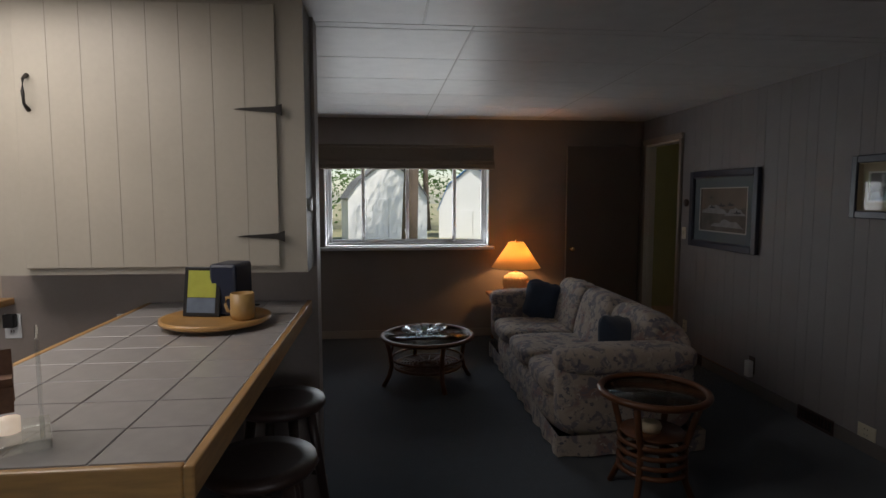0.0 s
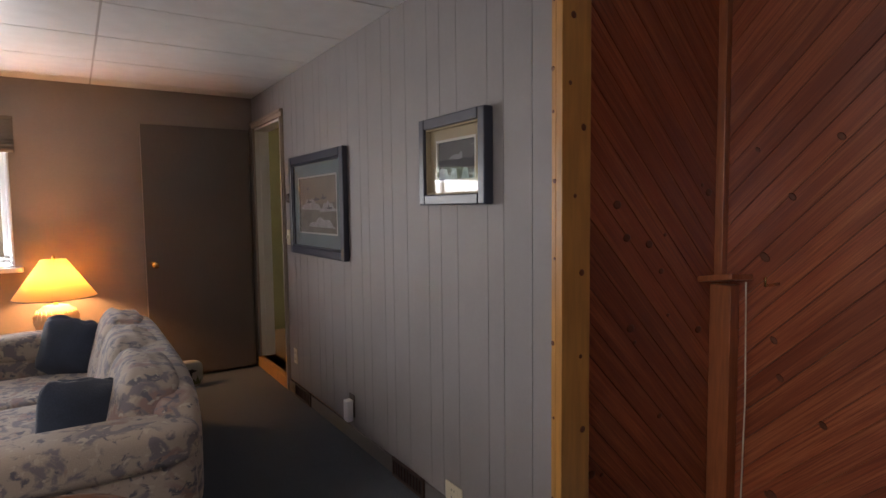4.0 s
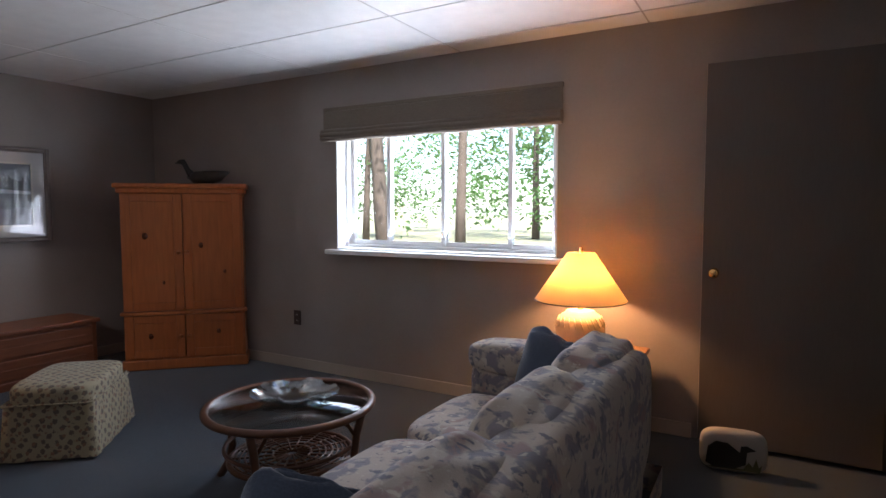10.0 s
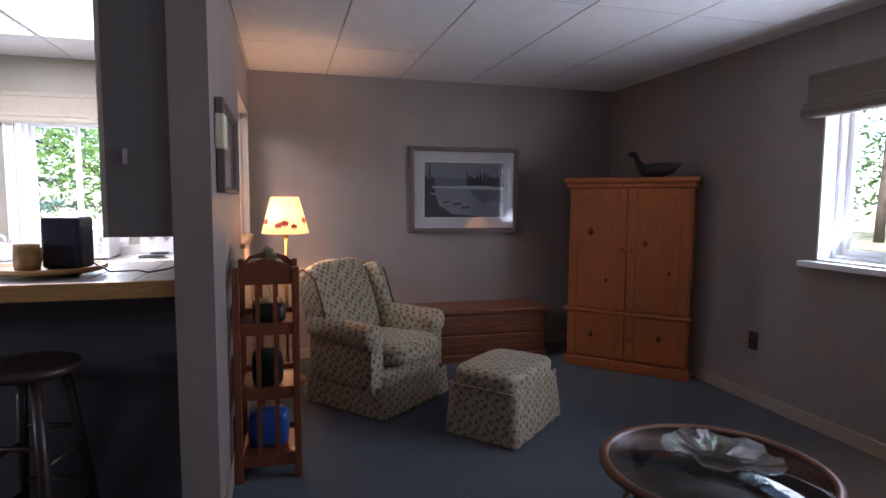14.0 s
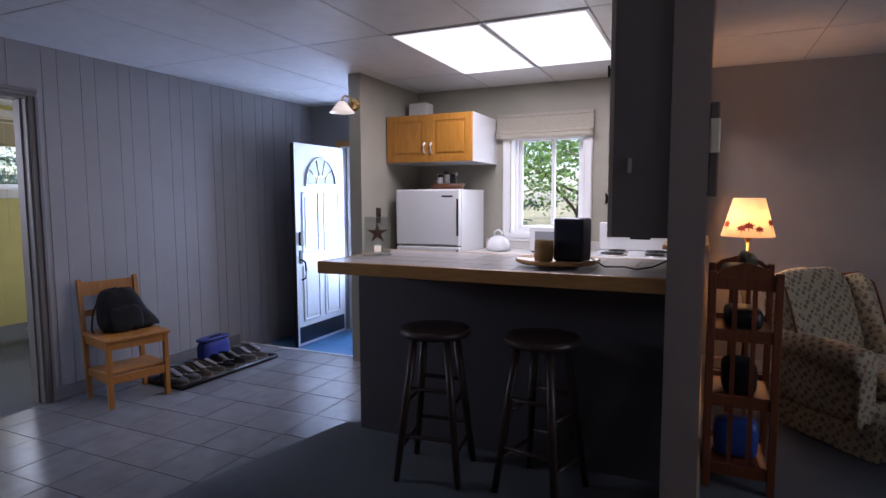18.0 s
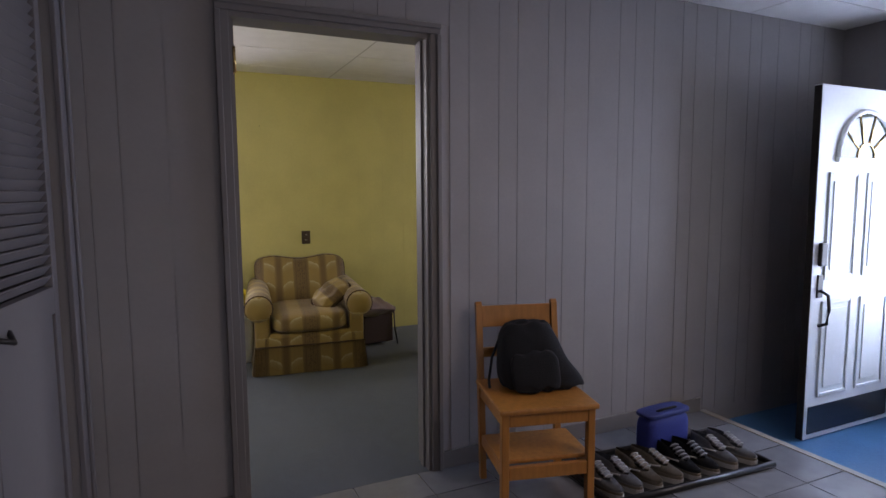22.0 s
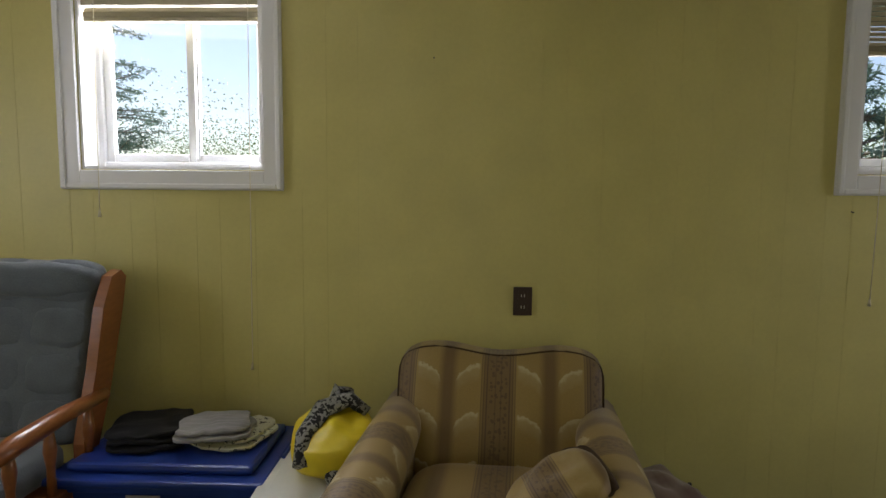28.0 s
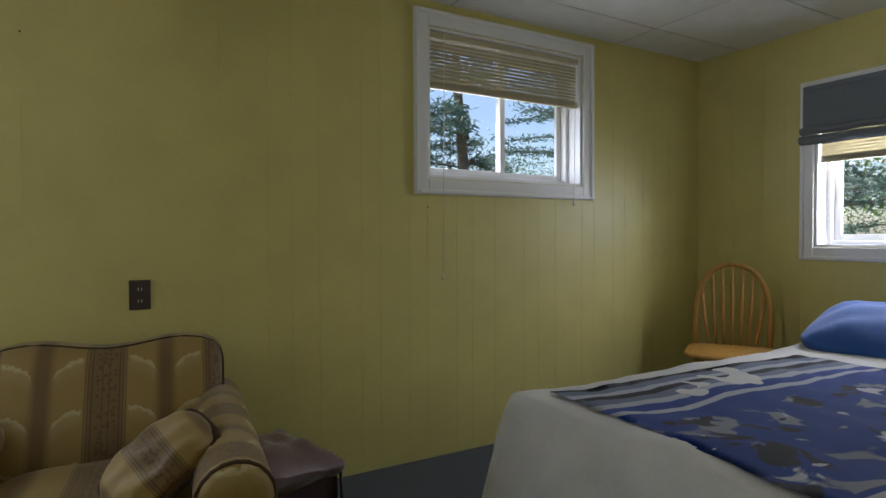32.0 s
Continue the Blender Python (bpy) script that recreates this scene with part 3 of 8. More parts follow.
def mini_blind(label, axis, face, out, a0, a1, z0, z1, slats, cords):
    b = thing("venetian_blind", label, "blind")
    f = lambda d: face + out * d
    part("headrail", slab(axis, *sorted((f(0.012), f(0.042))), a0, a1, z1 - 0.028, z1, 0.003), BLIND_SLAT, b)
    part("bottom_rail", slab(axis, *sorted((f(0.016), f(0.038))), a0 + 0.004, a1 - 0.004, z0, z0 + 0.016, 0.004), BLIND_SLAT, b)
    gap = (z1 - 0.04 - z0 - 0.018) / slats
    me = None
    for k in range(slats):
        bm = bmesh.new()
        bx(bm, *((-0.012, 0.012, a0 + 0.004, a1 - 0.004) if axis == "x" else (a0 + 0.004, a1 - 0.004, -0.012, 0.012)), -0.0007, 0.0007)
        if me is None:
            bm.transform(Matrix.Rotation(radians(57 if axis == "x" else -57), 4, "Y" if axis == "x" else "X"))
            me = mesh_of("slat", bm)
            me.materials.append(BLIND_SLAT)
        z = z0 + 0.026 + gap * k
        piece("slat", me, b, Matrix.Translation((f(0.027), 0, z) if axis == "x" else (0, f(0.027), z)))
    for k in range(4):
        sb = slab(axis, *sorted((f(0.0145), f(0.0395))), a0 + 0.004, a1 - 0.004, z0 + 0.0185 + 0.0052 * k, z0 + 0.0215 + 0.0052 * k)
        part("stacked_slat", sb, BLIND_SLAT, b)
    for a, low in cords:
        p = lambda h, s=0.0: (f(-0.036), a + s, h) if axis == "x" else (a + s, f(-0.036), h)
        part("cord", bar([p(z1 - 0.02), p((z1 + low) / 2, 0.006), p(low + 0.03, 0.012)], 0.0016, 6), IVORY, b)
        part("cord_tassel", bar([p(low + 0.032, 0.012), p(low, 0.013)], [0.003, 0.007], 8), IVORY, b)
    return b


mini_blind("raised beige venetian blind above the bedroom window", "y", YB, -1, WIN_B1[0] + 0.015, WIN_B1[1] - 0.015, 2.065, WIN_B1[3] - 0.012, 3, [(0.29, 0.62), (0.92, 1.26)])
mini_blind("half-lowered beige venetian blind in the bedroom window", "y", YB, -1, WIN_B2[0] + 0.015, WIN_B2[1] - 0.015, 1.93, WIN_B2[3] - 0.015, 12, [(-2.24, 0.93), (-3.14, 1.34)])
mini_blind("half-lowered beige venetian blind under the grey roman blind", "x", XBW, -1, WIN_B3[0] + 0.015, WIN_B3[1] - 0.015, 1.58, WIN_B3[3] - 0.015, 18, [])


def casing(name, label, axis, face, out, a0, a1, z1, mat, w=0.075, low=0.0):
    """The moulded trim round a doorway: two legs and a head."""
    c = thing(name, label, "trim", kind="structure")
    f = sorted((face, face + out * 0.018))
    g = sorted((face + out * 0.018, face + out * 0.030))
    for u0, u1, e in ((a0 - w, a0 + 0.006, 0), (a1 - 0.006, a1 + w, 1)):
        leg = part("casing_leg", slab(axis, f[0], f[1], u0, u1, low, z1, 0.003), mat, c)
        v = (u0, u0 + 0.022) if e == 0 else (u1 - 0.022, u1)
        part("bead", slab(axis, g[0], g[1], v[0], v[1], low, z1 - 0.001, 0.004), mat, leg)
    head = part("casing_head", slab(axis, f[0], f[1], a0 - w, a1 + w, z1 + 0.001, z1 + w, 0.003), mat, c)
    part("bead", slab(axis, g[0], g[1], a0 - w, a1 + w, z1 + w - 0.022, z1 + w, 0.004), mat, head)
    return c


def lining(name, label, axis, f0, f1, a0, a1, z0, z1, mat, t=0.018):
    """Jambs and head that line a doorway through a wall, with a stop."""
    j = thing(name, label, "trim", kind="structure")
    part("jamb", slab(axis, f0, f1, a0, a0 + t, z0, z1), mat, j)
    part("jamb", slab(axis, f0, f1, a1 - t, a1, z0, z1), mat, j)
    part("head_jamb", slab(axis, f0, f1, a0 + t, a1 - t, z1 - t, z1), mat, j)
    m = (f0 + f1) / 2
    part("door_stop", slab(axis, m - 0.018, m + 0.018, a0 + t, a0 + t + 0.01, z0, z1 - t), mat, j)
    part("door_stop", slab(axis, m - 0.018, m + 0.018, a1 - t - 0.01, a1 - t, z0, z1 - t), mat, j)
    return j


casing("trim_bedroom_door", "grey painted door casing", "y", 0.0, 1, DOOR_B[0], DOOR_B[1], DOOR_B[3], TRIM_GREY, 0.046)
jamb_bed = lining("jamb_bedroom_door", "grey painted door jambs", "y", -T - 0.012, 0.001, DOOR_B[0] + 0.0, DOOR_B[1], 0.0, DOOR_B[3], TRIM_GREY)
hinge = part("hinge_leaf", box(DOOR_B[1] - 0.024, DOOR_B[1] - 0.0185, -0.06, -0.005, 1.80, 1.90, bevel=0.001), material("copper", (0.55, 0.25, 0.10), 0.35, 1.0, grain=0.2), jamb_bed, "worn copper-coloured hinge")
part("hinge_knuckle", bar([(DOOR_B[1] - 0.024, -0.005, 1.80), (DOOR_B[1] - 0.024, -0.005, 1.90)], 0.006, 8), BRASS, hinge)
casing("trim_east_door", "brown painted door casing", "x", XE, -1, DOOR_E[0], DOOR_E[1] - 0.02, DOOR_E[3], TAN, 0.055)
lining("jamb_east_door", "cream door jambs of the east doorway", "x", XE - 0.001, XE + T + 0.001, DOOR_E[0], DOOR_E[1], DOOR_E[2], DOOR_E[3], material("cream_jamb", (0.80, 0.78, 0.72), 0.4, grain=0.04))
structure("door_step", box(XE - 0.03, XE + 0.02, DOOR_E[0] - 0.03, DOOR_E[1], 0.0, 0.092, bevel=0.006), PINE, "varnished pine sill of the low step")

open_door = thing("door_1", "dark brown flush door standing open against the window wall", "door", pose(XE - 0.06, YN - 0.055, 0, 0, 0, 0), kind="structure")
part("door_leaf", box(-0.83, 0.0, -0.018, 0.018, 0.03, 2.085, bevel=0.003), DARK_DOOR, open_door)
part("door_edge", box(-0.833, -0.8305, -0.017, 0.017, 0.032, 2.083), TAN, open_door)
knob = part("door_knob", lathe([(0, 0), (0.026, 0), (0.026, 0.006), (0.011, 0.012), (0.011, 0.035), (0.024, 0.045), (0.027, 0.055), (0.020, 0.066), (0, 0.068)], 18), BRASS, open_door, "brass door knob")
knob.matrix_basis = pose(-0.77, -0.018, 0.965, 90, 0, 0)

front_door = thing("door_2", "white panelled front door standing open with a fan-shaped light", "door", pose(XV + 0.02, 0.395, -0.09, 0, 0, 0) @ Matrix.Diagonal((0.95, 1, 1, 1)), kind="structure")
part("door_leaf", box(0, 0.86, -0.022, 0.022, 0.0, 1.99, bevel=0.002), WHITE, front_door)
for u in (0.10, 0.47):
    for a, b in ((0.24, 0.80), (0.92, 1.52)):
        f = part("panel_moulding", ring(bmesh.new(), "y", 0.022, 0.010, u, u + 0.29, a, b, 0.022, 0.004), WHITE, front_door)
        part("raised_panel", box(u + 0.05, u + 0.24, 0.022, 0.029, a + 0.05, b - 0.05, bevel=0.004), WHITE, front_door)
part("kick_plate", box(0.03, 0.83, 0.022, 0.026, 0.03, 0.19), material("black_kickplate", (0.02, 0.025, 0.035), 0.25, 0.2, grain=0.1), front_door, "black kick plate")
FAN_GLASS = material("fan_light_glass", (0.085, 0.095, 0.065), 0.10, grain=0.5, scale=14)
fan = bmesh.new()
prism(fan, [(0.43 + 0.255 * math.cos(math.pi * k / 20), 1.60 + 0.255 * math.sin(math.pi * k / 20)) for k in range(21)], 0.022, 0.027, "y")
fl = part("fan_light", fan, FAN_GLASS, front_door, "bevelled fan-shaped glass light")
part("fan_rim", bar([(0.43 + 0.262 * math.cos(math.pi * k / 20), 0.030, 1.60 + 0.262 * math.sin(math.pi * k / 20)) for k in range(21)], 0.013, 8), WHITE, fl)
part("fan_foot", box(0.155, 0.705, 0.022, 0.042, 1.575, 1.60, bevel=0.004), WHITE, fl)
for k in range(1, 5):
    a = math.pi * k / 5
    part("fan_bar", bar([(0.43 + 0.085 * math.cos(a), 0.029, 1.60 + 0.085 * math.sin(a)), (0.43 + 0.25 * math.cos(a), 0.029, 1.60 + 0.25 * math.sin(a))], 0.006, 6), BRASS, fl)
part("fan_hub", bar([(0.43 + 0.085 * math.cos(math.pi * k / 10), 0.029, 1.60 + 0.085 * math.sin(math.pi * k / 10)) for k in range(11)], 0.006, 6), BRASS, fl)
part("door_handle", bar([(0.79, 0.03, 0.86), (0.79, 0.075, 0.84), (0.79, 0.085, 0.76), (0.79, 0.075, 0.68), (0.79, 0.03, 0.66)], 0.009, 8), STEEL, front_door, "dark grip handle")
part("escutcheon", box(0.765, 0.815, 0.022, 0.031, 0.82, 0.95, bevel=0.004), STEEL, front_door)
part("dead_bolt", box(0.762, 0.818, 0.022, 0.045, 1.00, 1.13, bevel=0.006), STEEL, front_door, "dark keypad lock")
part("door_edge_strip", box(0.8605, 0.864, -0.02, 0.02, 0.0, 1.985), STEEL, front_door)
casing("trim_front_door", "varnished pine casing of the front doorway", "x", XV, 1, DOOR_V[0], DOOR_V[1], DOOR_V[3], PINE, 0.06, -0.10)
storm = thing("door_3", "white storm door with three clear panes", "door", pose(XV - 0.13, DOOR_V[0], -0.09), kind="structure")
part("door_leaf", ring(bmesh.new(), "x", 0, 0.03, 0.01, 0.83, 0.0, 2.0, 0.11, 0.004), VINYL, storm)
part("bottom_panel", box(0.004, 0.026, 0.12, 0.72, 0.11, 0.62), VINYL, storm)
for z in (0.62, 1.06, 1.48):
    part("glazing_bar", box(0.002, 0.028, 0.12, 0.72, z, z + 0.03), VINYL, storm)
for z in (0.65, 1.09, 1.51):
    p = part("pane", box(0.012, 0.016, 0.12, 0.72, z, min(z + 0.41, 1.89)), GLASS, storm)
    p.visible_shadow = False
part("push_bar", bar([(0.045, 0.10, 0.58), (0.045, 0.74, 0.58)], 0.008, 8), STEEL, storm)

# step down into the entry, with a pale nosing strip
structure("step_nosing", box(-2.645, -2.60, 0.0, 1.33, -0.10, 0.004, bevel=0.003), material("nosing", (0.42, 0.38, 0.33), 0.4, grain=0.2), "pale nosing at the edge of the tiles")

# pine trim at the end of the grey wall, timber corner posts
pine_post = structure("trim_pine_post", box(XE - 0.012, XE + T + 0.002, YT - 0.03, YT, 0, H, bevel=0.003), PINE, "knotty pine end board of the grey wall")
pine_edge = structure("trim_pine_edge", box(XE - 0.012, XE + 0.012, YT, YT + 0.02, 0, H, bevel=0.002), PINE, "knotty pine edging of the grey wall")
structure("wall_alcove_return", box(XE + 0.02, XE + T, YT, YA, 0, H), CEDAR, "cedar return beside the pine board")
structure("trim_cedar_corner", box(XA - 0.055, XA - 0.0165, YA - 0.055, YA - 0.0165, 0, H, bevel=0.004), CEDAR, "cedar corner batten")


def baseboard(axis, face, out, a0, a1, mat, h=0.085):
    f = sorted((face, face + out * 0.014))
    structure("baseboard", slab(axis, f[0], f[1], a0, a1, 0, h, 0.003), mat, "painted baseboard")


baseboard("y", YN, -1, XW, 1.30, TAN)
baseboard("x", XE, -1, YT + 0.03, 6.40, TRIM_GREY)
baseboard("x", XW, 1, YD1, YN, TAN)
baseboard("y", 0.0, 1, -2.60, -0.88, TRIM_GREY)
baseboard("y", 0.0, 1, 0.07, XC, TRIM_GREY)
baseboard("x", XD, 1, YD0, YD1, TRIM_GREY)
baseboard("y", YD1, 1, XW, XD, TAN)
# raised sill board of the pass-through
structure("pass_sill", box(PASS[0] + 0.01, PASS[1] + 0.05, YD0 - 0.10, YD1 + 0.03, PASS[2] - 0.03, PASS[2] + 0.002, bevel=0.006), OAK, "varnished wooden sill of the pass-through")
lining("jamb_pass", "brown painted lining of the pass-through", "y", YD0 - 0.002, YD1 + 0.002, PASS[0], PASS[1], PASS[2] + 0.003, PASS[3], TAN)
structure("trim_pass_head", box(PASS[0] - 0.02, PASS[1] + 0.05, YD0 - 0.018, YD0 - 0.003, PASS[3] + 0.001, PASS[3] + 0.05, bevel=0.003), CEDAR, "brown trim over the pass-through")

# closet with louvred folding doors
# grey-white paint with the dim closet corner's shade put into its colour
LOUVRE = material("shaded_grey_white_paint", (0.20, 0.185, 0.19), 0.45, grain=0.05, scale=40, mottled=0.04)
bifold = thing("door_4", "grey-white louvred folding closet doors", "door", m=CLOSET_TURN, kind="structure")
for k in range(2):
    y0 = 0.105 + k * 0.507
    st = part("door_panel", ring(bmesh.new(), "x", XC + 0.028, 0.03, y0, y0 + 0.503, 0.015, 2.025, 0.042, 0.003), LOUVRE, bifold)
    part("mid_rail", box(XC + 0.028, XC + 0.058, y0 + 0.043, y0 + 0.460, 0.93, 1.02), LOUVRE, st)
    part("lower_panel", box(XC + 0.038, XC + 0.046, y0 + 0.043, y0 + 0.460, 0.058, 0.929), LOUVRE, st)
    bm = bmesh.new()
    for j in range(27):
        z = 1.045 + j * 0.0348
        w = bmesh.new()
        bx(w, -0.003, 0.003, y0 + 0.044, y0 + 0.459, -0.019, 0.019)
        w.transform(Matrix.Translation((XC + 0.043, 0, z)) @ Matrix.Rotation(radians(-38), 4, "Y"))
        me = bpy.data.meshes.new("louvre")
        w.to_mesh(me)
        w.free()
        bm.from_mesh(me)
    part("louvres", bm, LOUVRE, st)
    part("pull", bar([(XC + 0.028, y0 + 0.395, 0.945), (XC + 0.0, y0 + 0.44, 0.925), (XC + 0.028, y0 + 0.485, 0.945)], 0.008, 8), STEEL, st, "dark iron pull")
casing("trim_closet", "white closet casing", "x", XC, -1, 0.10, 1.12, 2.04, LOUVRE, 0.06).matrix_basis = CLOSET_TURN


# ---- cloths and woods of the living room
def print_cloth(name, ground, blots, scale, weave=260, rough=0.9, detail=2.5, soft=0.035):
    """A printed cloth: soft-edged blots of several colours scattered over a ground, with a fine weave."""
    m = material(name, ground, rough, grain=0.10, scale=weave, bump=0.35, sheen=0.15)
    n, l = m.node_tree.nodes, m.node_tree.links
    b = n["Principled BSDF"]
    src = b.inputs["Base Color"].links[0].from_socket
    co = n.new("ShaderNodeTexCoord")
    for i, (colour, size, cut) in enumerate(blots):
        mp = n.new("ShaderNodeMapping")
        mp.inputs["Location"].default_value = (3.7 * i, 1.9 * i, 7.1 * i)
        l.new(co.outputs["Object"], mp.inputs[0])
        t = n.new("ShaderNodeTexNoise")
        t.inputs["Scale"].default_value, t.inputs["Detail"].default_value = scale * size, detail
        t.inputs["Distortion"].default_value = 0.6
        l.new(mp.outputs[0], t.inputs["Vector"])
        r = n.new("ShaderNodeValToRGB")
        r.color_ramp.elements[0].position, r.color_ramp.elements[1].position = cut, cut + soft
        l.new(t.outputs["Fac"], r.inputs[0])
        x = n.new("ShaderNodeMixRGB")
        x.inputs[2].default_value = rgb(*colour)
        l.new(r.outputs[0], x.inputs[0])
        l.new(src, x.inputs[1])
        src = x.outputs[0]
    l.new(src, b.inputs["Base Color"])
    return m


def motif_cloth(name, ground, motif, second, pitch, fuller=0.0, rough=0.9):
    """A small all-over repeat: a leafy dot in each cell of a slanted grid, with a lighter fleck between."""
    m = material(name, ground, rough, grain=0.12, scale=240, bump=0.35, sheen=0.15)
    n, l = m.node_tree.nodes, m.node_tree.links
    b = n["Principled BSDF"]
    src = b.inputs["Base Color"].links[0].from_socket
    co = n.new("ShaderNodeTexCoord")
    for colour, turn, cut, ofs in ((motif, 45, 0.33, 0.0), (second, 20, 0.20, 0.5)):
        mp = n.new("ShaderNodeMapping")
        mp.inputs["Rotation"].default_value = (radians(turn), radians(turn * 0.6), radians(turn))
        mp.inputs["Location"].default_value = (ofs, ofs, ofs)
        l.new(co.outputs["Object"], mp.inputs[0])
        v = n.new("ShaderNodeTexVoronoi")
        v.inputs["Scale"].default_value, v.inputs["Randomness"].default_value = 1 / pitch, 0.12
        l.new(mp.outputs[0], v.inputs["Vector"])
        wob = n.new("ShaderNodeTexNoise")
        wob.inputs["Scale"].default_value = 3.5 / pitch
        l.new(co.outputs["Object"], wob.inputs["Vector"])
        add = n.new("ShaderNodeMath")
        add.operation = "MULTIPLY_ADD"
        add.inputs[1].default_value = 0.55
        l.new(wob.outputs["Fac"], add.inputs[0])
        l.new(v.outputs["Distance"], add.inputs[2])
        r = n.new("ShaderNodeValToRGB")
        r.color_ramp.elements[0].position, r.color_ramp.elements[1].position = cut + fuller + 0.24, cut + fuller + 0.30
        r.color_ramp.elements[0].color, r.color_ramp.elements[1].color = rgb(1, 1, 1), rgb(0, 0, 0)
        l.new(add.outputs[0], r.inputs[0])
        x = n.new("ShaderNodeMixRGB")
        x.inputs[2].default_value = rgb(*colour)
        l.new(r.outputs[0], x.inputs[0])
        l.new(src, x.inputs[1])
        src = x.outputs[0]
    l.new(src, b.inputs["Base Color"])
    return m


FLORAL = print_cloth("floral_chintz", (0.50, 0.42, 0.35), [((0.34, 0.23, 0.21), 0.5, 0.57), ((0.235, 0.215, 0.235), 1.0, 0.520), ((0.15, 0.145, 0.175), 1.9, 0.585), ((0.56, 0.50, 0.42), 2.2, 0.60)], 12.0, detail=6.0, soft=0.06)
WING_CLOTH = motif_cloth("sprigged_cloth", (0.40, 0.34, 0.215), (0.15, 0.115, 0.085), (0.26, 0.15, 0.09), 0.036, 0.07)
NAVY = material("navy_velvet", (0.045, 0.068, 0.115), 0.9, grain=0.3, scale=160, bump=0.4, mottled=0.15, sheen=0.5)
BLACK_CLOTH = material("black_cloth", (0.008, 0.008, 0.010), 0.95, grain=0.3, scale=160, bump=0.4)
RATTAN = material("rattan", (0.16, 0.058, 0.022), 0.42, grain=0.3, scale=24, mottled=0.15, bump=0.2, coat=0.2)
ARMOIRE = material("antique_pine", (0.40, 0.118, 0.030), 0.38, grain=0.30, scale=8, stretch=(7, 7, 0.6), mottled=0.12, coat=0.15)
CHEST_WOOD = material("red_brown_wood", (0.24, 0.075, 0.028), 0.42, grain=0.35, scale=8, stretch=(6, 0.6, 6), mottled=0.12, coat=0.15)
SHELF_WOOD = material("stained_oak", (0.20, 0.058, 0.020), 0.42, grain=0.35, scale=10, stretch=(6, 6, 0.7), mottled=0.1)
TABLE_WOOD = material("end_table_wood", (0.36, 0.16, 0.06), 0.35, grain=0.3, scale=10, coat=0.2)
CERAMIC = material("cream_ceramic", (0.66, 0.55, 0.38), 0.35, grain=0.1, scale=40, bump=0.2)


def sofa(m):
    """Three-seat sofa in local coordinates: front edge at x = 0, seat towards +x, length along y."""
    s = thing("sofa", "floral chintz three-seat sofa with rolled arms and a skirt", "sofa", m)
    L, D = 2.30, 0.94
    part("seat_base", moved(pillow(D - 0.04, L - 0.06, 0.30, 0.1, 10), Matrix.Translation((D / 2, L / 2, 0.20))), FLORAL, s)
    sk = bmesh.new()
    n = 120
    per = [(0.015, 0.02 + (L - 0.04) * k / 46) for k in range(47)] + [(0.015 + (D - 0.03) * k / 18, L - 0.02) for k in range(1, 19)] + [(D - 0.015, L - 0.02 - (L - 0.04) * k / 46) for k in range(1, 47)] + [(D - 0.015 - (D - 0.03) * k / 18, 0.02) for k in range(1, 18)]
    lo = [sk.verts.new((x - 0.012 * math.sin(i * 1.3) * (x < 0.1), y + 0.010 * math.sin(i * 1.1), 0.015)) for i, (x, y) in enumerate(per)]
    hi = [sk.verts.new((x, y, 0.16)) for x, y in per]
    for i in range(len(per)):
        j = (i + 1) % len(per)
        f = sk.faces.new((lo[i], lo[j], hi[j], hi[i]))
        f.smooth = True
    part("skirt", sk, FLORAL, s)
    for k in range(3):
        w = (L - 0.40) / 3
        part("seat_cushion", moved(pillow(0.66, w - 0.006, 0.17, 0.14, 14, 0.08, k), Matrix.Translation((0.33, 0.20 + w * (k + 0.5), 0.40))), FLORAL, s)
        part("back_cushion", moved(pillow(0.24, w + 0.012, 0.54, 0.22, 16, 0.07, k + 5), Matrix.Translation((0.70, 0.20 + w * (k + 0.5), 0.635)) @ Matrix.Rotation(radians(13), 4, "Y")), FLORAL, s)
    part("back_frame", moved(pillow(0.22, L - 0.20, 0.66, 0.20, 16), Matrix.Translation((D - 0.125, L / 2, 0.535))), FLORAL, s)
    for y in (0.11, L - 0.11):
        a = part("arm", moved(pillow(0.84, 0.20, 0.56, 0.08, 10), Matrix.Translation((0.44, y, 0.425))), FLORAL, s)
        part("arm_roll", moved(pillow(0.87, 0.245, 0.19, 0.34, 14), Matrix.Translation((0.44, y, 0.655))), FLORAL, a)
    return s


sofa(pose(0.34, 4.20, 0, 0, 0, 0) @ Matrix.Diagonal((1, 1, 0.88, 1)))


def throw_pillow(label, m, w, h, d, mat, seed):
    bm = pillow(w, d, h, 0.05, 14, 0.14, seed)
    for v in bm.verts:     # pinch the corners outwards
        c = abs(v.co.x) / (w / 2) * abs(v.co.z) / (h / 2)
        v.co.x *= 1 + 0.06 * c ** 3
        v.co.z *= 1 + 0.06 * c ** 3
        v.co.y *= 1 - 0.72 * max(abs(v.co.x) / (w / 2), abs(v.co.z) / (h / 2)) ** 3
    ob = part("throw_pillow", bm, mat, None)
    ob.matrix_basis = m
    return tagged(ob, label, "pillow")


throw_pillow("navy blue throw pillow leaning in the sofa corner", pose(0.80, 6.22, 0.575, -12, 10, -28), 0.33, 0.34, 0.13, NAVY, 1)
throw_pillow("navy blue throw pillow propped by the sofa arm", pose(0.86, 4.60, 0.590, -14, 10, 20), 0.32, 0.33, 0.13, NAVY, 2)


# coffee table: oval rattan with a glass top
def ellipse(a, b, z, n=40, wob=0.0):
    return [(a * math.cos(2 * math.pi * k / n), b * math.sin(2 * math.pi * k / n), z + wob * math.sin(6 * math.pi * k / n)) for k in range(n)]


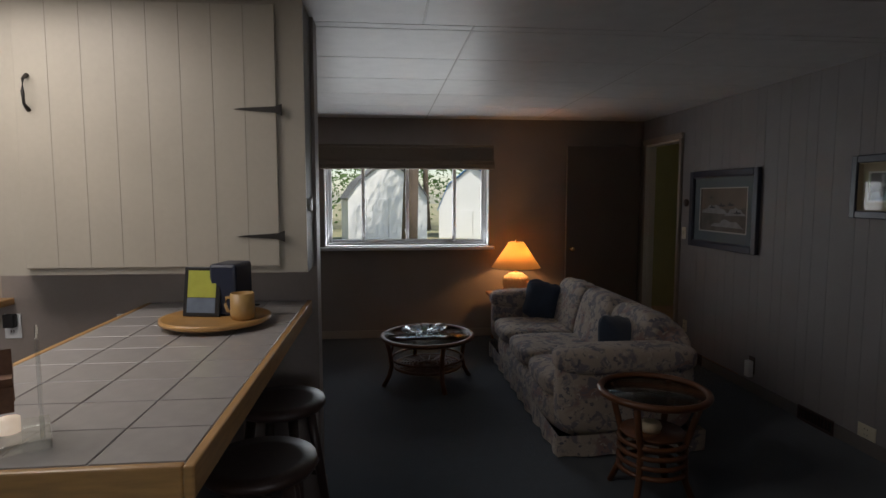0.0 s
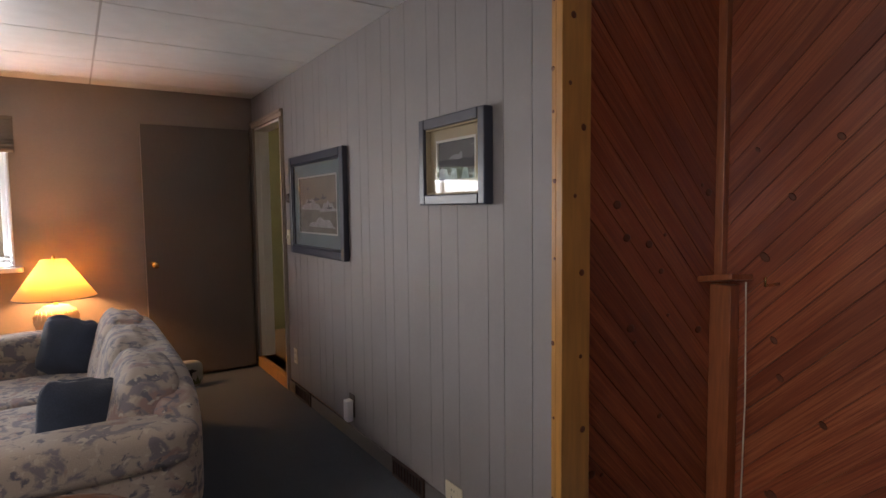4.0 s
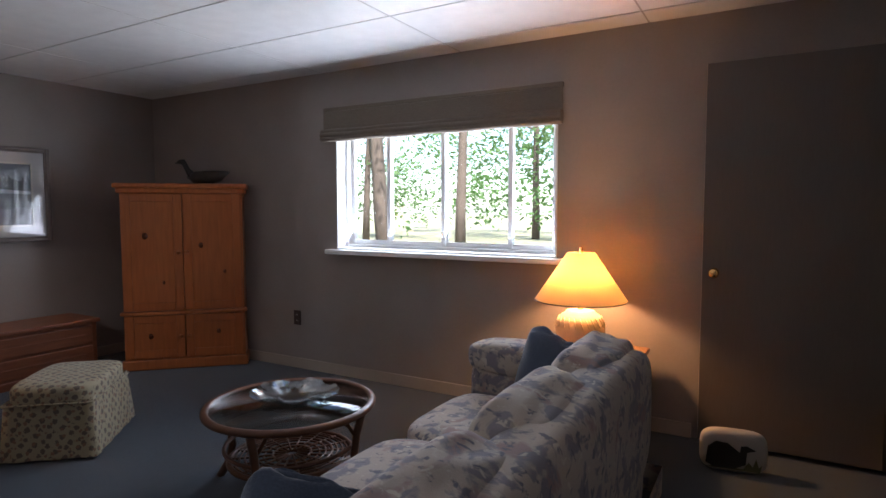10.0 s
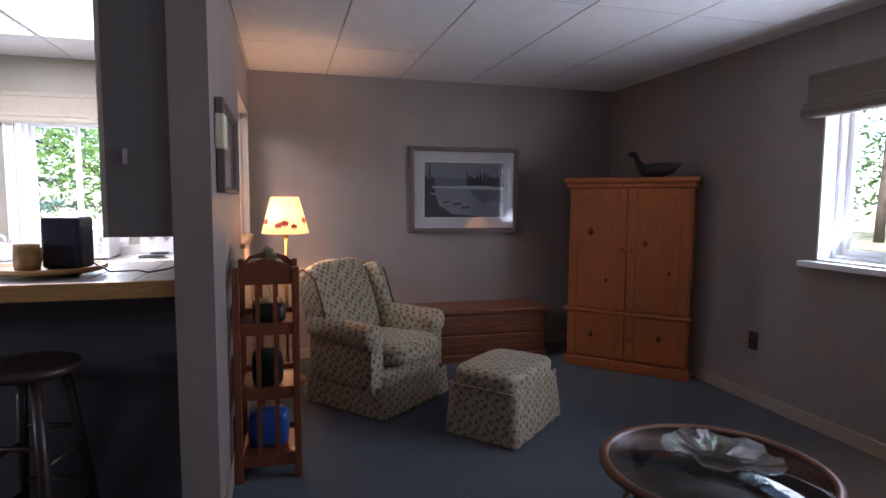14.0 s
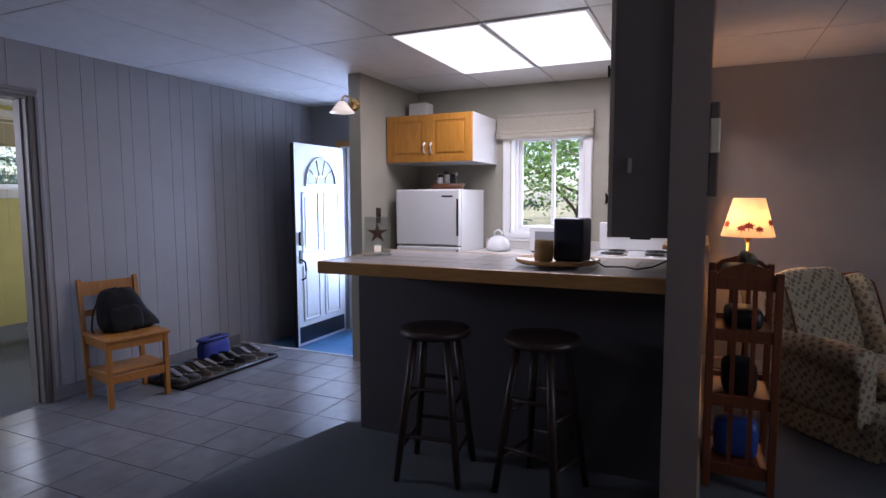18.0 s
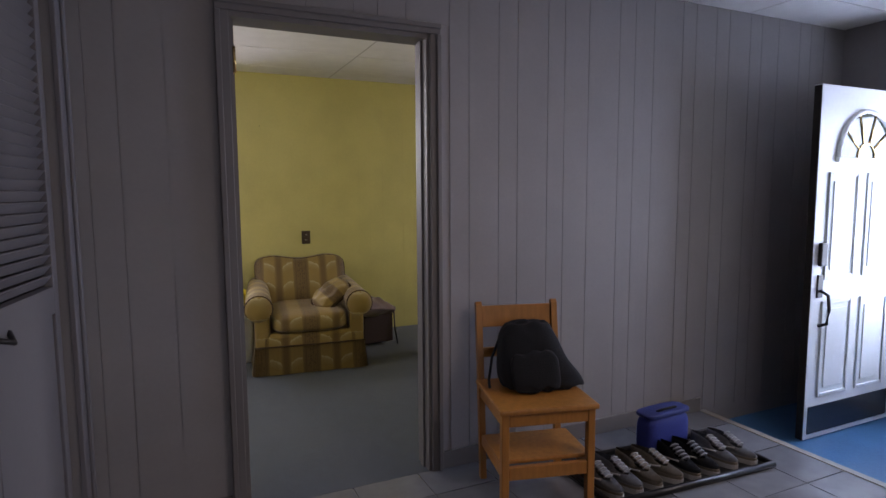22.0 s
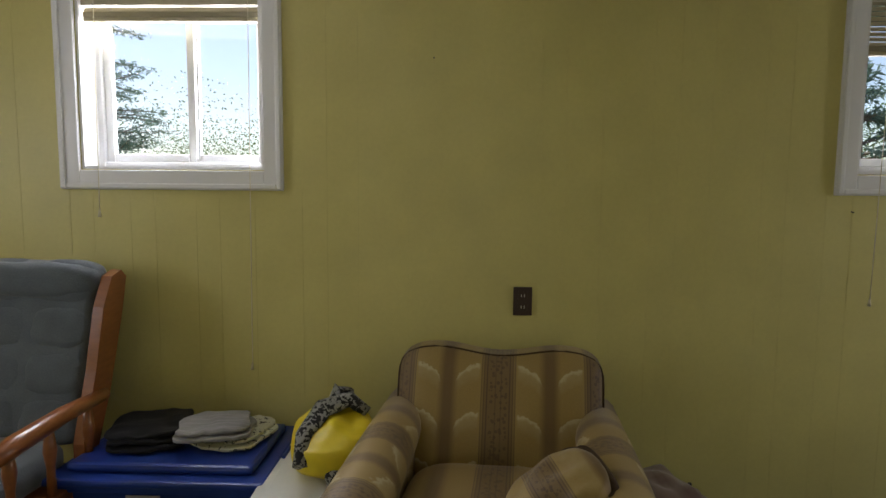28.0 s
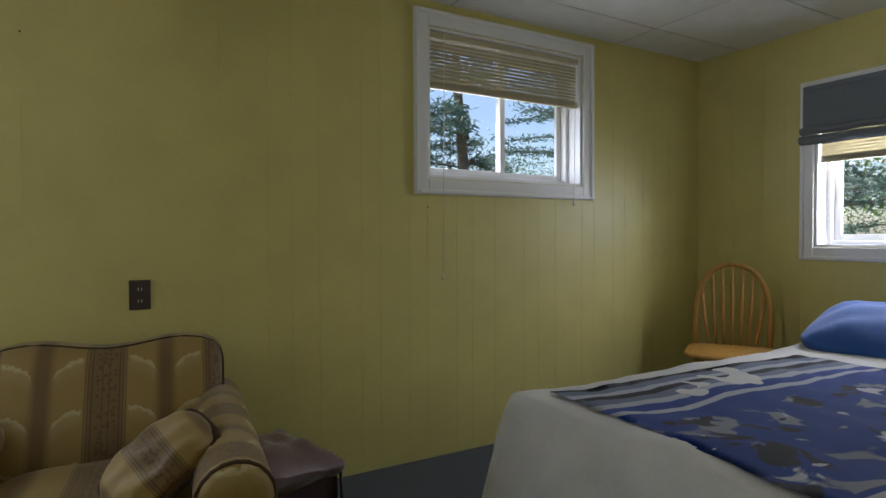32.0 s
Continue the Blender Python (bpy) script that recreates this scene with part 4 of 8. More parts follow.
ct = thing("coffee_table", "round rattan coffee table with a dark glass top", "table", pose(-0.30, 5.75, 0, 0, 0, 62) @ Matrix.Diagonal((1, 1, 0.91, 1)))
RIMA, RIMB = 0.385, 0.37
part("rim", bar(ellipse(RIMA, RIMB, 0.425), 0.019, 10, closed=True), RATTAN, ct)
part("rim_binding", bar(ellipse(RIMA - 0.03, RIMB - 0.03, 0.405), 0.010, 8, closed=True), RATTAN, ct)
SMOKE = glass_material("smoked_table_glass", (0.46, 0.48, 0.46), 0.02, 0.06)
part("glass_top", moved(lathe([(0, 0), (RIMA - 0.012, 0), (RIMA - 0.012, 0.006), (0, 0.006)], 44), Matrix.Translation((0, 0, 0.428)) @ Matrix.Diagonal((1, RIMB / RIMA, 1, 1))), SMOKE, ct)
for sx, sy in ((1, 1), (1, -1), (-1, 1), (-1, -1)):
    x, y = sx * 0.25, sy * 0.245
    part("leg", bar([(x * 1.02, y * 1.02, 0.41), (x * 0.94, y * 0.94, 0.30), (x * 0.90, y * 0.90, 0.18), (x * 0.96, y * 0.96, 0.09), (x * 1.10, y * 1.10, 0.0)], [0.019, 0.018, 0.018, 0.018, 0.020], 10), RATTAN, ct)
    part("brace", bar([(x * 0.92, y * 0.92, 0.28), (x * 0.72, y * 0.92, 0.37), (x * 0.40, y * 1.08, 0.40)], 0.009, 8), RATTAN, ct)
lower = part("lower_shelf", bar(ellipse(0.285, 0.275, 0.155), 0.014, 8, closed=True), RATTAN, ct)
part("lower_ring", bar(ellipse(0.19, 0.18, 0.158), 0.008, 8, closed=True), RATTAN, lower)
part("lower_ring", bar(ellipse(0.09, 0.085, 0.158), 0.008, 8, closed=True), RATTAN, lower)
for r in (0.13, 0.16, 0.215, 0.24, 0.262):
    part("lower_ring", bar(ellipse(r, r * 0.96, 0.158 + 0.002 * math.sin(90 * r)), 0.006, 6, closed=True), RATTAN, lower)
for k in range(18):
    a = 2 * math.pi * k / 18
    part("spoke", bar([(0.025 * math.cos(a), 0.025 * math.sin(a), 0.160), (0.285 * math.cos(a), 0.275 * math.sin(a), 0.157)], 0.006, 6), RATTAN, lower)
part("apron_ring", bar(ellipse(0.305, 0.295, 0.225), 0.010, 8, closed=True), RATTAN, ct)
DISH_GLASS = glass_material("pressed_glass", (0.90, 0.95, 0.95), 0.05, 0.20)
dish = bmesh.new()
rings = []
for r, z in ((0.02, 0.004), (0.08, 0.006), (0.13, 0.02), (0.165, 0.045), (0.16, 0.050), (0.12, 0.026), (0.06, 0.012), (0.0, 0.011)):
    rings.append([dish.verts.new((r * math.cos(2 * math.pi * k / 36) * (1.25 + 0.09 * math.cos(10 * math.pi * k / 36)), r * math.sin(2 * math.pi * k / 36) * (0.95 + 0.09 * math.sin(14 * math.pi * k / 36)), z + (0.010 * math.sin(12 * math.pi * k / 36) + 0.004 * (-1) ** k) * (r > 0.1))) for k in range(36)])
for a, b in zip(rings, rings[1:]):
    for k in range(36):
        dish.faces.new((a[k], a[(k + 1) % 36], b[(k + 1) % 36], b[k]))
d = part("glass_dish", dish, DISH_GLASS)
d.matrix_basis = pose(-0.32, 5.79, 0.3955, 0, 0, 30)
tagged(d, "clear pressed-glass leaf dish on the coffee table", "dish")

# round rattan side table at the sofa's arm
rt = thing("side_table", "round rattan side table with a woven drum base", "table", pose(0.72, 3.80, 0))
part("rim", bar(ellipse(0.265, 0.265, 0.545, 32), 0.018, 10, closed=True), RATTAN, rt)
part("top", moved(lathe([(0, 0), (0.25, 0), (0.25, 0.008), (0, 0.008)], 32), Matrix.Translation((0, 0, 0.535))), SMOKE, rt, "dark glass top")
for k in range(4):
    a = math.pi / 4 + k * math.pi / 2
    c, s = math.cos(a), math.sin(a)
    part("leg", bar([(0.235 * c, 0.235 * s, 0.54), (0.20 * c, 0.20 * s, 0.42), (0.16 * c, 0.16 * s, 0.28), (0.17 * c, 0.17 * s, 0.12), (0.22 * c, 0.22 * s, 0.0)], 0.017, 10), RATTAN, rt)
part("shelf", moved(lathe([(0, 0), (0.16, 0), (0.16, 0.012), (0, 0.012)], 28), Matrix.Translation((0, 0, 0.33))), RATTAN, rt)
for z in (0.30, 0.25, 0.20, 0.15):
    part("weave_band", bar(ellipse(0.165, 0.165, z, 28), 0.013, 8, closed=True), RATTAN, rt)
pot = part("small_pot", lathe([(0, 0), (0.045, 0), (0.055, 0.03), (0.048, 0.05), (0.030, 0.055), (0.028, 0.050), (0, 0.045)], 20), CERAMIC)
pot.matrix_basis = pose(0.70, 3.78, 0.342)
tagged(pot, "small pale ceramic bowl on the side table shelf", "bowl")

# end table and lamp by the window wall
et = thing("end_table", "low brown wooden end table behind the sofa arm", "table", pose(0.76, 6.93, 0))
part("tabletop", box(-0.32, 0.32, -0.27, 0.27, 0.485, 0.515, bevel=0.008), TABLE_WOOD, et)
part("apron", box(-0.26, 0.26, -0.23, 0.23, 0.40, 0.484), TABLE_WOOD, et)
for x in (-0.24, 0.24):
    for y in (-0.21, 0.21):
        part("leg", box(x - 0.022, x + 0.022, y - 0.022, y + 0.022, 0, 0.399, bevel=0.004), TABLE_WOOD, et)


def shade_material(name, colour, glow):
    m = bpy.data.materials.new(name)
    m.use_nodes = True
    n, l = m.node_tree.nodes, m.node_tree.links
    b = n["Principled BSDF"]
    b.inputs["Base Color"].default_value = rgb(*colour)
    b.inputs["Roughness"].default_value = 0.8
    b.inputs["Transmission Weight"].default_value = 0.0
    tr = n.new("ShaderNodeBsdfTranslucent")
    tr.inputs[0].default_value = rgb(*colour)
    mix = n.new("ShaderNodeMixShader")
    mix.inputs[0].default_value = 0.55
    l.new(b.outputs[0], mix.inputs[1])
    l.new(tr.outputs[0], mix.inputs[2])
    l.new(mix.outputs[0], n["Material Output"].inputs[0])
    b.inputs["Emission Color"].default_value = rgb(*glow[0])
    b.inputs["Emission Strength"].default_value = glow[1]
    return m


SHADE_1 = shade_material("lit_parchment_shade", (0.80, 0.58, 0.28), ((1.0, 0.66, 0.25), 0.08))
SHADE_2 = shade_material("lit_cream_shade", (0.85, 0.72, 0.50), ((1.0, 0.72, 0.38), 0.14))
tl = thing("table_lamp", "lit table lamp with a cone shade on a carved cream pot", "lamp", pose(0.73, 6.99, 0.5155) @ Matrix.Diagonal((1, 1, 1.06, 1)))
part("lamp_base", lathe([(0, 0), (0.085, 0), (0.095, 0.01), (0.125, 0.05), (0.140, 0.10), (0.130, 0.155), (0.105, 0.185), (0.085, 0.195), (0.080, 0.205), (0.045, 0.212), (0, 0.212)], 32), CERAMIC, tl)
band = bmesh.new()
for k in range(24):
    a = 2 * math.pi * k / 24
    tube(band, [(0.118 * math.cos(a), 0.118 * math.sin(a), 0.178), (0.141 * math.cos(a + 0.13), 0.141 * math.sin(a + 0.13), 0.125)], 0.0035, 6)
part("carved_band", band, CERAMIC, tl)
part("lamp_neck", bar([(0, 0, 0.21), (0, 0, 0.30)], 0.016, 12), BRASS, tl)
part("shade", lathe([(0.255, 0.262), (0.252, 0.262), (0.075, 0.515), (0.078, 0.517), (0.259, 0.262), (0.255, 0.262)], 40), SHADE_1, tl, "glowing parchment cone shade")
part("shade_rim", bar(ellipse(0.257, 0.257, 0.262, 40), 0.0035, 6, closed=True), DARK_BROWN, tl, "dark binding of the shade")
part("finial", lathe([(0.004, 0.50), (0.012, 0.525), (0.008, 0.545), (0, 0.55)], 12), BRASS, tl)
lamp("table_lamp_bulb", "POINT", 6.1, (1.0, 0.53, 0.22), pose(0.73, 6.99, 0.93), 0.05)

# armoire across the corner, with a carved bird on top
ax0, ay0, ax1, ay1 = -2.86, 6.47, -2.16, 7.14
ang = math.degrees(math.atan2(ay1 - ay0, ax1 - ax0))
W = math.hypot(ax1 - ax0, ay1 - ay0)
ar = thing("armoire", "tall antique pine armoire standing across the corner", "armoire", pose(ax0, ay0, 0, 0, 0, ang))
part("body", box(0.02, W - 0.02, 0.02, 0.50, 0.08, 1.46, bevel=0.004), ARMOIRE, ar)
part("plinth", box(0.0, W, 0.0, 0.52, 0.0, 0.085, bevel=0.01), ARMOIRE, ar)
part("cornice", box(-0.02, W + 0.02, -0.03, 0.53, 1.485, 1.525, bevel=0.012), ARMOIRE, ar)
part("cornice_mould", box(0.0, W, -0.01, 0.51, 1.445, 1.486, bevel=0.010), ARMOIRE, ar)
part("waist_mould", box(0.0, W, -0.012, 0.05, 0.455, 0.485, bevel=0.008), ARMOIRE, ar)
for z0, z1 in ((0.10, 0.45), (0.49, 1.44)):
    for k in range(2):
        u0 = 0.03 + k * (W / 2 - 0.03) + 0.003
        u1 = u0 + W / 2 - 0.036
        dr = part("cabinet_door", ring(bmesh.new(), "y", 0.0, 0.022, u0, u1, z0, z1, 0.065, 0.004), ARMOIRE, ar)
        part("door_panel", box(u0 + 0.063, u1 - 0.063, 0.006, 0.02, z0 + 0.063, z1 - 0.063, bevel=0.005), ARMOIRE, dr)
        kx = u1 - 0.03 if k == 0 else u0 + 0.03
        kb = part("door_knob", lathe([(0, 0), (0.009, 0), (0.009, 0.012), (0.017, 0.02), (0.014, 0.03), (0, 0.032)], 14), ARMOIRE, dr)
        kb.matrix_basis = pose(kx, 0.0, (z0 + z1) / 2, 90, 0, 0)
KNOT = material("dark_knot", (0.17, 0.046, 0.015), 0.5, grain=0.3, scale=60)
for u, z, r in ((0.20, 1.10, 0.022), (0.33, 0.72, 0.012), (0.62, 1.02, 0.018), (0.74, 0.30, 0.016), (0.22, 0.28, 0.018), (0.80, 0.80, 0.012)):
    k_bm = lathe([(0, 0), (r, 0), (0, 0.0008)], 12)
    k_bm.transform(Matrix.Translation((u, 0.0056 if 0.1 < u < 0.4 or u > 0.55 else -0.0006, z)) @ Matrix.Rotation(radians(90), 4, "X") @ Matrix.Diagonal((1, 1.3, 1, 1)))
    part("knot", k_bm, KNOT, ar)
dk = bmesh.new()
tube(dk, [(-0.20, 0, 0.06), (-0.12, 0, 0.055), (0.0, 0, 0.05), (0.12, 0, 0.065), (0.22, 0, 0.095)], [0.010, 0.052, 0.062, 0.045, 0.006], 16)
tube(dk, [(-0.15, 0, 0.07), (-0.20, 0, 0.12), (-0.225, 0, 0.165), (-0.245, 0, 0.19), (-0.275, 0, 0.192), (-0.325, 0, 0.180)], [0.034, 0.022, 0.020, 0.025, 0.020, 0.004], 12)
duck = part("bird_carving", dk, material("dark_carving", (0.030, 0.026, 0.024), 0.5, grain=0.4, scale=30))
duck.matrix_basis = pose(-2.46, 7.02, 1.526, 0, 0, 12)
tagged(duck, "dark carved wooden loon standing on the armoire", "carving")

# low chest along the west wall
ch = thing("blanket_chest", "low red-brown wooden chest with two drawers", "chest", pose(XW + 0.02, 5.16, 0))
part("body", box(0, 0.42, 0.02, 1.26, 0.05, 0.40, bevel=0.004), CHEST_WOOD, ch)
part("lid", box(-0.0, 0.45, 0.0, 1.28, 0.402, 0.435, bevel=0.008), CHEST_WOOD, ch)
part("plinth", box(0.0, 0.435, 0.01, 1.27, 0.0, 0.06, bevel=0.008), CHEST_WOOD, ch)
for z in (0.075, 0.235):
    dr = part("drawer_front", box(0.42, 0.436, 0.06, 1.22, z, z + 0.145, bevel=0.006), CHEST_WOOD, ch)
    part("drawer_groove", box(0.436, 0.440, 0.12, 1.16, z + 0.065, z + 0.08, bevel=0.002), CHEST_WOOD, dr)


# wing chair and its footstool
def wing_chair(m):
    """Local: front edge at x = 0 facing +x, centred on y."""
    c = thing("wing_chair", "sprigged cloth wing chair with a pleated skirt", "chair", m)
    part("seat_base", moved(pillow(0.66, 0.66, 0.26, 0.12), Matrix.Translation((-0.34, 0, 0.18))), WING_CLOTH, c)
    sk = bmesh.new()
    pts = [(0.0, -0.335 + 0.67 * k / 14) for k in range(15)] + [(-0.68 * k / 14, 0.335) for k in range(1, 15)] + [(-0.68, 0.335 - 0.67 * k / 14) for k in range(1, 15)] + [(-0.68 + 0.68 * k / 14, -0.335) for k in range(1, 14)]
    lo = [sk.verts.new((x * 1.035 + 0.012, y * 1.04 + 0.008 * math.sin(1.4 * i), 0.012)) for i, (x, y) in enumerate(pts)]
    hi = [sk.verts.new((x, y, 0.20)) for x, y in pts]
    for i in range(len(pts)):
        j = (i + 1) % len(pts)
        sk.faces.new((lo[i], lo[j], hi[j], hi[i])).smooth = True
    part("skirt", sk, WING_CLOTH, c)
    part("seat_cushion", moved(pillow(0.70, 0.51, 0.16, 0.16, 14, 0.06, 3), Matrix.Translation((-0.29, 0, 0.365)) @ Matrix.Rotation(radians(-3), 4, "Y")), WING_CLOTH, c)
    part("backrest", moved(pillow(0.18, 0.55, 0.66, 0.20, 14, 0.05, 7), Matrix.Translation((-0.655, 0, 0.60)) @ Matrix.Rotation(radians(-20), 4, "Y")), WING_CLOTH, c)
    for s in (-1, 1):
        w = part("wing", moved(pillow(0.24, 0.085, 0.44, 0.28, 12, 0.06, 4), Matrix.Translation((-0.63, s * 0.295, 0.66)) @ Matrix.Rotation(radians(-20), 4, "Y") @ Matrix.Rotation(radians(s * 10), 4, "Z")), WING_CLOTH, c)
        part("wing_welt", bar([(-0.78, s * 0.325, 0.86), (-0.68, s * 0.345, 0.885), (-0.575, s * 0.345, 0.83), (-0.52, s * 0.345, 0.70), (-0.475, s * 0.345, 0.56)], 0.007, 8), SHELF_WOOD, w, "brown welt along the wing")
        a = part("arm", moved(pillow(0.56, 0.12, 0.36, 0.10, 12), Matrix.Translation((-0.36, s * 0.30, 0.34))), WING_CLOTH, c)
        roll = bmesh.new()
        tube(roll, [(-0.62, s * 0.325, 0.52), (-0.40, s * 0.325, 0.515), (-0.16, s * 0.328, 0.505), (-0.085, s * 0.33, 0.50), (-0.060, s * 0.33, 0.50), (-0.052, s * 0.33, 0.50)], [0.066, 0.074, 0.082, 0.084, 0.072, 0.02], 18)
        part("arm_roll", roll, WING_CLOTH, a)
        part("arm_front", moved(pillow(0.03, 0.115, 0.36, 0.25, 10), Matrix.Translation((-0.075, s * 0.315, 0.32))), WING_CLOTH, a)
    return c


wing_chair(pose(-2.20, 5.08, 0, 0, 0, 40))
fs = thing("footstool", "sprigged cloth footstool with a pleated skirt", "footstool", pose(-1.77, 5.52, 0, 0, 0, 41))
part("cushion", moved(pillow(0.43, 0.58, 0.13, 0.06, 14, 0.04, 2), Matrix.Translation((0, 0, 0.335))), WING_CLOTH, fs)
part("piping", bar([(0.216 * x, 0.291 * y, 0.300) for x, y in ((-1, -0.96), (-1, 0.96), (-0.96, 1), (0.96, 1), (1, 0.96), (1, -0.96), (0.96, -1), (-0.96, -1))], 0.005, 6, closed=True), WING_CLOTH, fs)
sk = bmesh.new()
pts = [(0.205, -0.28 + 0.56 * k / 12) for k in range(13)] + [(0.205 - 0.41 * k / 10, 0.28) for k in range(1, 11)] + [(-0.205, 0.28 - 0.56 * k / 12) for k in range(1, 13)] + [(-0.205 + 0.41 * k / 10, -0.28) for k in range(1, 10)]
lo = [sk.verts.new((x * 1.13 + 0.006 * math.sin(2.1 * i), y * 1.10 + 0.008 * math.sin(1.7 * i), 0.012)) for i, (x, y) in enumerate(pts)]
hi = [sk.verts.new((x, y, 0.315)) for x, y in pts]
for i in range(len(pts)):
    j = (i + 1) % len(pts)
    sk.faces.new((lo[i], lo[j], hi[j], hi[i])).smooth = True
part("skirt", sk, WING_CLOTH, fs)
for x, y in ((-0.16, -0.22), (-0.16, 0.22), (0.16, -0.22), (0.16, 0.22)):
    part("foot", box(x - 0.015, x + 0.015, y - 0.015, y + 0.015, 0, 0.29), SHELF_WOOD, fs)

# shelf unit against the divider wall
su = thing("shelf_unit", "stained wooden slatted shelf unit holding small things", "shelf", pose(-1.62, YD1 + 0.02, 0))
for x in (-0.20, 0.20):
    for y in (0.02, 0.29):
        part("post", box(x - 0.018, x + 0.018, y - 0.016, y + 0.016, 0, 1.03, bevel=0.003), SHELF_WOOD, su)
for z in (0.08, 0.41, 0.72, 0.96):
    part("shelf_board", box(-0.18, 0.18, 0.025, 0.285, z, z + 0.02, bevel=0.003), SHELF_WOOD, su)
    for x in (-0.20, 0.20):
        part("end_rail", box(x - 0.010, x + 0.010, 0.036, 0.274, z - 0.012, z + 0.045, bevel=0.003), SHELF_WOOD, su)
for x in (-0.20, 0.20):
    for y in (0.115, 0.195):
        part("end_slat", box(x - 0.006, x + 0.006, y - 0.010, y + 0.010, 0.10, 0.96), SHELF_WOOD, su)
    part("gable", prism(bmesh.new(), [(0.02, 1.0), (0.29, 1.0), (0.25, 1.045), (0.155, 1.075), (0.06, 1.045)], x - 0.009, x + 0.009, "x"), SHELF_WOOD, su)
OLIVE = material("olive_grey_plastic", (0.20, 0.20, 0.13), 0.4, grain=0.1)
ph = thing("telephone", "olive-grey desk telephone on the shelf unit", "telephone", pose(-1.60, YD1 + 0.17, 0.981, 0, 0, 6))
part("phone_body", moved(pillow(0.21, 0.17, 0.07, 0.25), Matrix.Translation((0, 0, 0.035))), OLIVE, ph)
part("handset", bar([(-0.115, 0.02, 0.085), (-0.075, 0.02, 0.105), (0.0, 0.02, 0.115), (0.075, 0.02, 0.105), (0.115, 0.02, 0.085)], [0.024, 0.024, 0.015, 0.024, 0.024], 12), OLIVE, ph)
part("phone_cord", bar([(-0.10, -0.02, 0.03), (-0.16, -0.06, 0.01), (-0.20, 0.02, -0.05), (-0.21, 0.06, -0.22), (-0.19, 0.12, -0.35)], 0.004, 6), OLIVE, ph)
for nm, lab, cat, x, y, z, sz, mt in (("box_black", "black plastic radio on the shelf", "radio", -1.62, 0.16, 0.741, (0.24, 0.16, 0.10), BLACK), ("box_dark", "dark folded cloth pouch on the shelf", "pouch", -1.58, 0.15, 0.431, (0.20, 0.15, 0.16), BLACK_CLOTH),
                                      ("book_blue", "blue boxed game standing on the shelf", "box", -1.60, 0.15, 0.101, (0.13, 0.20, 0.19), material("bright_blue_card", (0.03, 0.08, 0.32), 0.4, grain=0.1)),
                                      ("book_red", "red paperback on the shelf", "book", -1.72, 0.15, 0.101, (0.05, 0.18, 0.16), material("red_card", (0.35, 0.05, 0.04), 0.5, grain=0.1))):
    ob = part(nm.split("_")[0] if nm != "book_blue" else "game_box", moved(pillow(*sz, 0.06, 6), Matrix.Translation((0, 0, sz[2] / 2))), mt)
    ob.matrix_basis = pose(x, YD1 + 0.02 + y, z, 0, 0, random.uniform(-6, 6))
    tagged(ob, lab, cat)

# small lit lamp with leaf shade on a brass stand, behind the wing chair
fl2 = thing("floor_lamp", "lit brass floor lamp with a pale leaf-printed shade", "lamp", pose(-2.95, 4.27, 0))
part("lamp_foot", lathe([(0, 0), (0.13, 0), (0.13, 0.015), (0.05, 0.03), (0.015, 0.05), (0, 0.05)], 24), BRASS, fl2)
part("pole", bar([(0, 0, 0.04), (0, 0, 1.12)], 0.011, 12), BRASS, fl2)
part("socket", lathe([(0.011, 1.06), (0.024, 1.08), (0.020, 1.13), (0, 1.14)], 14), BRASS, fl2)
sh2 = part("shade", lathe([(0.165, 1.10), (0.162, 1.10), (0.095, 1.36), (0.098, 1.362), (0.169, 1.10), (0.165, 1.10)], 36), SHADE_2, fl2, "glowing pale shade with red leaves")
MAPLE = material("red_leaf_print", (0.50, 0.07, 0.03), 0.7, grain=0.2)
lf = [(0, -0.5), (0.06, -0.1), (0.42, -0.22), (0.30, 0.0), (0.5, 0.2), (0.28, 0.2), (0.26, 0.40), (0.12, 0.26), (0, 0.55), (-0.12, 0.26), (-0.26, 0.40), (-0.28, 0.2), (-0.5, 0.2), (-0.30, 0.0), (-0.42, -0.22), (-0.06, -0.1)]
for az, hz, sz in ((-18, 1.155, 0.065), (-2, 1.17, 0.075), (22, 1.15, 0.06), (60, 1.19, 0.07), (-62, 1.18, 0.07)):
    bm = prism(bmesh.new(), [(x * sz, y * sz) for x, y in lf], 0, 0.0012)
    r = 0.1715 - (hz - 1.10) * 0.262
    bm.transform(Matrix.Rotation(radians(az), 4, "Z") @ Matrix.Translation((r, 0, hz)) @ Matrix.Rotation(radians(-15), 4, "Y") @ Matrix.Rotation(radians(90), 4, "Z") @ Matrix.Rotation(radians(90), 4, "X"))
    part("leaf_print", bm, MAPLE, sh2)
lamp("floor_lamp_bulb", "POINT", 5.6, (1.0, 0.52, 0.22), pose(-2.95, 4.27, 1.20), 0.04)


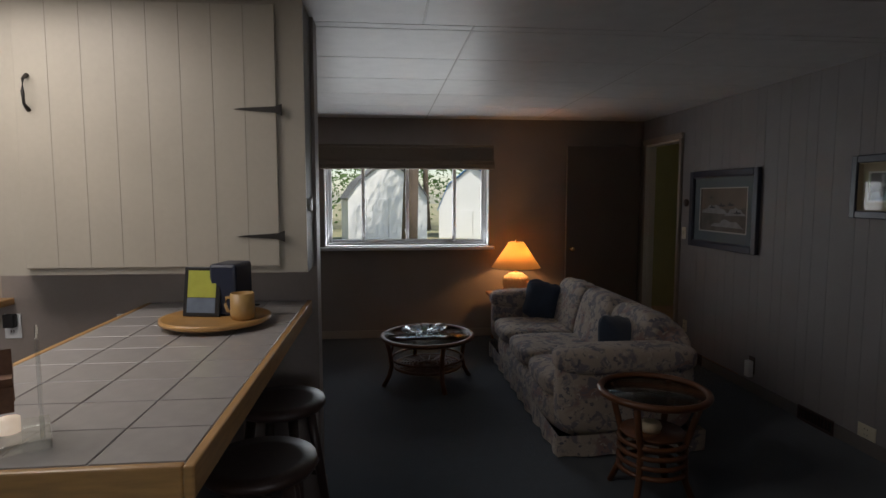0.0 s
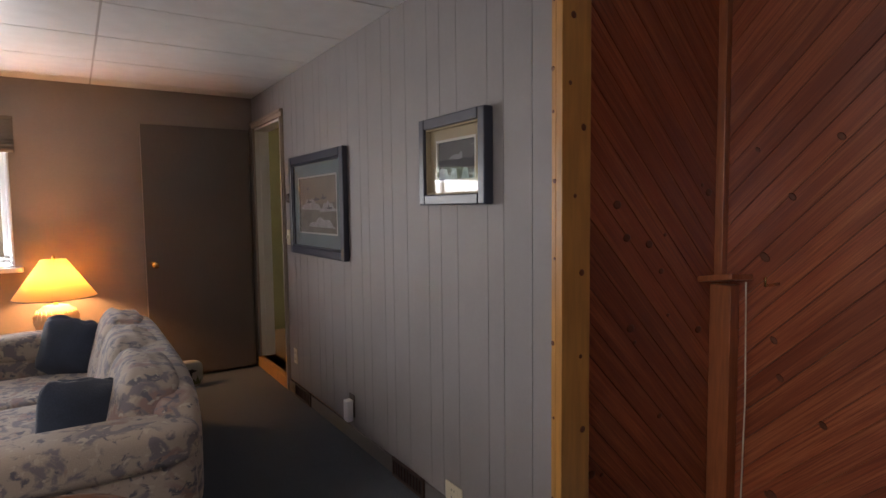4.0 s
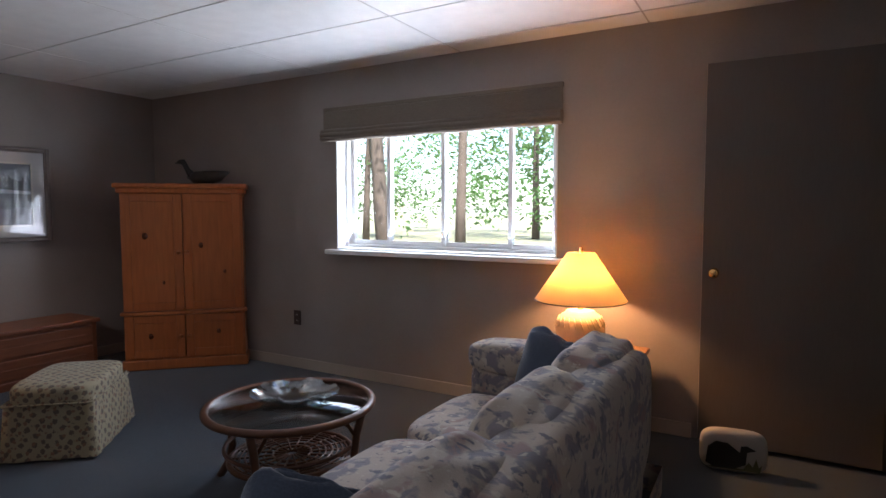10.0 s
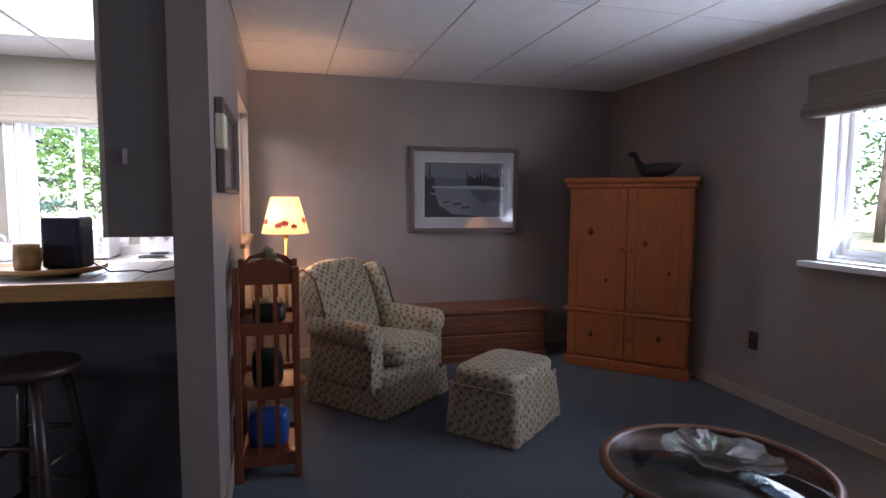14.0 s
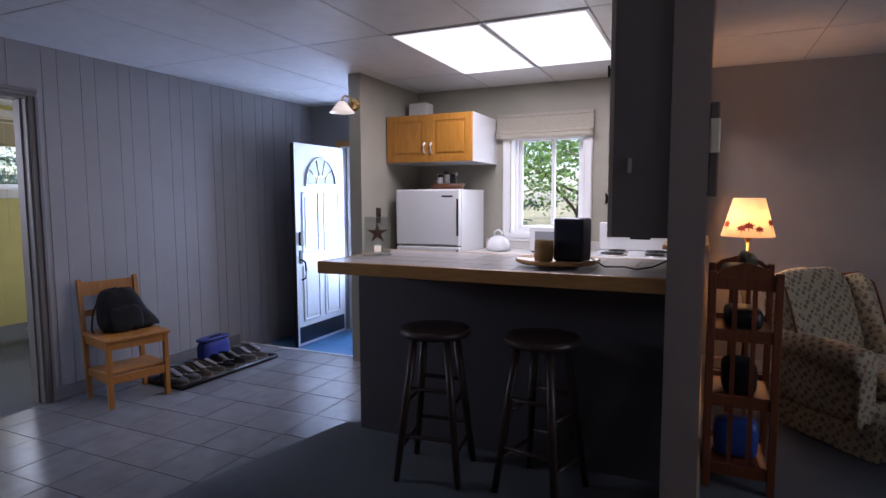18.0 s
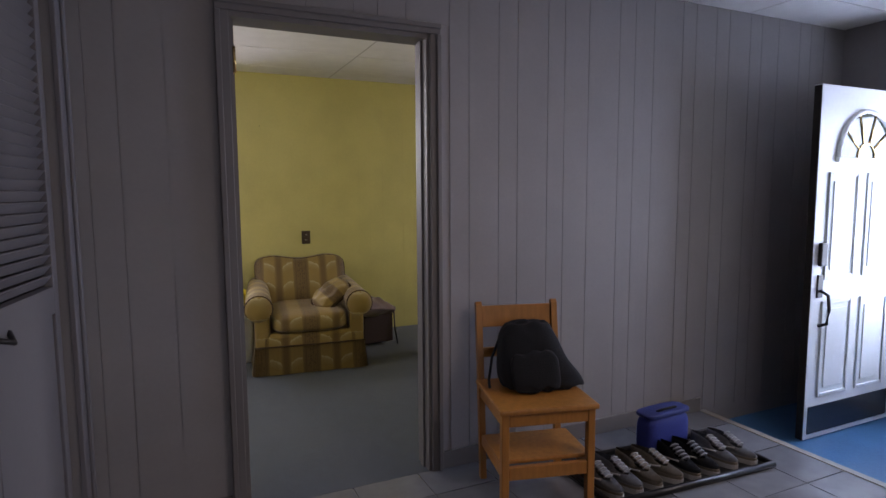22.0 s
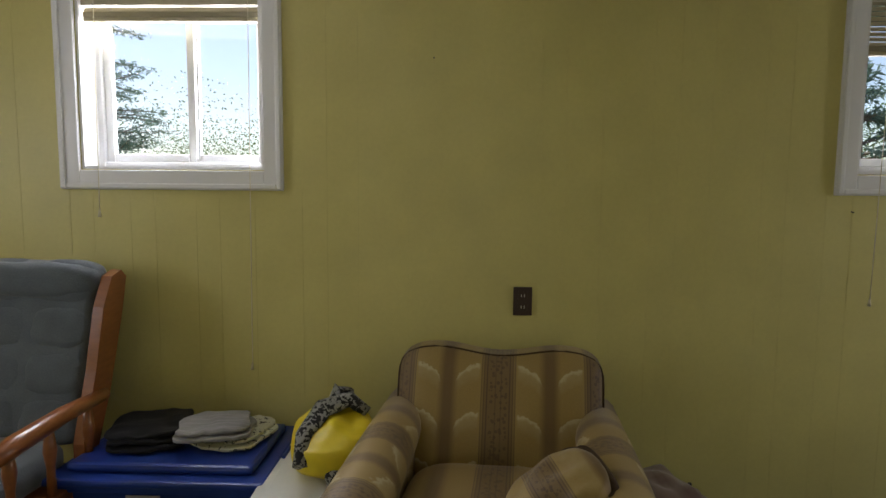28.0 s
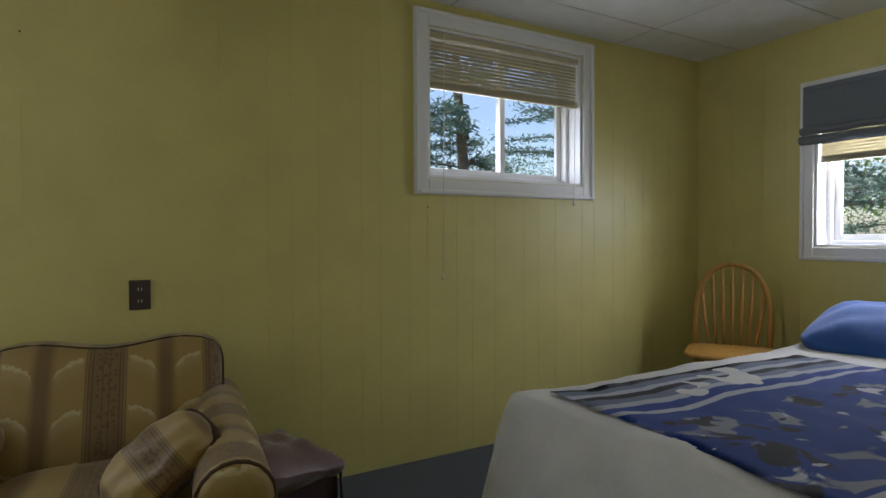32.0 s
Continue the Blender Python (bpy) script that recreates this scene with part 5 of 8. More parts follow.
# ---- pictures: frame, mat, print and glass; local x along the wall, z up, facing -y
def picture(label, m, w, h, frame_w, frame_mat, mat_w, mat_mat, liner, art, depth=0.035, glass=True, inner=None):
    p = thing("picture", label, "picture", m)
    part("picture_frame", ring(bmesh.new(), "y", 0.0, -depth, -w / 2, w / 2, -h / 2, h / 2, frame_w, 0.006), frame_mat, p)
    part("frame_lip", ring(bmesh.new(), "y", 0.0, -depth * 0.72, -w / 2 + frame_w, w / 2 - frame_w, -h / 2 + frame_w, h / 2 - frame_w, 0.008, 0.002), inner or frame_mat, p)
    a, b = w / 2 - frame_w - 0.008, h / 2 - frame_w - 0.008
    part("mat_board", ring(bmesh.new(), "y", 0.0, -0.010, -a, a, -b, b, mat_w), mat_mat, p)
    c, d = a - mat_w, b - mat_w
    if liner:
        part("mat_liner", ring(bmesh.new(), "y", 0.0, -0.012, -c - 0.001, c + 0.001, -d - 0.001, d + 0.001, 0.010), liner, p)
    pr = part("print", box(-c, c, -0.0045, 0.0, -d, d), art[0], p)
    for i, (mat, poly) in enumerate(art[1]):
        part("print_shape", prism(bmesh.new(), [(u * c, v * d) for u, v in poly], -0.0046 - 0.0003 * (i + 1), -0.0046 - 0.0003 * i, "y"), mat, pr)
    if glass:
        g = part("picture_glass", box(-a, a, -0.0145, -0.0130, -b, b), PICTURE_GLASS, p)
        g.visible_shadow = False
    return p


def ink(name, c, grain=0.25, scale=14):
    return material(name, c, 0.7, grain=grain, scale=scale, mottled=0.12)


FRAME_BLUE = material("blue_black_frame", (0.045, 0.05, 0.075), 0.35, grain=0.2, scale=30, mottled=0.1)
FRAME_GREY = material("grey_brown_frame", (0.16, 0.12, 0.10), 0.4, grain=0.25, scale=30)
MAT_TEAL = material("grey_blue_mat", (0.20, 0.25, 0.27), 0.9, grain=0.06, scale=80)
MAT_LINEN = material("linen_mat", (0.50, 0.42, 0.28), 0.9, grain=0.2, scale=200, bump=0.2)
MAT_WHITE = material("pale_mat", (0.52, 0.51, 0.52), 0.9, grain=0.05, scale=80)
LINER = material("white_liner", (0.66, 0.64, 0.58), 0.6, grain=0.03)
WATER_A, BIRD_A = ink("print_grey_brown", (0.24, 0.21, 0.18), 0.5, 9), ink("print_dark", (0.09, 0.09, 0.10))
FOAM, SKY_A = ink("print_foam", (0.46, 0.45, 0.44), 0.35, 18), ink("print_dusk", (0.30, 0.24, 0.19), 0.3, 6)
hump = lambda x0, x1, y0, y1, n, k: [(x0 + (x1 - x0) * i / n, y0 + (y1 - y0) * math.sin(math.pi * i / n) + 0.05 * math.sin(k * i)) for i in range(n + 1)]
flyer = lambda x, y, s: [(x - s, y + 0.1 * s), (x - 0.3 * s, y + 0.15 * s), (x - 0.1 * s, y + 0.9 * s), (x + 0.15 * s, y + 0.2 * s), (x + 0.7 * s, y + 0.25 * s), (x + s, y), (x + 0.3 * s, y - 0.2 * s), (x - 0.3 * s, y - 0.15 * s)]
picture("ducks over water print in a dark frame with grey-blue mat", pose(XE - 0.005, 5.705, 1.425, 0, 0, -90), 0.99, 0.68, 0.055, FRAME_BLUE, 0.085, MAT_TEAL, LINER,
        (SKY_A, [(WATER_A, [(-1, -1), (1, -1), (1, 0.1), (0.3, 0.02), (-0.4, 0.12), (-1, 0.0)]), (FOAM, hump(-0.95, 0.2, -0.15, 0.22, 12, 1.9)), (FOAM, hump(0.1, 0.95, -0.25, 0.10, 12, 2.3)), (FOAM, hump(-0.5, 0.9, -0.75, -0.45, 14, 1.3)),
                 (WATER_A, hump(-0.9, 0.0, -0.62, -0.35, 12, 1.1)), (BIRD_A, flyer(-0.05, 0.18, 0.20)), (BIRD_A, flyer(0.32, 0.22, 0.18)), (BIRD_A, flyer(-0.45, 0.10, 0.16)), (BIRD_A, flyer(-0.5, 0.55, 0.10)), (BIRD_A, flyer(0.6, -0.12, 0.17))]))
NIGHT, BEAR, MOON = ink("print_dusk_grey", (0.15, 0.15, 0.15), 0.35, 5), ink("print_slate", (0.060, 0.062, 0.070), 0.45, 16), ink("print_snow", (0.33, 0.34, 0.35), 0.25)
ICE = ink("print_ice_blue", (0.28, 0.35, 0.40), 0.35, 10)
picture("dark moonlit painting in a blue moulded frame with linen liner", pose(XE - 0.005, 4.07, 1.595, 0, 0, -90), 0.49, 0.375, 0.045, FRAME_BLUE, 0.045, MAT_LINEN, LINER,
        (NIGHT, [(ICE, [(-1, -1), (1, -1), (1, -0.30), (-1, -0.30)]), (BEAR, [(-1, 0.02), (-0.55, 0.06), (-0.1, 0.0), (0.35, 0.08), (0.7, 0.02), (1, 0.10), (1, -0.62), (0.86, -0.40), (0.78, -0.85), (0.62, -0.9), (0.55, -0.42), (0.35, -0.36), (0.22, -0.88), (0.05, -0.92), (-0.02, -0.40), (-0.22, -0.36), (-0.32, -0.70), (-0.45, -0.66), (-0.5, -0.38), (-0.8, -0.34), (-1, -0.52)]),
                 (MOON, [(-0.42, 0.06), (-0.22, 0.22), (-0.02, 0.28), (0.10, 0.24), (0.24, 0.38), (0.30, 0.34), (0.30, 0.06), (0.05, 0.02), (-0.2, 0.08)]), (MOON, [(0.70, 0.62), (0.98, 0.68), (0.98, 0.66), (0.72, 0.59)])]), 0.045, True, MAT_LINEN)
LAKE, FAR, PINES, MIST, ROCK = ink("print_lake", (0.20, 0.21, 0.24), 0.2, 4), ink("print_far_hill", (0.13, 0.14, 0.16), 0.2), ink("print_pines", (0.035, 0.04, 0.05), 0.3), ink("print_mist", (0.36, 0.38, 0.42), 0.1), ink("print_rock", (0.045, 0.045, 0.05), 0.3)
spires = lambda x0, x1, y, hgt, n, seed: [(x0, y)] + [(x0 + (x1 - x0) * (i + 0.5 * (i % 2)) / n, y + hgt * (0.45 + 0.55 * abs(math.sin(seed * i + 1))) * (1 if i % 2 == 0 else 0.55)) for i in range(n)] + [(x1, y)]
picture("misty lake print with pines in a brown frame and pale mat", pose(XW + 0.026, 5.81, 1.432, 0, 0, 87.6), 0.99, 0.745, 0.030, FRAME_GREY, 0.085, MAT_WHITE, LINER,
        (LAKE, [(FAR, [(-1, 0.15), (-0.6, 0.45), (-0.2, 0.4), (0.2, 0.32), (1, 0.30), (1, 0.08), (-1, 0.08)]), (PINES, spires(0.05, 1.0, 0.10, 0.62, 22, 1.3)), (PINES, spires(-1.0, -0.72, -0.1, 1.05, 8, 0.9)), (MIST, [(-0.8, 0.12), (0.4, 0.16), (1, 0.10), (1, 0.02), (0.2, 0.04), (-0.8, 0.07)]),
                (FAR, [(0.1, 0.02), (1, 0.02), (1, -0.55), (0.75, -0.35), (0.5, -0.5), (0.3, -0.3)]), (ROCK, [(-1, -0.05), (-0.7, -0.2), (-0.62, -0.55), (-0.3, -0.85), (0.3, -0.92), (0.3, -1), (-1, -1)]),
                (ROCK, [(-0.55, -0.42), (-0.40, -0.38), (-0.34, -0.43), (-0.5, -0.47)]), (ROCK, [(-0.30, -0.48), (-0.12, -0.44), (-0.05, -0.50), (-0.25, -0.54)]), (ROCK, [(-0.1, -0.60), (0.10, -0.57), (0.14, -0.62), (-0.05, -0.66)]), (ROCK, [(-0.5, -0.62), (-0.44, -0.60), (-0.42, -0.64), (-0.5, -0.66)])]))
picture("framed print under glass beside the thermostat", pose(-1.50, YD1 + 0.002, 1.565, 0, 0, 180), 0.74, 0.385, 0.020, FRAME_GREY, 0.07, MAT_WHITE, None, (NIGHT, [(MIST, [(-1, -1), (1, -1), (1, -0.4), (-1, -0.2)])]))


# ---- wall fittings
def plate(name, label, cat, m, w, h, mat, kind="outlet"):
    """A wall plate, local facing -y, with its sockets or switch."""
    p = thing(name, label, cat, m)
    part("plate", box(-w / 2, w / 2, -0.007, 0, -h / 2, h / 2, bevel=0.003), mat, p)
    if kind == "outlet":
        for z in (-0.2 * h, 0.2 * h):
            s = part("socket", box(-0.27 * w, 0.27 * w, -0.0095, -0.007, z - 0.13 * h, z + 0.13 * h, bevel=0.001), mat, p)
            for x in (-0.08 * w, 0.08 * w):
                part("slot", box(x - 0.0015, x + 0.0015, -0.0105, -0.0095, z - 0.05 * h, z + 0.05 * h), BLACK if mat is not DARK_BROWN else CHROME, s)
    else:
        part("toggle", box(-0.006, 0.006, -0.020, -0.007, -0.012, 0.016, bevel=0.002), mat, p)
    return p


EASTP = lambda y, z: pose(XE - 0.005, y, z, 0, 0, -90)
plate("outlet", "ivory wall outlet low on the grey wall", "outlet", EASTP(6.25, 0.30), 0.072, 0.115, IVORY)
plate("outlet", "ivory wall outlet near the floor", "outlet", EASTP(4.12, 0.13), 0.13, 0.085, IVORY)
plate("light_switch", "ivory light switch beside the east doorway", "switch", EASTP(6.33, 1.19), 0.072, 0.115, IVORY, "switch")
th = thing("thermostat", "small dark round thermostat beside the east doorway", "thermostat", EASTP(6.30, 1.48))
part("body", moved(lathe([(0, 0), (0.036, 0), (0.036, 0.012), (0.028, 0.022), (0, 0.024)], 20), Matrix.Rotation(radians(90), 4, "X")), DARK_BROWN, th)
ad = thing("plug_adapter", "white plug-in adapter on a dark outlet plate", "adapter", EASTP(5.22, 0.21))
part("plate", box(-0.036, 0.036, -0.006, 0, -0.06, 0.075, bevel=0.003), DARK_BROWN, ad)
part("adapter_body", box(-0.028, 0.028, -0.05, -0.006, -0.085, 0.045, bevel=0.008), VINYL, ad)
for y in (4.52, 6.08):
    v = thing("floor_vent", "brown floor vent set in the baseboard", "vent", EASTP(y, 0.0), group="floor vents")
    part("vent_frame", ring(bmesh.new(), "y", -0.0092, -0.012, -0.16, 0.16, 0.0, 0.10, 0.014, 0.002), DARK_BROWN, v)
    part("backing", box(-0.146, 0.146, -0.0125, -0.0105, 0.014, 0.086), BLACK, v)
    for k in range(9):
        part("slat", box(-0.13 + k * 0.030, -0.122 + k * 0.030, -0.019, -0.0126, 0.016, 0.084), DARK_BROWN, v)
tv = thing("floor_vent", "pale metal vent in the tile floor", "vent", pose(0.27, 0.16, 0.0))
part("vent_frame", box(-0.10, 0.10, -0.03, 0.03, 0.0, 0.006, bevel=0.002), IVORY, tv)
for k in range(8):
    part("slat", box(-0.085 + k * 0.022, -0.079 + k * 0.022, -0.022, 0.022, 0.006, 0.008), IVORY, tv)
plate("outlet", "white wall outlet behind the breakfast bar", "outlet", pose(-1.87, YD0 - 0.001, 0.93), 0.062, 0.115, VINYL)
pl_ = plate("outlet", "white wall outlet with a black plug in it", "outlet", pose(-2.36, YD0 - 0.001, 0.94), 0.072, 0.115, VINYL)
part("plug", box(-0.022, 0.026, -0.045, -0.0108, -0.002, 0.060, bevel=0.005), BLACK, pl_)
plate("light_switch", "ivory switch plate below the hanging cabinet", "switch", pose(-2.33, YD0 - 0.001, 1.42, 0, 0, 0), 0.072, 0.115, IVORY, "switch")
th2 = thing("wall_box", "small beige wall thermostat box on the divider wall", "thermostat", pose(-1.16, YD1 + 0.001, 1.62, 0, 0, 180))
part("body", box(-0.055, 0.055, -0.04, 0.0, -0.07, 0.07, bevel=0.008), IVORY, th2)
plate("light_switch", "dark switch plate on the end of the short wall", "switch", pose(-2.78, 1.441, 1.22, 0, 0, 180), 0.075, 0.13, DARK_BROWN, "switch")
plate("outlet", "dark wall outlet beside the armoire", "outlet", pose(-1.72, YN - 0.001, 0.42), 0.075, 0.12, DARK_BROWN)
plate("outlet", "dark brown wall outlet above the armchair", "outlet", pose(-0.833, YB + 0.004, 0.925, 0, 0, 180), 0.078, 0.120, DARK_BROWN)
nl = part("nail", bar([(0, 0, 0), (0, 0.02, -0.004)], 0.003, 6), STEEL)
nl.matrix_basis = pose(-0.456, YB + 0.004, 1.915)
tagged(nl, "bare steel nail in the cream wall", "nail")
nl2 = part("nail", bar([(0, 0, 0), (0, 0.015, -0.003)], 0.0025, 6), STEEL)
nl2.matrix_basis = pose(-2.15, YB + 0.004, 1.31)
tagged(nl2, "small steel nail in the cream panelling", "nail")

# door stop: a painted loon plaque on the carpet
ds = part("door_stop_plaque", moved(pillow(0.34, 0.09, 0.235, 0.35, 10), Matrix.Translation((0, 0, 0.1175))), material("white_plaque", (0.45, 0.41, 0.36), 0.6, grain=0.1))
ds.matrix_basis = pose(1.53, 6.93, 0.0, 0, 0, 8) @ Matrix.Diagonal((0.9, 0.9, 0.9, 1))
tagged(ds, "white rounded plaque painted with a dark loon standing on the carpet", "doorstop")
loon = prism(bmesh.new(), [(-0.14, 0.05), (-0.10, 0.03), (0.0, 0.03), (0.06, 0.06), (0.065, 0.13), (0.11, 0.145), (0.065, 0.165), (0.035, 0.16), (0.03, 0.125), (-0.03, 0.17), (-0.09, 0.175), (-0.13, 0.14)], -0.052, -0.046, "y")
part("painted_bird", loon, BLACK, ds, "dark painted loon")
part("painted_reeds", prism(bmesh.new(), [(-0.13, 0.025), (0.13, 0.025), (0.14, 0.07), (0.125, 0.05), (0.11, 0.10), (0.095, 0.05), (0.075, 0.075), (0.05, 0.035), (-0.10, 0.035)], -0.050, -0.044, "y"), material("olive_paint", (0.12, 0.12, 0.05), 0.6, grain=0.1), ds)

# ---- alcove: bracket shelf with brass hook, white stove, basket, dining chairs and table
br = thing("corner_shelf", "small tilted cedar corner shelf with a brass hook and cord", "shelf", pose(XA - 0.085, YA - 0.085, 1.085))
part("shelf_board", moved(box(-0.085, 0.085, -0.085, 0.085, -0.012, 0.012, bevel=0.003), Matrix.Rotation(radians(-9), 4, "X") @ Matrix.Rotation(radians(5), 4, "Y")), CEDAR, br)
part("bracket", box(0.0, 0.066, -0.03, 0.066, -1.083, -0.03, bevel=0.004), CEDAR, br)
part("hook", bar([(0.066, -0.19, -0.01), (0.0, -0.19, -0.01), (-0.035, -0.19, -0.01), (-0.037, -0.19, 0.025)], 0.006, 8), BRASS, br)
part("cord", bar([(0.02, -0.082, -0.01), (0.03, -0.085, -0.5), (0.02, -0.08, -1.075)], 0.0035, 6), IVORY, br)
STOVE_GREY = material("ivory_enamel", (0.62, 0.58, 0.50), 0.3, grain=0.05, scale=20)
sv = thing("electric_stove", "ivory freestanding heater stove with a dark glass front and brass finials", "stove", pose(2.93, 2.27, 0, 0, 0, 0) @ Matrix.Diagonal((1, 1, 0.92, 1)))
part("body", box(-0.17, 0.20, -0.33, 0.33, 0.06, 0.66, bevel=0.01), STOVE_GREY, sv)
part("top_plate", moved(box(-0.24, 0.24, -0.40, 0.40, 0.0, 0.09, bevel=0.02), Matrix.Translation((0, 0, 0.662))), STOVE_GREY, sv)
part("front_glass", box(-0.178, -0.1705, -0.27, 0.27, 0.14, 0.60), BLACK, sv, "dark glass front")
for y in (-0.30, 0.30):
    for x in (-0.15, 0.15):
        part("leg", box(x - 0.02, x + 0.02, y - 0.02, y + 0.02, 0, 0.06), STOVE_GREY, sv)
    part("finial", lathe([(0, 0.752), (0.010, 0.752), (0.008, 0.79), (0.013, 0.80), (0.010, 0.81), (0, 0.812)], 12, centre=(-0.16, y, 0)), BRASS, sv)
part("top_rail", bar([(-0.16, -0.30, 0.797), (-0.16, 0.30, 0.797)], 0.005, 8), BRASS, sv)
bk = part("magazine_stack", box(-0.14, 0.10, -0.12, 0.14, 0.0, 0.05, bevel=0.004), material("worn_paper", (0.30, 0.27, 0.22), 0.7, grain=0.3, scale=60, stretch=(1, 1, 9)))
bk.matrix_basis = pose(2.97, 2.23, 0.6925, 0, 0, 8)
tagged(bk, "stack of worn books lying on the heater stove", "books")
bs = thing("basket", "pale wicker basket holding folded white cloth", "basket", pose(2.86, 2.96, 0) @ Matrix.Diagonal((0.74, 0.74, 0.55, 1)))
WICKER = material("white_wicker", (0.50, 0.47, 0.42), 0.7, grain=0.3, scale=60)
part("basket_side", lathe([(0, 0.0), (0.20, 0.0), (0.25, 0.30), (0.24, 0.30), (0.19, 0.02), (0, 0.02)], 24), WICKER, bs)
for k in range(6):
    part("weave_band", bar([(p[0], p[1], 0.03 + 0.05 * k) for p in ellipse(0.203 + 0.0083 * k, 0.203 + 0.0083 * k, 0, 28)], 0.008, 6, closed=True), WICKER, bs)
part("cloth", moved(pillow(0.40, 0.38, 0.20, 0.5, 12, 0.35, 4), Matrix.Translation((0, 0, 0.33))), material("white_linen", (0.55, 0.54, 0.52), 0.9, grain=0.1, scale=150, bump=0.3), bs)


def windsor_chair(label, m, group="", OAK=OAK):
    """A hoop-back spindle chair; local: faces +y, seat centre at the origin."""
    c = thing("windsor_chair", label, "chair", m, group)
    seat = pillow(0.44, 0.42, 0.036, 0.25, 12)
    part("seat", moved(seat, Matrix.Translation((0, 0, 0.445))), OAK, c)
    for sx in (-1, 1):
        part("leg", bar([(sx * 0.15, 0.14, 0.43), (sx * 0.185, 0.18, 0.20), (sx * 0.205, 0.205, 0.0)], [0.017, 0.021, 0.013], 10), OAK, c)
        part("leg", bar([(sx * 0.14, -0.14, 0.43), (sx * 0.175, -0.19, 0.20), (sx * 0.20, -0.225, 0.0)], [0.017, 0.021, 0.013], 10), OAK, c)
        part("side_stretcher", bar([(sx * 0.186, 0.182, 0.19), (sx * 0.18, 0.0, 0.19), (sx * 0.177, -0.192, 0.19)], [0.009, 0.014, 0.009], 8), OAK, c)
    part("cross_stretcher", bar([(-0.178, 0, 0.19), (0, 0, 0.19), (0.178, 0, 0.19)], [0.009, 0.014, 0.009], 8), OAK, c)
    lean = lambda z: -0.165 - 0.20 * (z - 0.46)
    hoop = []
    for k in range(25):
        a = math.pi * k / 24
        x = 0.185 * math.cos(a) * (1.0 + 0.12 * math.sin(a))
        z = 0.46 + 0.46 * math.sin(a) ** 0.62
        hoop.append((x, lean(z), z))
    part("hoop_back", bar(hoop, 0.0145, 10), OAK, c)
    for k in range(7):
        u = -1 + 2 * (k + 0.5) / 7
        top = 0.46 + 0.46 * max(0.0, 1 - (u * 0.93) ** 2) ** 0.31 - 0.01
        part("spindle", bar([(u * 0.135, lean(0.46), 0.46), (u * 0.165, lean((0.46 + top) / 2), (0.46 + top) / 2), (u * 0.180, lean(top), top)], [0.007, 0.011, 0.006], 8), OAK, c)
    return c


windsor_chair("varnished oak hoop-back chair at the dining table", pose(1.36, 2.0, 0, 0, 0, 192), "dining chairs")
windsor_chair("varnished oak hoop-back chair near the closet", pose(0.845, 1.64, 0, 0, 0, -65), "dining chairs")
dt = thing("dining_table", "round varnished oak dining table", "table", pose(1.28, 1.66 - 0.02, 0))
part("tabletop", moved(lathe([(0, 0), (0.40, 0), (0.415, 0.012), (0.41, 0.028), (0, 0.028)], 44), Matrix.Translation((0, 0, 0.715))), OAK, dt)
part("pedestal", lathe([(0, 0.05), (0.06, 0.05), (0.05, 0.20), (0.035, 0.30), (0.055, 0.45), (0.04, 0.60), (0.07, 0.714), (0, 0.714)], 20), OAK, dt)
for k in range(4):
    a = math.pi / 4 + k * math.pi / 2
    part("foot", bar([(0.03 * math.cos(a), 0.03 * math.sin(a), 0.12), (0.20 * math.cos(a), 0.20 * math.sin(a), 0.07), (0.33 * math.cos(a), 0.33 * math.sin(a), 0.018)], [0.03, 0.026, 0.018], 10), OAK, dt)

# ---- peninsula
# grey paint darkened well below the walls: the backlit base's shade is in it
PEN = material("shaded_grey_peninsula_paint", (0.085, 0.080, 0.088), 0.5, grain=0.06, scale=50, mottled=0.05)
COUNTER_TILE = material("grey_counter_tile", (0.34, 0.32, 0.31), 0.28, grain=0.2, scale=18, mottled=0.08, per_piece=0.06)
base = structure("peninsula_wall", box(-1.62, -1.34, 2.16, YD0, 0, 0.975), PEN, "grey painted base of the breakfast bar")
counter = thing("breakfast_bar", "grey tiled breakfast bar top with a wooden edge", "counter", pose(0, 0, 0.976))
part("bar_board", box(-1.74, -1.02, 2.142, YD0 - 0.001, 0.0, 0.0575), material("pale_counter_grout", (0.50, 0.48, 0.44), 0.85, grain=0.2, scale=120), counter)
part("wood_edge", box(-1.02, -0.998, 2.120, YD0 - 0.001, -0.004, 0.062, bevel=0.005), OAK, counter)
part("wood_edge", box(-1.762, -1.0205, 2.120, 2.1415, -0.004, 0.062, bevel=0.005), OAK, counter)
part("wood_edge", box(-1.762, -1.7405, 2.142, YD0 - 0.001, -0.004, 0.062, bevel=0.005), OAK, counter)
tile_me = {}
for i in range(4):
    for j in range(11):
        x0, y0 = -1.738 + i * 0.180, 2.145 + j * 0.1735
        wy = min(0.1735, YD0 - y0) - 0.004
        if wy > 0.02:
            key = round(wy, 3)
            if key not in tile_me:
                tile_me[key] = mesh_of("counter_tile", box(0, 0.176, 0, wy, 0, 0.008, bevel=0.0015, seg=1))
                tile_me[key].materials.append(COUNTER_TILE)
            piece("counter_tile", tile_me[key], counter, Matrix.Translation((x0, y0, 0.0525 + random.uniform(0, 0.0006))))

STOOL = material("black_brown_wood", (0.050, 0.028, 0.022), 0.4, grain=0.3, scale=20, stretch=(4, 4, 1))


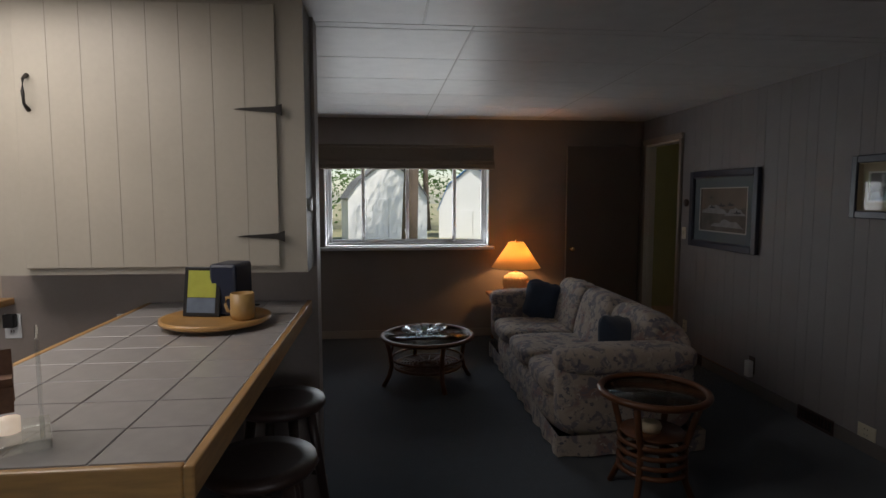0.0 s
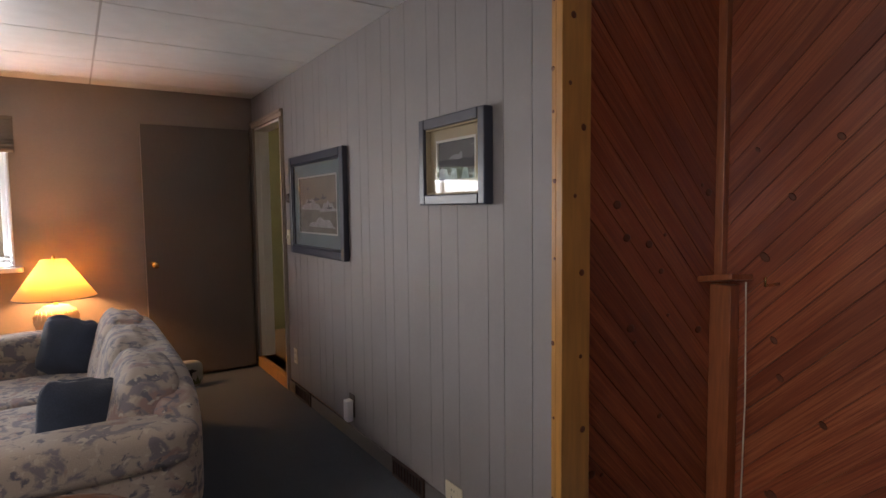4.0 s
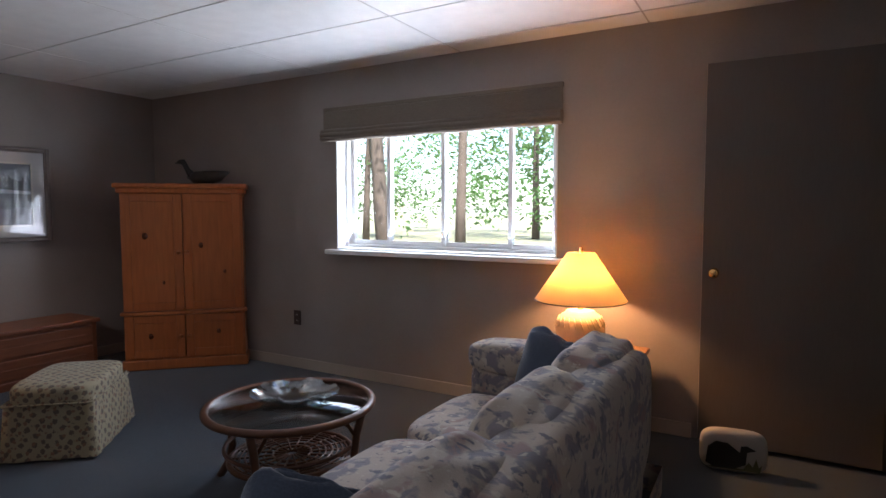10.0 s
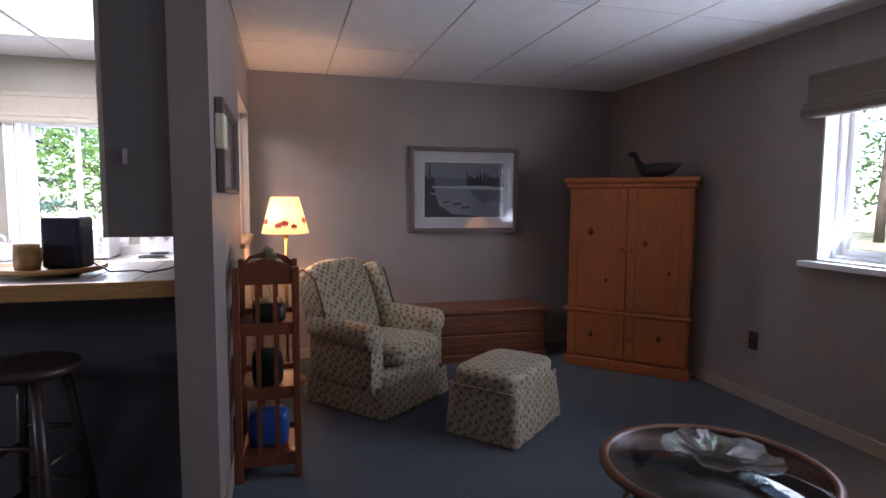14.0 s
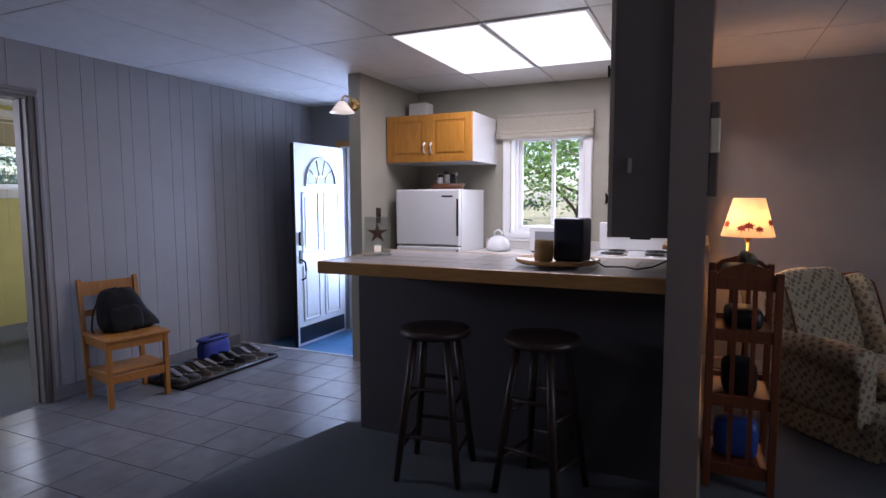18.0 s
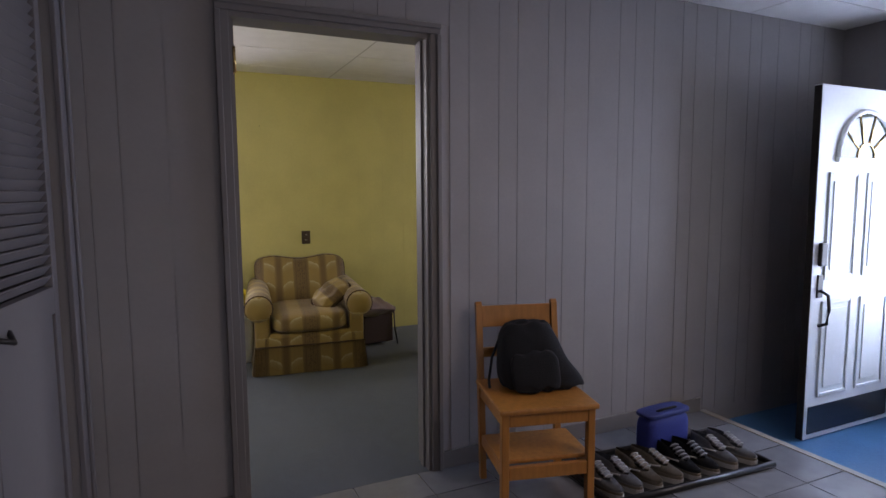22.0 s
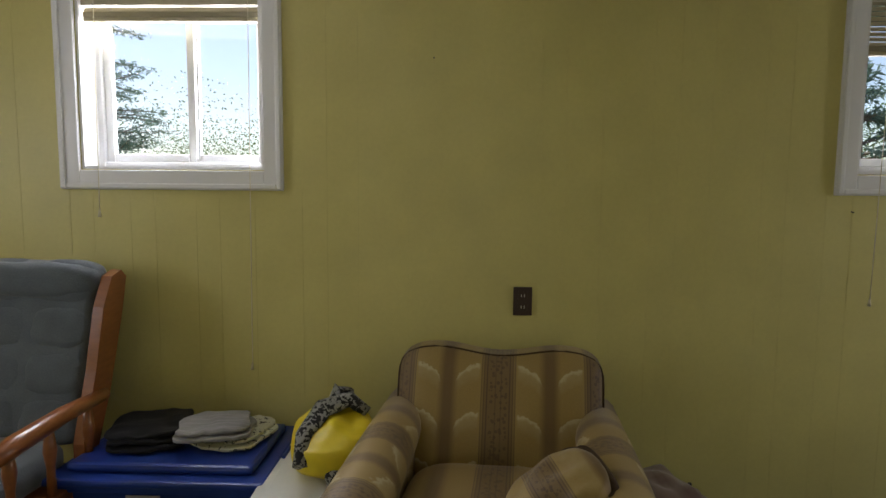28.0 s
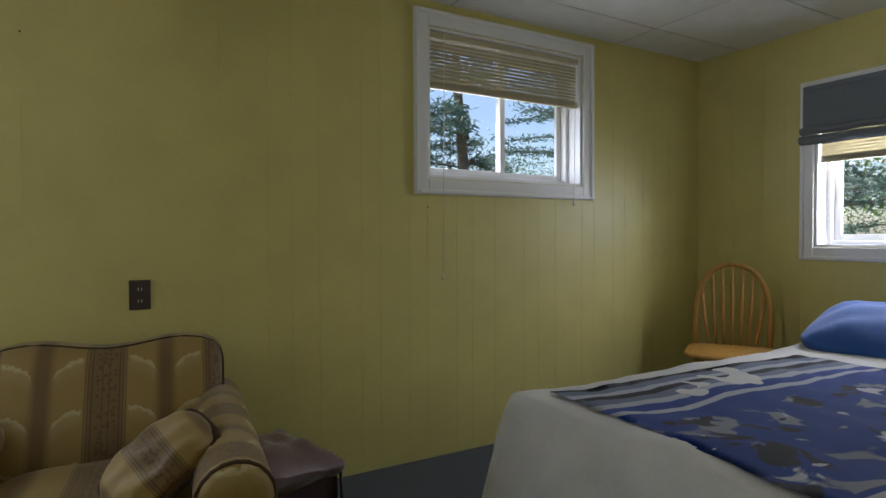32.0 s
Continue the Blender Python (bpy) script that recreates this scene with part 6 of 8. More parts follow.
def bar_stool(m):
    s = thing("bar_stool", "dark wooden bar stool with a round seat", "stool", m, "bar stools")
    part("seat", lathe([(0, 0.70), (0.165, 0.70), (0.175, 0.715), (0.170, 0.735), (0.12, 0.732), (0, 0.725)], 30), STOOL, s)
    for k in range(4):
        a = math.pi / 4 + k * math.pi / 2
        c, n = math.cos(a), math.sin(a)
        part("leg", bar([(0.115 * c, 0.115 * n, 0.705), (0.16 * c, 0.16 * n, 0.40), (0.22 * c, 0.22 * n, 0.0)], [0.019, 0.020, 0.016], 10), STOOL, s)
    for k in range(4):
        a, b = math.pi / 4 + k * math.pi / 2, math.pi / 4 + (k + 1) * math.pi / 2
        for z in ((0.22, 0.45) if k % 2 else (0.16, 0.38)):
            r = 0.22 - (0.10 * z / 0.70)
            part("rung", bar([(r * math.cos(a), r * math.sin(a), z), (r * math.cos(b), r * math.sin(b), z)], 0.0105, 8), STOOL, s)
    return s


st1 = bar_stool(pose(-1.03, 2.80, 0, 0, 0, 8))
copy_thing(st1, pose(-1.06, 3.33, 0, 0, 0, -14))

TZ = 1.0385
ls = thing("turntable_tray", "round varnished wooden turntable tray on the bar", "tray", pose(-1.30, 3.34, TZ))
part("tray_foot", lathe([(0, 0), (0.10, 0), (0.10, 0.012), (0, 0.012)], 24), OAK, ls)
part("tray_plate", lathe([(0, 0.013), (0.19, 0.013), (0.205, 0.020), (0.205, 0.036), (0.195, 0.036), (0.188, 0.030), (0, 0.030)], 40), OAK, ls)
bxk = part("speaker", box(-0.075, 0.075, -0.055, 0.055, 0.0, 0.205, bevel=0.012), material("blue_black_plastic", (0.012, 0.018, 0.04), 0.35, grain=0.1))
bxk.matrix_basis = pose(-1.26, 3.42, TZ + 0.0305, 0, 0, 78)
tagged(bxk, "small blue-black box standing on the turntable tray", "speaker")
tb = thing("photo_frame", "dark photo frame with a yellow-green picture on the tray", "picture", pose(-1.36, 3.35, TZ + 0.0305, -10, 0, -12))
part("frame", box(-0.075, 0.075, -0.007, 0.007, 0.0, 0.195, bevel=0.003), BLACK, tb)
part("picture_sheet", box(-0.058, 0.058, -0.0085, -0.0071, 0.075, 0.180), material("yellow_green_print", (0.42, 0.44, 0.08), 0.25, grain=0.2, scale=20), tb)
part("picture_sheet", box(-0.058, 0.058, -0.0085, -0.0071, 0.015, 0.073), material("slate_print", (0.16, 0.20, 0.26), 0.25, grain=0.3, scale=20), tb)
mg = thing("mug", "tan stoneware mug on the turntable tray", "mug", pose(-1.19, 3.30, TZ + 0.0305, 0, 0, 160))
MUG = material("tan_stoneware", (0.40, 0.24, 0.085), 0.4, grain=0.2, scale=40)
part("mug_body", lathe([(0, 0), (0.042, 0), (0.046, 0.02), (0.044, 0.10), (0.040, 0.10), (0.041, 0.02), (0, 0.012)], 26), MUG, mg)
part("handle", bar([(0.043, 0, 0.082), (0.070, 0, 0.078), (0.076, 0, 0.05), (0.066, 0, 0.026), (0.044, 0, 0.024)], 0.006, 8), MUG, mg)
cord_ob = part("power_cord", bar([(-1.26, 3.50, TZ + 0.05), (-1.22, 3.58, TZ + 0.012), (-1.30, 3.66, TZ + 0.006), (-1.22, 3.72, TZ + 0.006), (-1.34, 3.78, TZ + 0.006), (-1.44, 3.84, TZ + 0.03)], 0.004, 8), BLACK)
tagged(cord_ob, "black power cord looping over the bar top", "cord")
CAND = glass_material("clear_glass", (0.96, 0.98, 0.98), 0.03, 0.14)
sf = thing("starfish_ornament", "clear glass candle holder with a brown starfish", "ornament", pose(-1.40, 2.255, TZ + 0.023, 0, 0, 30))
for s in (-1, 1):
    part("glass_plate", box(s * 0.055 - 0.004, s * 0.055 + 0.004, -0.075, 0.075, 0.0, 0.20, bevel=0.002), CAND, sf)
part("glass_base", box(-0.07, 0.07, -0.08, 0.08, -0.022, -0.001, bevel=0.004), CAND, sf)
star = [((0.066 if k % 2 == 0 else 0.022) * math.sin(math.pi * k / 5), 0.105 + (0.066 if k % 2 == 0 else 0.022) * math.cos(math.pi * k / 5)) for k in range(10)]
part("starfish", prism(bmesh.new(), star, -0.012, 0.012, "x"), material("brown_starfish", (0.22, 0.10, 0.05), 0.8, grain=0.4, scale=60), sf, "rough brown starfish")
part("candle", lathe([(0, 0), (0.02, 0), (0.02, 0.03), (0, 0.03)], 16), material("wax", (0.75, 0.70, 0.62), 0.5, glow=((1, 0.8, 0.6), 0.3)), sf)

# hanging cabinet over the bar's far end
hc = thing("wall_cabinet", "cream board-fronted hanging cabinet with iron strap hinges", "cabinet", pose(0, 0, 0))
CAB_CREAM = material("cream_cabinet_paint", (0.42, 0.38, 0.31), 0.45, grain=0.05, scale=40, mottled=0.05)
# body in the dark trim grey: its colour carries the backlit side's shade
CAB_SHADED_SIDE = TRIM_GREY
CAB_GROOVE = material("cabinet_groove_paint", (0.27, 0.245, 0.20), 0.6, grain=0.05, scale=40)
part("body", box(-2.28, -0.985, 3.64, YD0 - 0.001, 1.205, H - 0.002), CAB_SHADED_SIDE, hc)
part("face_frame", box(-2.28, -0.985, 3.622, 3.639, 1.205, H - 0.002), CAB_CREAM, hc)
cd = part("cabinet_door", box(-2.14, -1.10, 3.604, 3.6215, 1.235, H - 0.03, bevel=0.003), CAB_CREAM, hc)
for k in range(1, 8):
    part("board_groove", box(-2.14 + k * 0.13, -2.1382 + k * 0.13, 3.6028, 3.6042, 1.24, H - 0.035), CAB_GROOVE, cd)
for z in (1.365, 1.905):
    part("strap_hinge", prism(bmesh.new(), [(-1.075, z - 0.025), (-1.105, z - 0.012), (-1.245, z - 0.003), (-1.275, z), (-1.245, z + 0.005), (-1.105, z + 0.014), (-1.075, z + 0.025)], 3.597, 3.6035, "y"), STEEL, cd, "black iron strap hinge")
part("door_pull", bar([(-2.09, 3.604, 2.03), (-2.09, 3.575, 2.01), (-2.09, 3.570, 1.96), (-2.09, 3.575, 1.91), (-2.09, 3.604, 1.89)], [0.010, 0.006, 0.007, 0.006, 0.010], 8), STEEL, cd, "black iron pull")
part("side_latch", box(-0.985, -0.970, 3.70, 3.715, 1.47, 1.53, bevel=0.003), CHROME, hc)

# ---- kitchen along the west wall
APPL = material("white_enamel", (0.74, 0.75, 0.76), 0.22, grain=0.02, scale=30)
LAMINATE = material("pale_laminate", (0.62, 0.60, 0.57), 0.3, grain=0.12, scale=90)
fr = thing("refrigerator", "small white two-door refrigerator", "refrigerator", pose(-3.50, 1.54, 0))
part("body", box(0, 0.53, 0, 0.60, 0.03, 1.44, bevel=0.008), APPL, fr)
fd = part("freezer_door", box(0.535, 0.59, 0.002, 0.598, 0.965, 1.44, bevel=0.012), APPL, fr)
ld = part("fridge_door", box(0.535, 0.59, 0.002, 0.598, 0.05, 0.955, bevel=0.012), APPL, fr)
part("handle_recess", box(0.588, 0.5925, 0.575, 0.592, 1.05, 1.36), STEEL, fd)
part("handle_recess", box(0.588, 0.5925, 0.575, 0.592, 0.62, 0.93), STEEL, ld)
part("badge", box(0.5905, 0.5925, 0.44, 0.54, 1.375, 1.388), STEEL, fd)
part("foot_grille", box(0.45, 0.52, 0.01, 0.59, 0.0, 0.03), BLACK, fr)
bkt = thing("basket", "low brown wicker basket of small jars on the refrigerator", "basket", pose(-3.16, 1.92, 1.441))
part("basket_side", moved(lathe([(0, 0), (0.12, 0), (0.14, 0.05), (0.13, 0.05), (0.11, 0.01), (0, 0.01)], 24), Matrix.Diagonal((0.8, 1.2, 1, 1))), RATTAN, bkt)
for k, (dx, dy, hh, mt) in enumerate(((-0.03, -0.09, 0.13, CHROME), (0.0, 0.0, 0.15, VINYL), (0.03, 0.07, 0.12, STEEL), (-0.04, 0.06, 0.14, CHROME), (0.03, -0.05, 0.12, VINYL))):
    j = part("jar", lathe([(0, 0), (0.024, 0), (0.024, hh * 0.75), (0.018, hh * 0.8), (0, hh * 0.8)], 16), CAND if mt is CHROME else mt)
    j.matrix_basis = pose(-3.16 + dx, 1.92 + dy, 1.452)
    tagged(j, "small spice jar standing in the wicker basket", "jar", "spice jars")
    part("lid", lathe([(0, hh * 0.8), (0.022, hh * 0.8), (0.022, hh), (0, hh)], 16), mt if mt is not VINYL else STEEL, j)
kc = thing("wall_cabinet", "white cabinet with two raised-panel oak doors over the refrigerator", "cabinet", pose(XW + 0.001, 1.45, 1.67))
part("body", box(0, 0.60, 0, 0.80, 0.0, 0.40), APPL, kc)
OAK_GOLD = material("golden_oak_door", (0.52, 0.225, 0.030), 0.35, grain=0.3, scale=10, stretch=(6, 6, 0.8), mottled=0.08, coat=0.2)
for k in range(2):
    u = 0.002 + k * 0.399
    dr = part("cabinet_door", box(0.601, 0.618, u, u + 0.396, 0.002, 0.398, bevel=0.003), OAK_GOLD, kc)
    part("door_frame", ring(bmesh.new(), "x", 0.618, 0.006, u, u + 0.396, 0.002, 0.398, 0.055, 0.003), OAK_GOLD, dr)
    part("raised_panel", box(0.618, 0.6245, u + 0.075, u + 0.321, 0.078, 0.322, bevel=0.006), OAK_GOLD, dr)
    v = u + (0.365 if k == 0 else 0.031)
    part("handle", bar([(0.624, v, 0.07), (0.645, v, 0.085), (0.645, v, 0.145), (0.624, v, 0.16)], 0.009, 8), VINYL, dr, "white door handle")
wb = part("storage_tin", box(-0.07, 0.07, -0.09, 0.09, 0, 0.15, bevel=0.006), LAMINATE)
wb.matrix_basis = pose(-3.30, 1.60, 2.071)
tagged(wb, "pale square tin on top of the cabinet", "tin")
wc = thing("base_cabinet", "white kitchen base cabinets below the window", "cabinet", pose(XW + 0.001, 2.16, 0))
part("body", box(0, 0.58, 0, 1.02, 0.09, 0.868), APPL, wc)
part("toe_kick", box(0, 0.52, 0, 1.02, 0, 0.089), BLACK, wc)
for k in range(2):
    dr = part("cabinet_door", box(0.581, 0.599, 0.006 + k * 0.508, 0.502 + k * 0.508, 0.10, 0.86, bevel=0.003), OAK_GOLD, wc)
    part("raised_panel", box(0.599, 0.605, 0.07 + k * 0.508, 0.44 + k * 0.508, 0.17, 0.79, bevel=0.005), OAK_GOLD, dr)
wt = thing("worktop", "pale laminate kitchen worktop", "counter", pose(XW + 0.001, 2.15, 0.8685))
part("top", box(0, 0.62, 0, 1.03, 0, 0.038, bevel=0.006), LAMINATE, wt)
part("upstand", box(0, 0.018, 0, 1.03, 0.0385, 0.12), LAMINATE, wt)
rg = thing("kitchen_range", "white electric range with coil burners", "range", pose(XW + 0.001, 3.19, 0))
part("body", box(0, 0.62, 0, 0.655, 0.02, 0.905, bevel=0.006), APPL, rg)
part("oven_door", box(0.621, 0.645, 0.03, 0.625, 0.14, 0.80, bevel=0.006), APPL, rg)
part("cooktop", box(0, 0.635, 0, 0.655, 0.906, 0.925, bevel=0.006), APPL, rg)
part("backguard", box(0, 0.07, 0, 0.655, 0.926, 1.16, bevel=0.010), APPL, rg)
for k, y in enumerate((0.08, 0.18, 0.48, 0.58)):
    part("knob", moved(lathe([(0, 0), (0.022, 0), (0.020, 0.018), (0, 0.02)], 16), Matrix.Translation((0.0705, y, 1.06)) @ Matrix.Rotation(radians(90), 4, "Y")), VINYL, rg)
part("clock_panel", box(0.0705, 0.0725, 0.25, 0.41, 1.02, 1.10), BLACK, rg)
for x, y, r in ((0.20, 0.17, 0.075), (0.20, 0.48, 0.095), (0.47, 0.17, 0.095), (0.47, 0.48, 0.075)):
    pn = part("drip_pan", lathe([(0, 0.926), (r + 0.012, 0.926), (r + 0.012, 0.930), (0, 0.928)], 26, centre=(x, y, 0)), CHROME, rg)
    sp = [(x + (0.015 + (r - 0.015) * k / 54) * math.cos(k * 0.35), y + (0.015 + (r - 0.015) * k / 54) * math.sin(k * 0.35), 0.937) for k in range(55)]
    part("burner_coil", bar(sp, 0.005, 6), BLACK, pn)
part("side_filler", box(0, 0.60, 0.657, 0.668, 0, 0.92), APPL, rg)
kt = thing("cake_dome", "white ceramic covered dish with a loop handle", "dish", pose(-3.27, 2.36, 0.907))
part("plate", lathe([(0, 0), (0.09, 0), (0.11, 0.012), (0, 0.014)], 28), APPL, kt)
part("dome", lathe([(0.10, 0.0145), (0.103, 0.03), (0.095, 0.075), (0.065, 0.115), (0.03, 0.13), (0, 0.132)], 28), APPL, kt)
part("handle", bar([(0, -0.035, 0.125), (0, -0.028, 0.165), (0, 0.0, 0.182), (0, 0.028, 0.165), (0, 0.035, 0.125)], 0.010, 8), APPL, kt)
to = thing("toaster_oven", "white countertop oven with a grey window", "oven", pose(-3.33, 2.86, 0.907))
part("body", box(-0.14, 0.14, -0.20, 0.20, 0.01, 0.22, bevel=0.012), APPL, to)
part("window", box(0.1405, 0.1435, -0.15, 0.08, 0.05, 0.18), material("grey_window", (0.25, 0.26, 0.28), 0.2, grain=0.05), to)
for z in (0.07, 0.115, 0.16):
    part("knob", moved(lathe([(0, 0), (0.014, 0), (0.013, 0.014), (0, 0.015)], 14), Matrix.Translation((0.1405, 0.14, z)) @ Matrix.Rotation(radians(90), 4, "Y")), VINYL, to)
part("foot", box(-0.12, 0.12, -0.18, 0.18, 0.0, 0.0095), BLACK, to)
# fluorescent ceiling lights over the kitchen
DIFF = material("light_diffuser", (0.85, 0.86, 0.86), 0.4, glow=((1.0, 0.98, 0.94), 0.48), grain=0.05, scale=120)
for y in (2.19, 2.80):
    cl = thing("ceiling_light", "lit fluorescent ceiling panel with a ribbed diffuser", "light", pose(-2.28, y + 0.30, H - 0.014), group="ceiling panels")
    part("frame", box(-0.605, 0.605, -0.30, 0.30, 0.004, 0.0135), WHITE, cl)
    part("diffuser", box(-0.585, 0.585, -0.28, 0.28, 0.0, 0.0038), DIFF, cl, "glowing diffuser")
    lamp("ceiling_panel_lamp", "AREA", 7.0, (1.0, 0.97, 0.92), look((-2.28, y + 0.30, H - 0.02), (-2.28, y + 0.301, 0)), 1.1, 0.5)
# brass sconce on the end of the short wall
sc = thing("wall_sconce", "brass wall sconce with a white glass bell shade", "lamp", pose(-2.52, 1.385, 2.12))
part("wall_plate", moved(lathe([(0, 0), (0.055, 0), (0.052, 0.012), (0.02, 0.02), (0, 0.022)], 22), Matrix.Rotation(radians(90), 4, "Y")), BRASS, sc)
part("arm", bar([(0.02, 0, 0), (0.07, 0, 0.05), (0.13, 0, 0.055), (0.17, 0, 0.03), (0.175, 0, 0.0)], 0.008, 10), BRASS, sc)
part("shade", lathe([(0.028, 0.0), (0.045, -0.02), (0.075, -0.06), (0.100, -0.085), (0.096, -0.085), (0.07, -0.055), (0.04, -0.015), (0.024, 0.0)], 26, centre=(0.175, 0, 0)), material("opal_glass", (0.80, 0.76, 0.68), 0.3, glow=((1, 0.85, 0.65), 0.25)), sc, "white glass bell shade")

# ---- by the front door: step chair with backpack, boot tray with shoes, cooler bag
CH_OAK = material("honey_oak", (0.46, 0.19, 0.036), 0.4, grain=0.3, scale=10, stretch=(5, 5, 1), mottled=0.08)
sch = thing("step_chair", "honey-coloured wooden folding step chair", "chair", pose(-1.195, 0.225, 0, 0, 0, -14))
for x in (-0.185, 0.185):
    part("front_leg", box(x - 0.016, x + 0.016, 0.310, 0.345, 0.0, 0.44, bevel=0.004), CH_OAK, sch)
    part("back_post", prism(bmesh.new(), [(-0.03, 0.0), (0.0, 0.0), (-0.035, 0.40), (-0.093, 0.802), (-0.105, 0.817), (-0.123, 0.807), (-0.072, 0.40)], x - 0.014, x + 0.014, "x"), CH_OAK, sch)
    part("side_rail", box(x - 0.012, x + 0.012, -0.02, 0.309, 0.385, 0.438, bevel=0.003), CH_OAK, sch)
    part("lower_rail", box(x - 0.012, x + 0.012, 0.0, 0.309, 0.165, 0.215, bevel=0.003), CH_OAK, sch)
part("seat", box(-0.212, 0.212, -0.05, 0.36, 0.4402, 0.462, bevel=0.006), CH_OAK, sch)
part("front_apron", box(-0.168, 0.168, 0.318, 0.341, 0.385, 0.4395, bevel=0.003), CH_OAK, sch)
part("step_apron", box(-0.168, 0.168, 0.318, 0.341, 0.160, 0.2145, bevel=0.003), CH_OAK, sch)
part("step_board", box(-0.198, 0.198, 0.04, 0.309, 0.2152, 0.233, bevel=0.005), CH_OAK, sch)
part("top_rail", moved(box(-0.1705, 0.1705, -0.010, 0.010, -0.05, 0.05, bevel=0.004), Matrix.Translation((0, -0.108, 0.745)) @ Matrix.Rotation(radians(8), 4, "X")), CH_OAK, sch)
part("mid_rail", moved(box(-0.1705, 0.1705, -0.010, 0.010, -0.022, 0.022, bevel=0.004), Matrix.Translation((0, -0.082, 0.58)) @ Matrix.Rotation(radians(8), 4, "X")), CH_OAK, sch)
def slumped_pack():
    """A half-empty pack sagging forward and to one side over the seat."""
    bm = pillow(0.31, 0.22, 0.36, 0.34, 16, 0.16, 3)
    for v in bm.verts:
        h = (v.co.z + 0.18) / 0.36
        v.co.x = v.co.x * (1.12 - 0.24 * h) - 0.15 * max(0.0, 1 - h) ** 2.4 * (v.co.x < 0)
        v.co.y = v.co.y * (1.25 - 0.55 * h) + 0.05 - 0.10 * h + 0.012 * noise.noise(v.co * 9)
        v.co.z = 0.002 + 0.335 * h + 0.012 * noise.noise(v.co * 7 + Vector((3, 1, 2))) * (h > 0.05)
    return bm


bp = thing("backpack", "black cloth backpack leaning on the step chair", "backpack", pose(-1.185, 0.275, 0.463, 0, 0, -14) @ Matrix.Diagonal((0.87, 0.80, 0.85, 1)))
part("pack_body", moved(slumped_pack(), Matrix.Translation((0, 0.02, 0.0))), BLACK_CLOTH, bp)
part("front_pocket", moved(pillow(0.25, 0.06, 0.19, 0.0, 12, 0.3, 6), Matrix.Translation((0.0, 0.140, 0.105)) @ Matrix.Rotation(radians(24), 4, "X")), BLACK_CLOTH, bp)
part("grab_loop", bar([(-0.03, -0.03, 0.305), (-0.02, -0.03, 0.325), (0.02, -0.03, 0.325), (0.03, -0.03, 0.305)], 0.006, 8), BLACK_CLOTH, bp)
part("strap", bar([(0.13, -0.05, 0.26), (0.175, -0.05, 0.14), (0.205, 0.00, 0.03), (0.215, 0.06, 0.010)], 0.007, 8), BLACK_CLOTH, bp)
TRAY = pose(-1.86, 0.46, 0, 0, 0, -3)
bt = thing("boot_tray", "black plastic boot tray against the wall", "tray", TRAY)
part("tray_floor", box(-0.47, 0.47, -0.20, 0.20, 0.0, 0.008), BLACK, bt)
part("tray_rim", bar([(-0.47, -0.20, 0.022), (0.47, -0.20, 0.022), (0.47, 0.20, 0.022), (-0.47, 0.20, 0.022)], 0.016, 8, closed=True), BLACK, bt)
SHOE_A = material("grey_mesh_shoe", (0.17, 0.17, 0.175), 0.8, grain=0.4, scale=70, bump=0.3)
SHOE_B = material("tan_grey_shoe", (0.17, 0.14, 0.105), 0.8, grain=0.4, scale=70, bump=0.3)
SOLE = material("pale_sole", (0.36, 0.35, 0.33), 0.6, grain=0.1)
LACE = material("white_lace", (0.27, 0.27, 0.27), 0.8)


def shoe(m, mat, label):
    """A lace-up trainer, toe towards +y: moulded sole, low upper with an open mouth, tongue, laces and side flashes."""
    s = thing("shoe", label, "shoe", m, "shoes in the tray")
    outline = [(0.043 * math.sin(2 * math.pi * k / 24) * (1 + 0.14 * math.cos(2 * math.pi * k / 24 + math.pi)), -0.142 * math.cos(2 * math.pi * k / 24)) for k in range(24)]
    part("sole", prism(bmesh.new(), outline, 0.0, 0.022), SOLE, s)
    part("midsole", prism(bmesh.new(), [(x * 0.97, y * 0.985) for x, y in outline], 0.0222, 0.034), SHOE_B, s)
    up = bmesh.new()
    rows_ = []
    for f, z in ((0.96, 0.034), (1.0, 0.050), (0.93, 0.070), (0.76, 0.090), (0.60, 0.104)):
        row = []
        for x, y in outline:
            t = (y + 0.14) / 0.28
            top = 1.0 if t < 0.30 else max(0.40, 1.0 - 1.05 * (t - 0.30))
            yy = y * f if t > 0.5 else y * (0.99 - 0.03 * (1 - f))
            row.append(up.verts.new((x * (f if f < 0.9 else f), yy - (0.030 if t > 0.5 else 0.0) * (1 - f) * 2, 0.034 + (z - 0.034) * top)))
        rows_.append(row)
    for a, b in zip(rows_, rows_[1:]):
        for k in range(24):
            up.faces.new((a[k], a[(k + 1) % 24], b[(k + 1) % 24], b[k])).smooth = True
    bmesh.ops.solidify(up, geom=up.faces[:], thickness=0.004)
    part("upper", up, mat, s)
    part("lining", moved(pillow(0.050, 0.085, 0.012, 0.5, 8), Matrix.Translation((0, -0.078, 0.062))), BLACK_CLOTH, s)
    part("tongue", moved(pillow(0.044, 0.105, 0.012, 0.4, 8), Matrix.Translation((0, 0.012, 0.092)) @ Matrix.Rotation(radians(-24), 4, "X")), mat, s)
    for k in range(5):
        y, z = -0.026 + 0.019 * k, 0.117 - 0.0085 * k
        part("lace", bar([(-0.028, y, z - 0.010), (0, y + 0.006, z), (0.028, y, z - 0.010)], 0.0035, 6), LACE, s)
    for sx in (-1, 1):
        part("side_flash", bar([(sx * 0.040, -0.06, 0.048), (sx * 0.041, -0.01, 0.056), (sx * 0.036, 0.04, 0.062)], 0.0045, 6), SOLE, s)
    return s


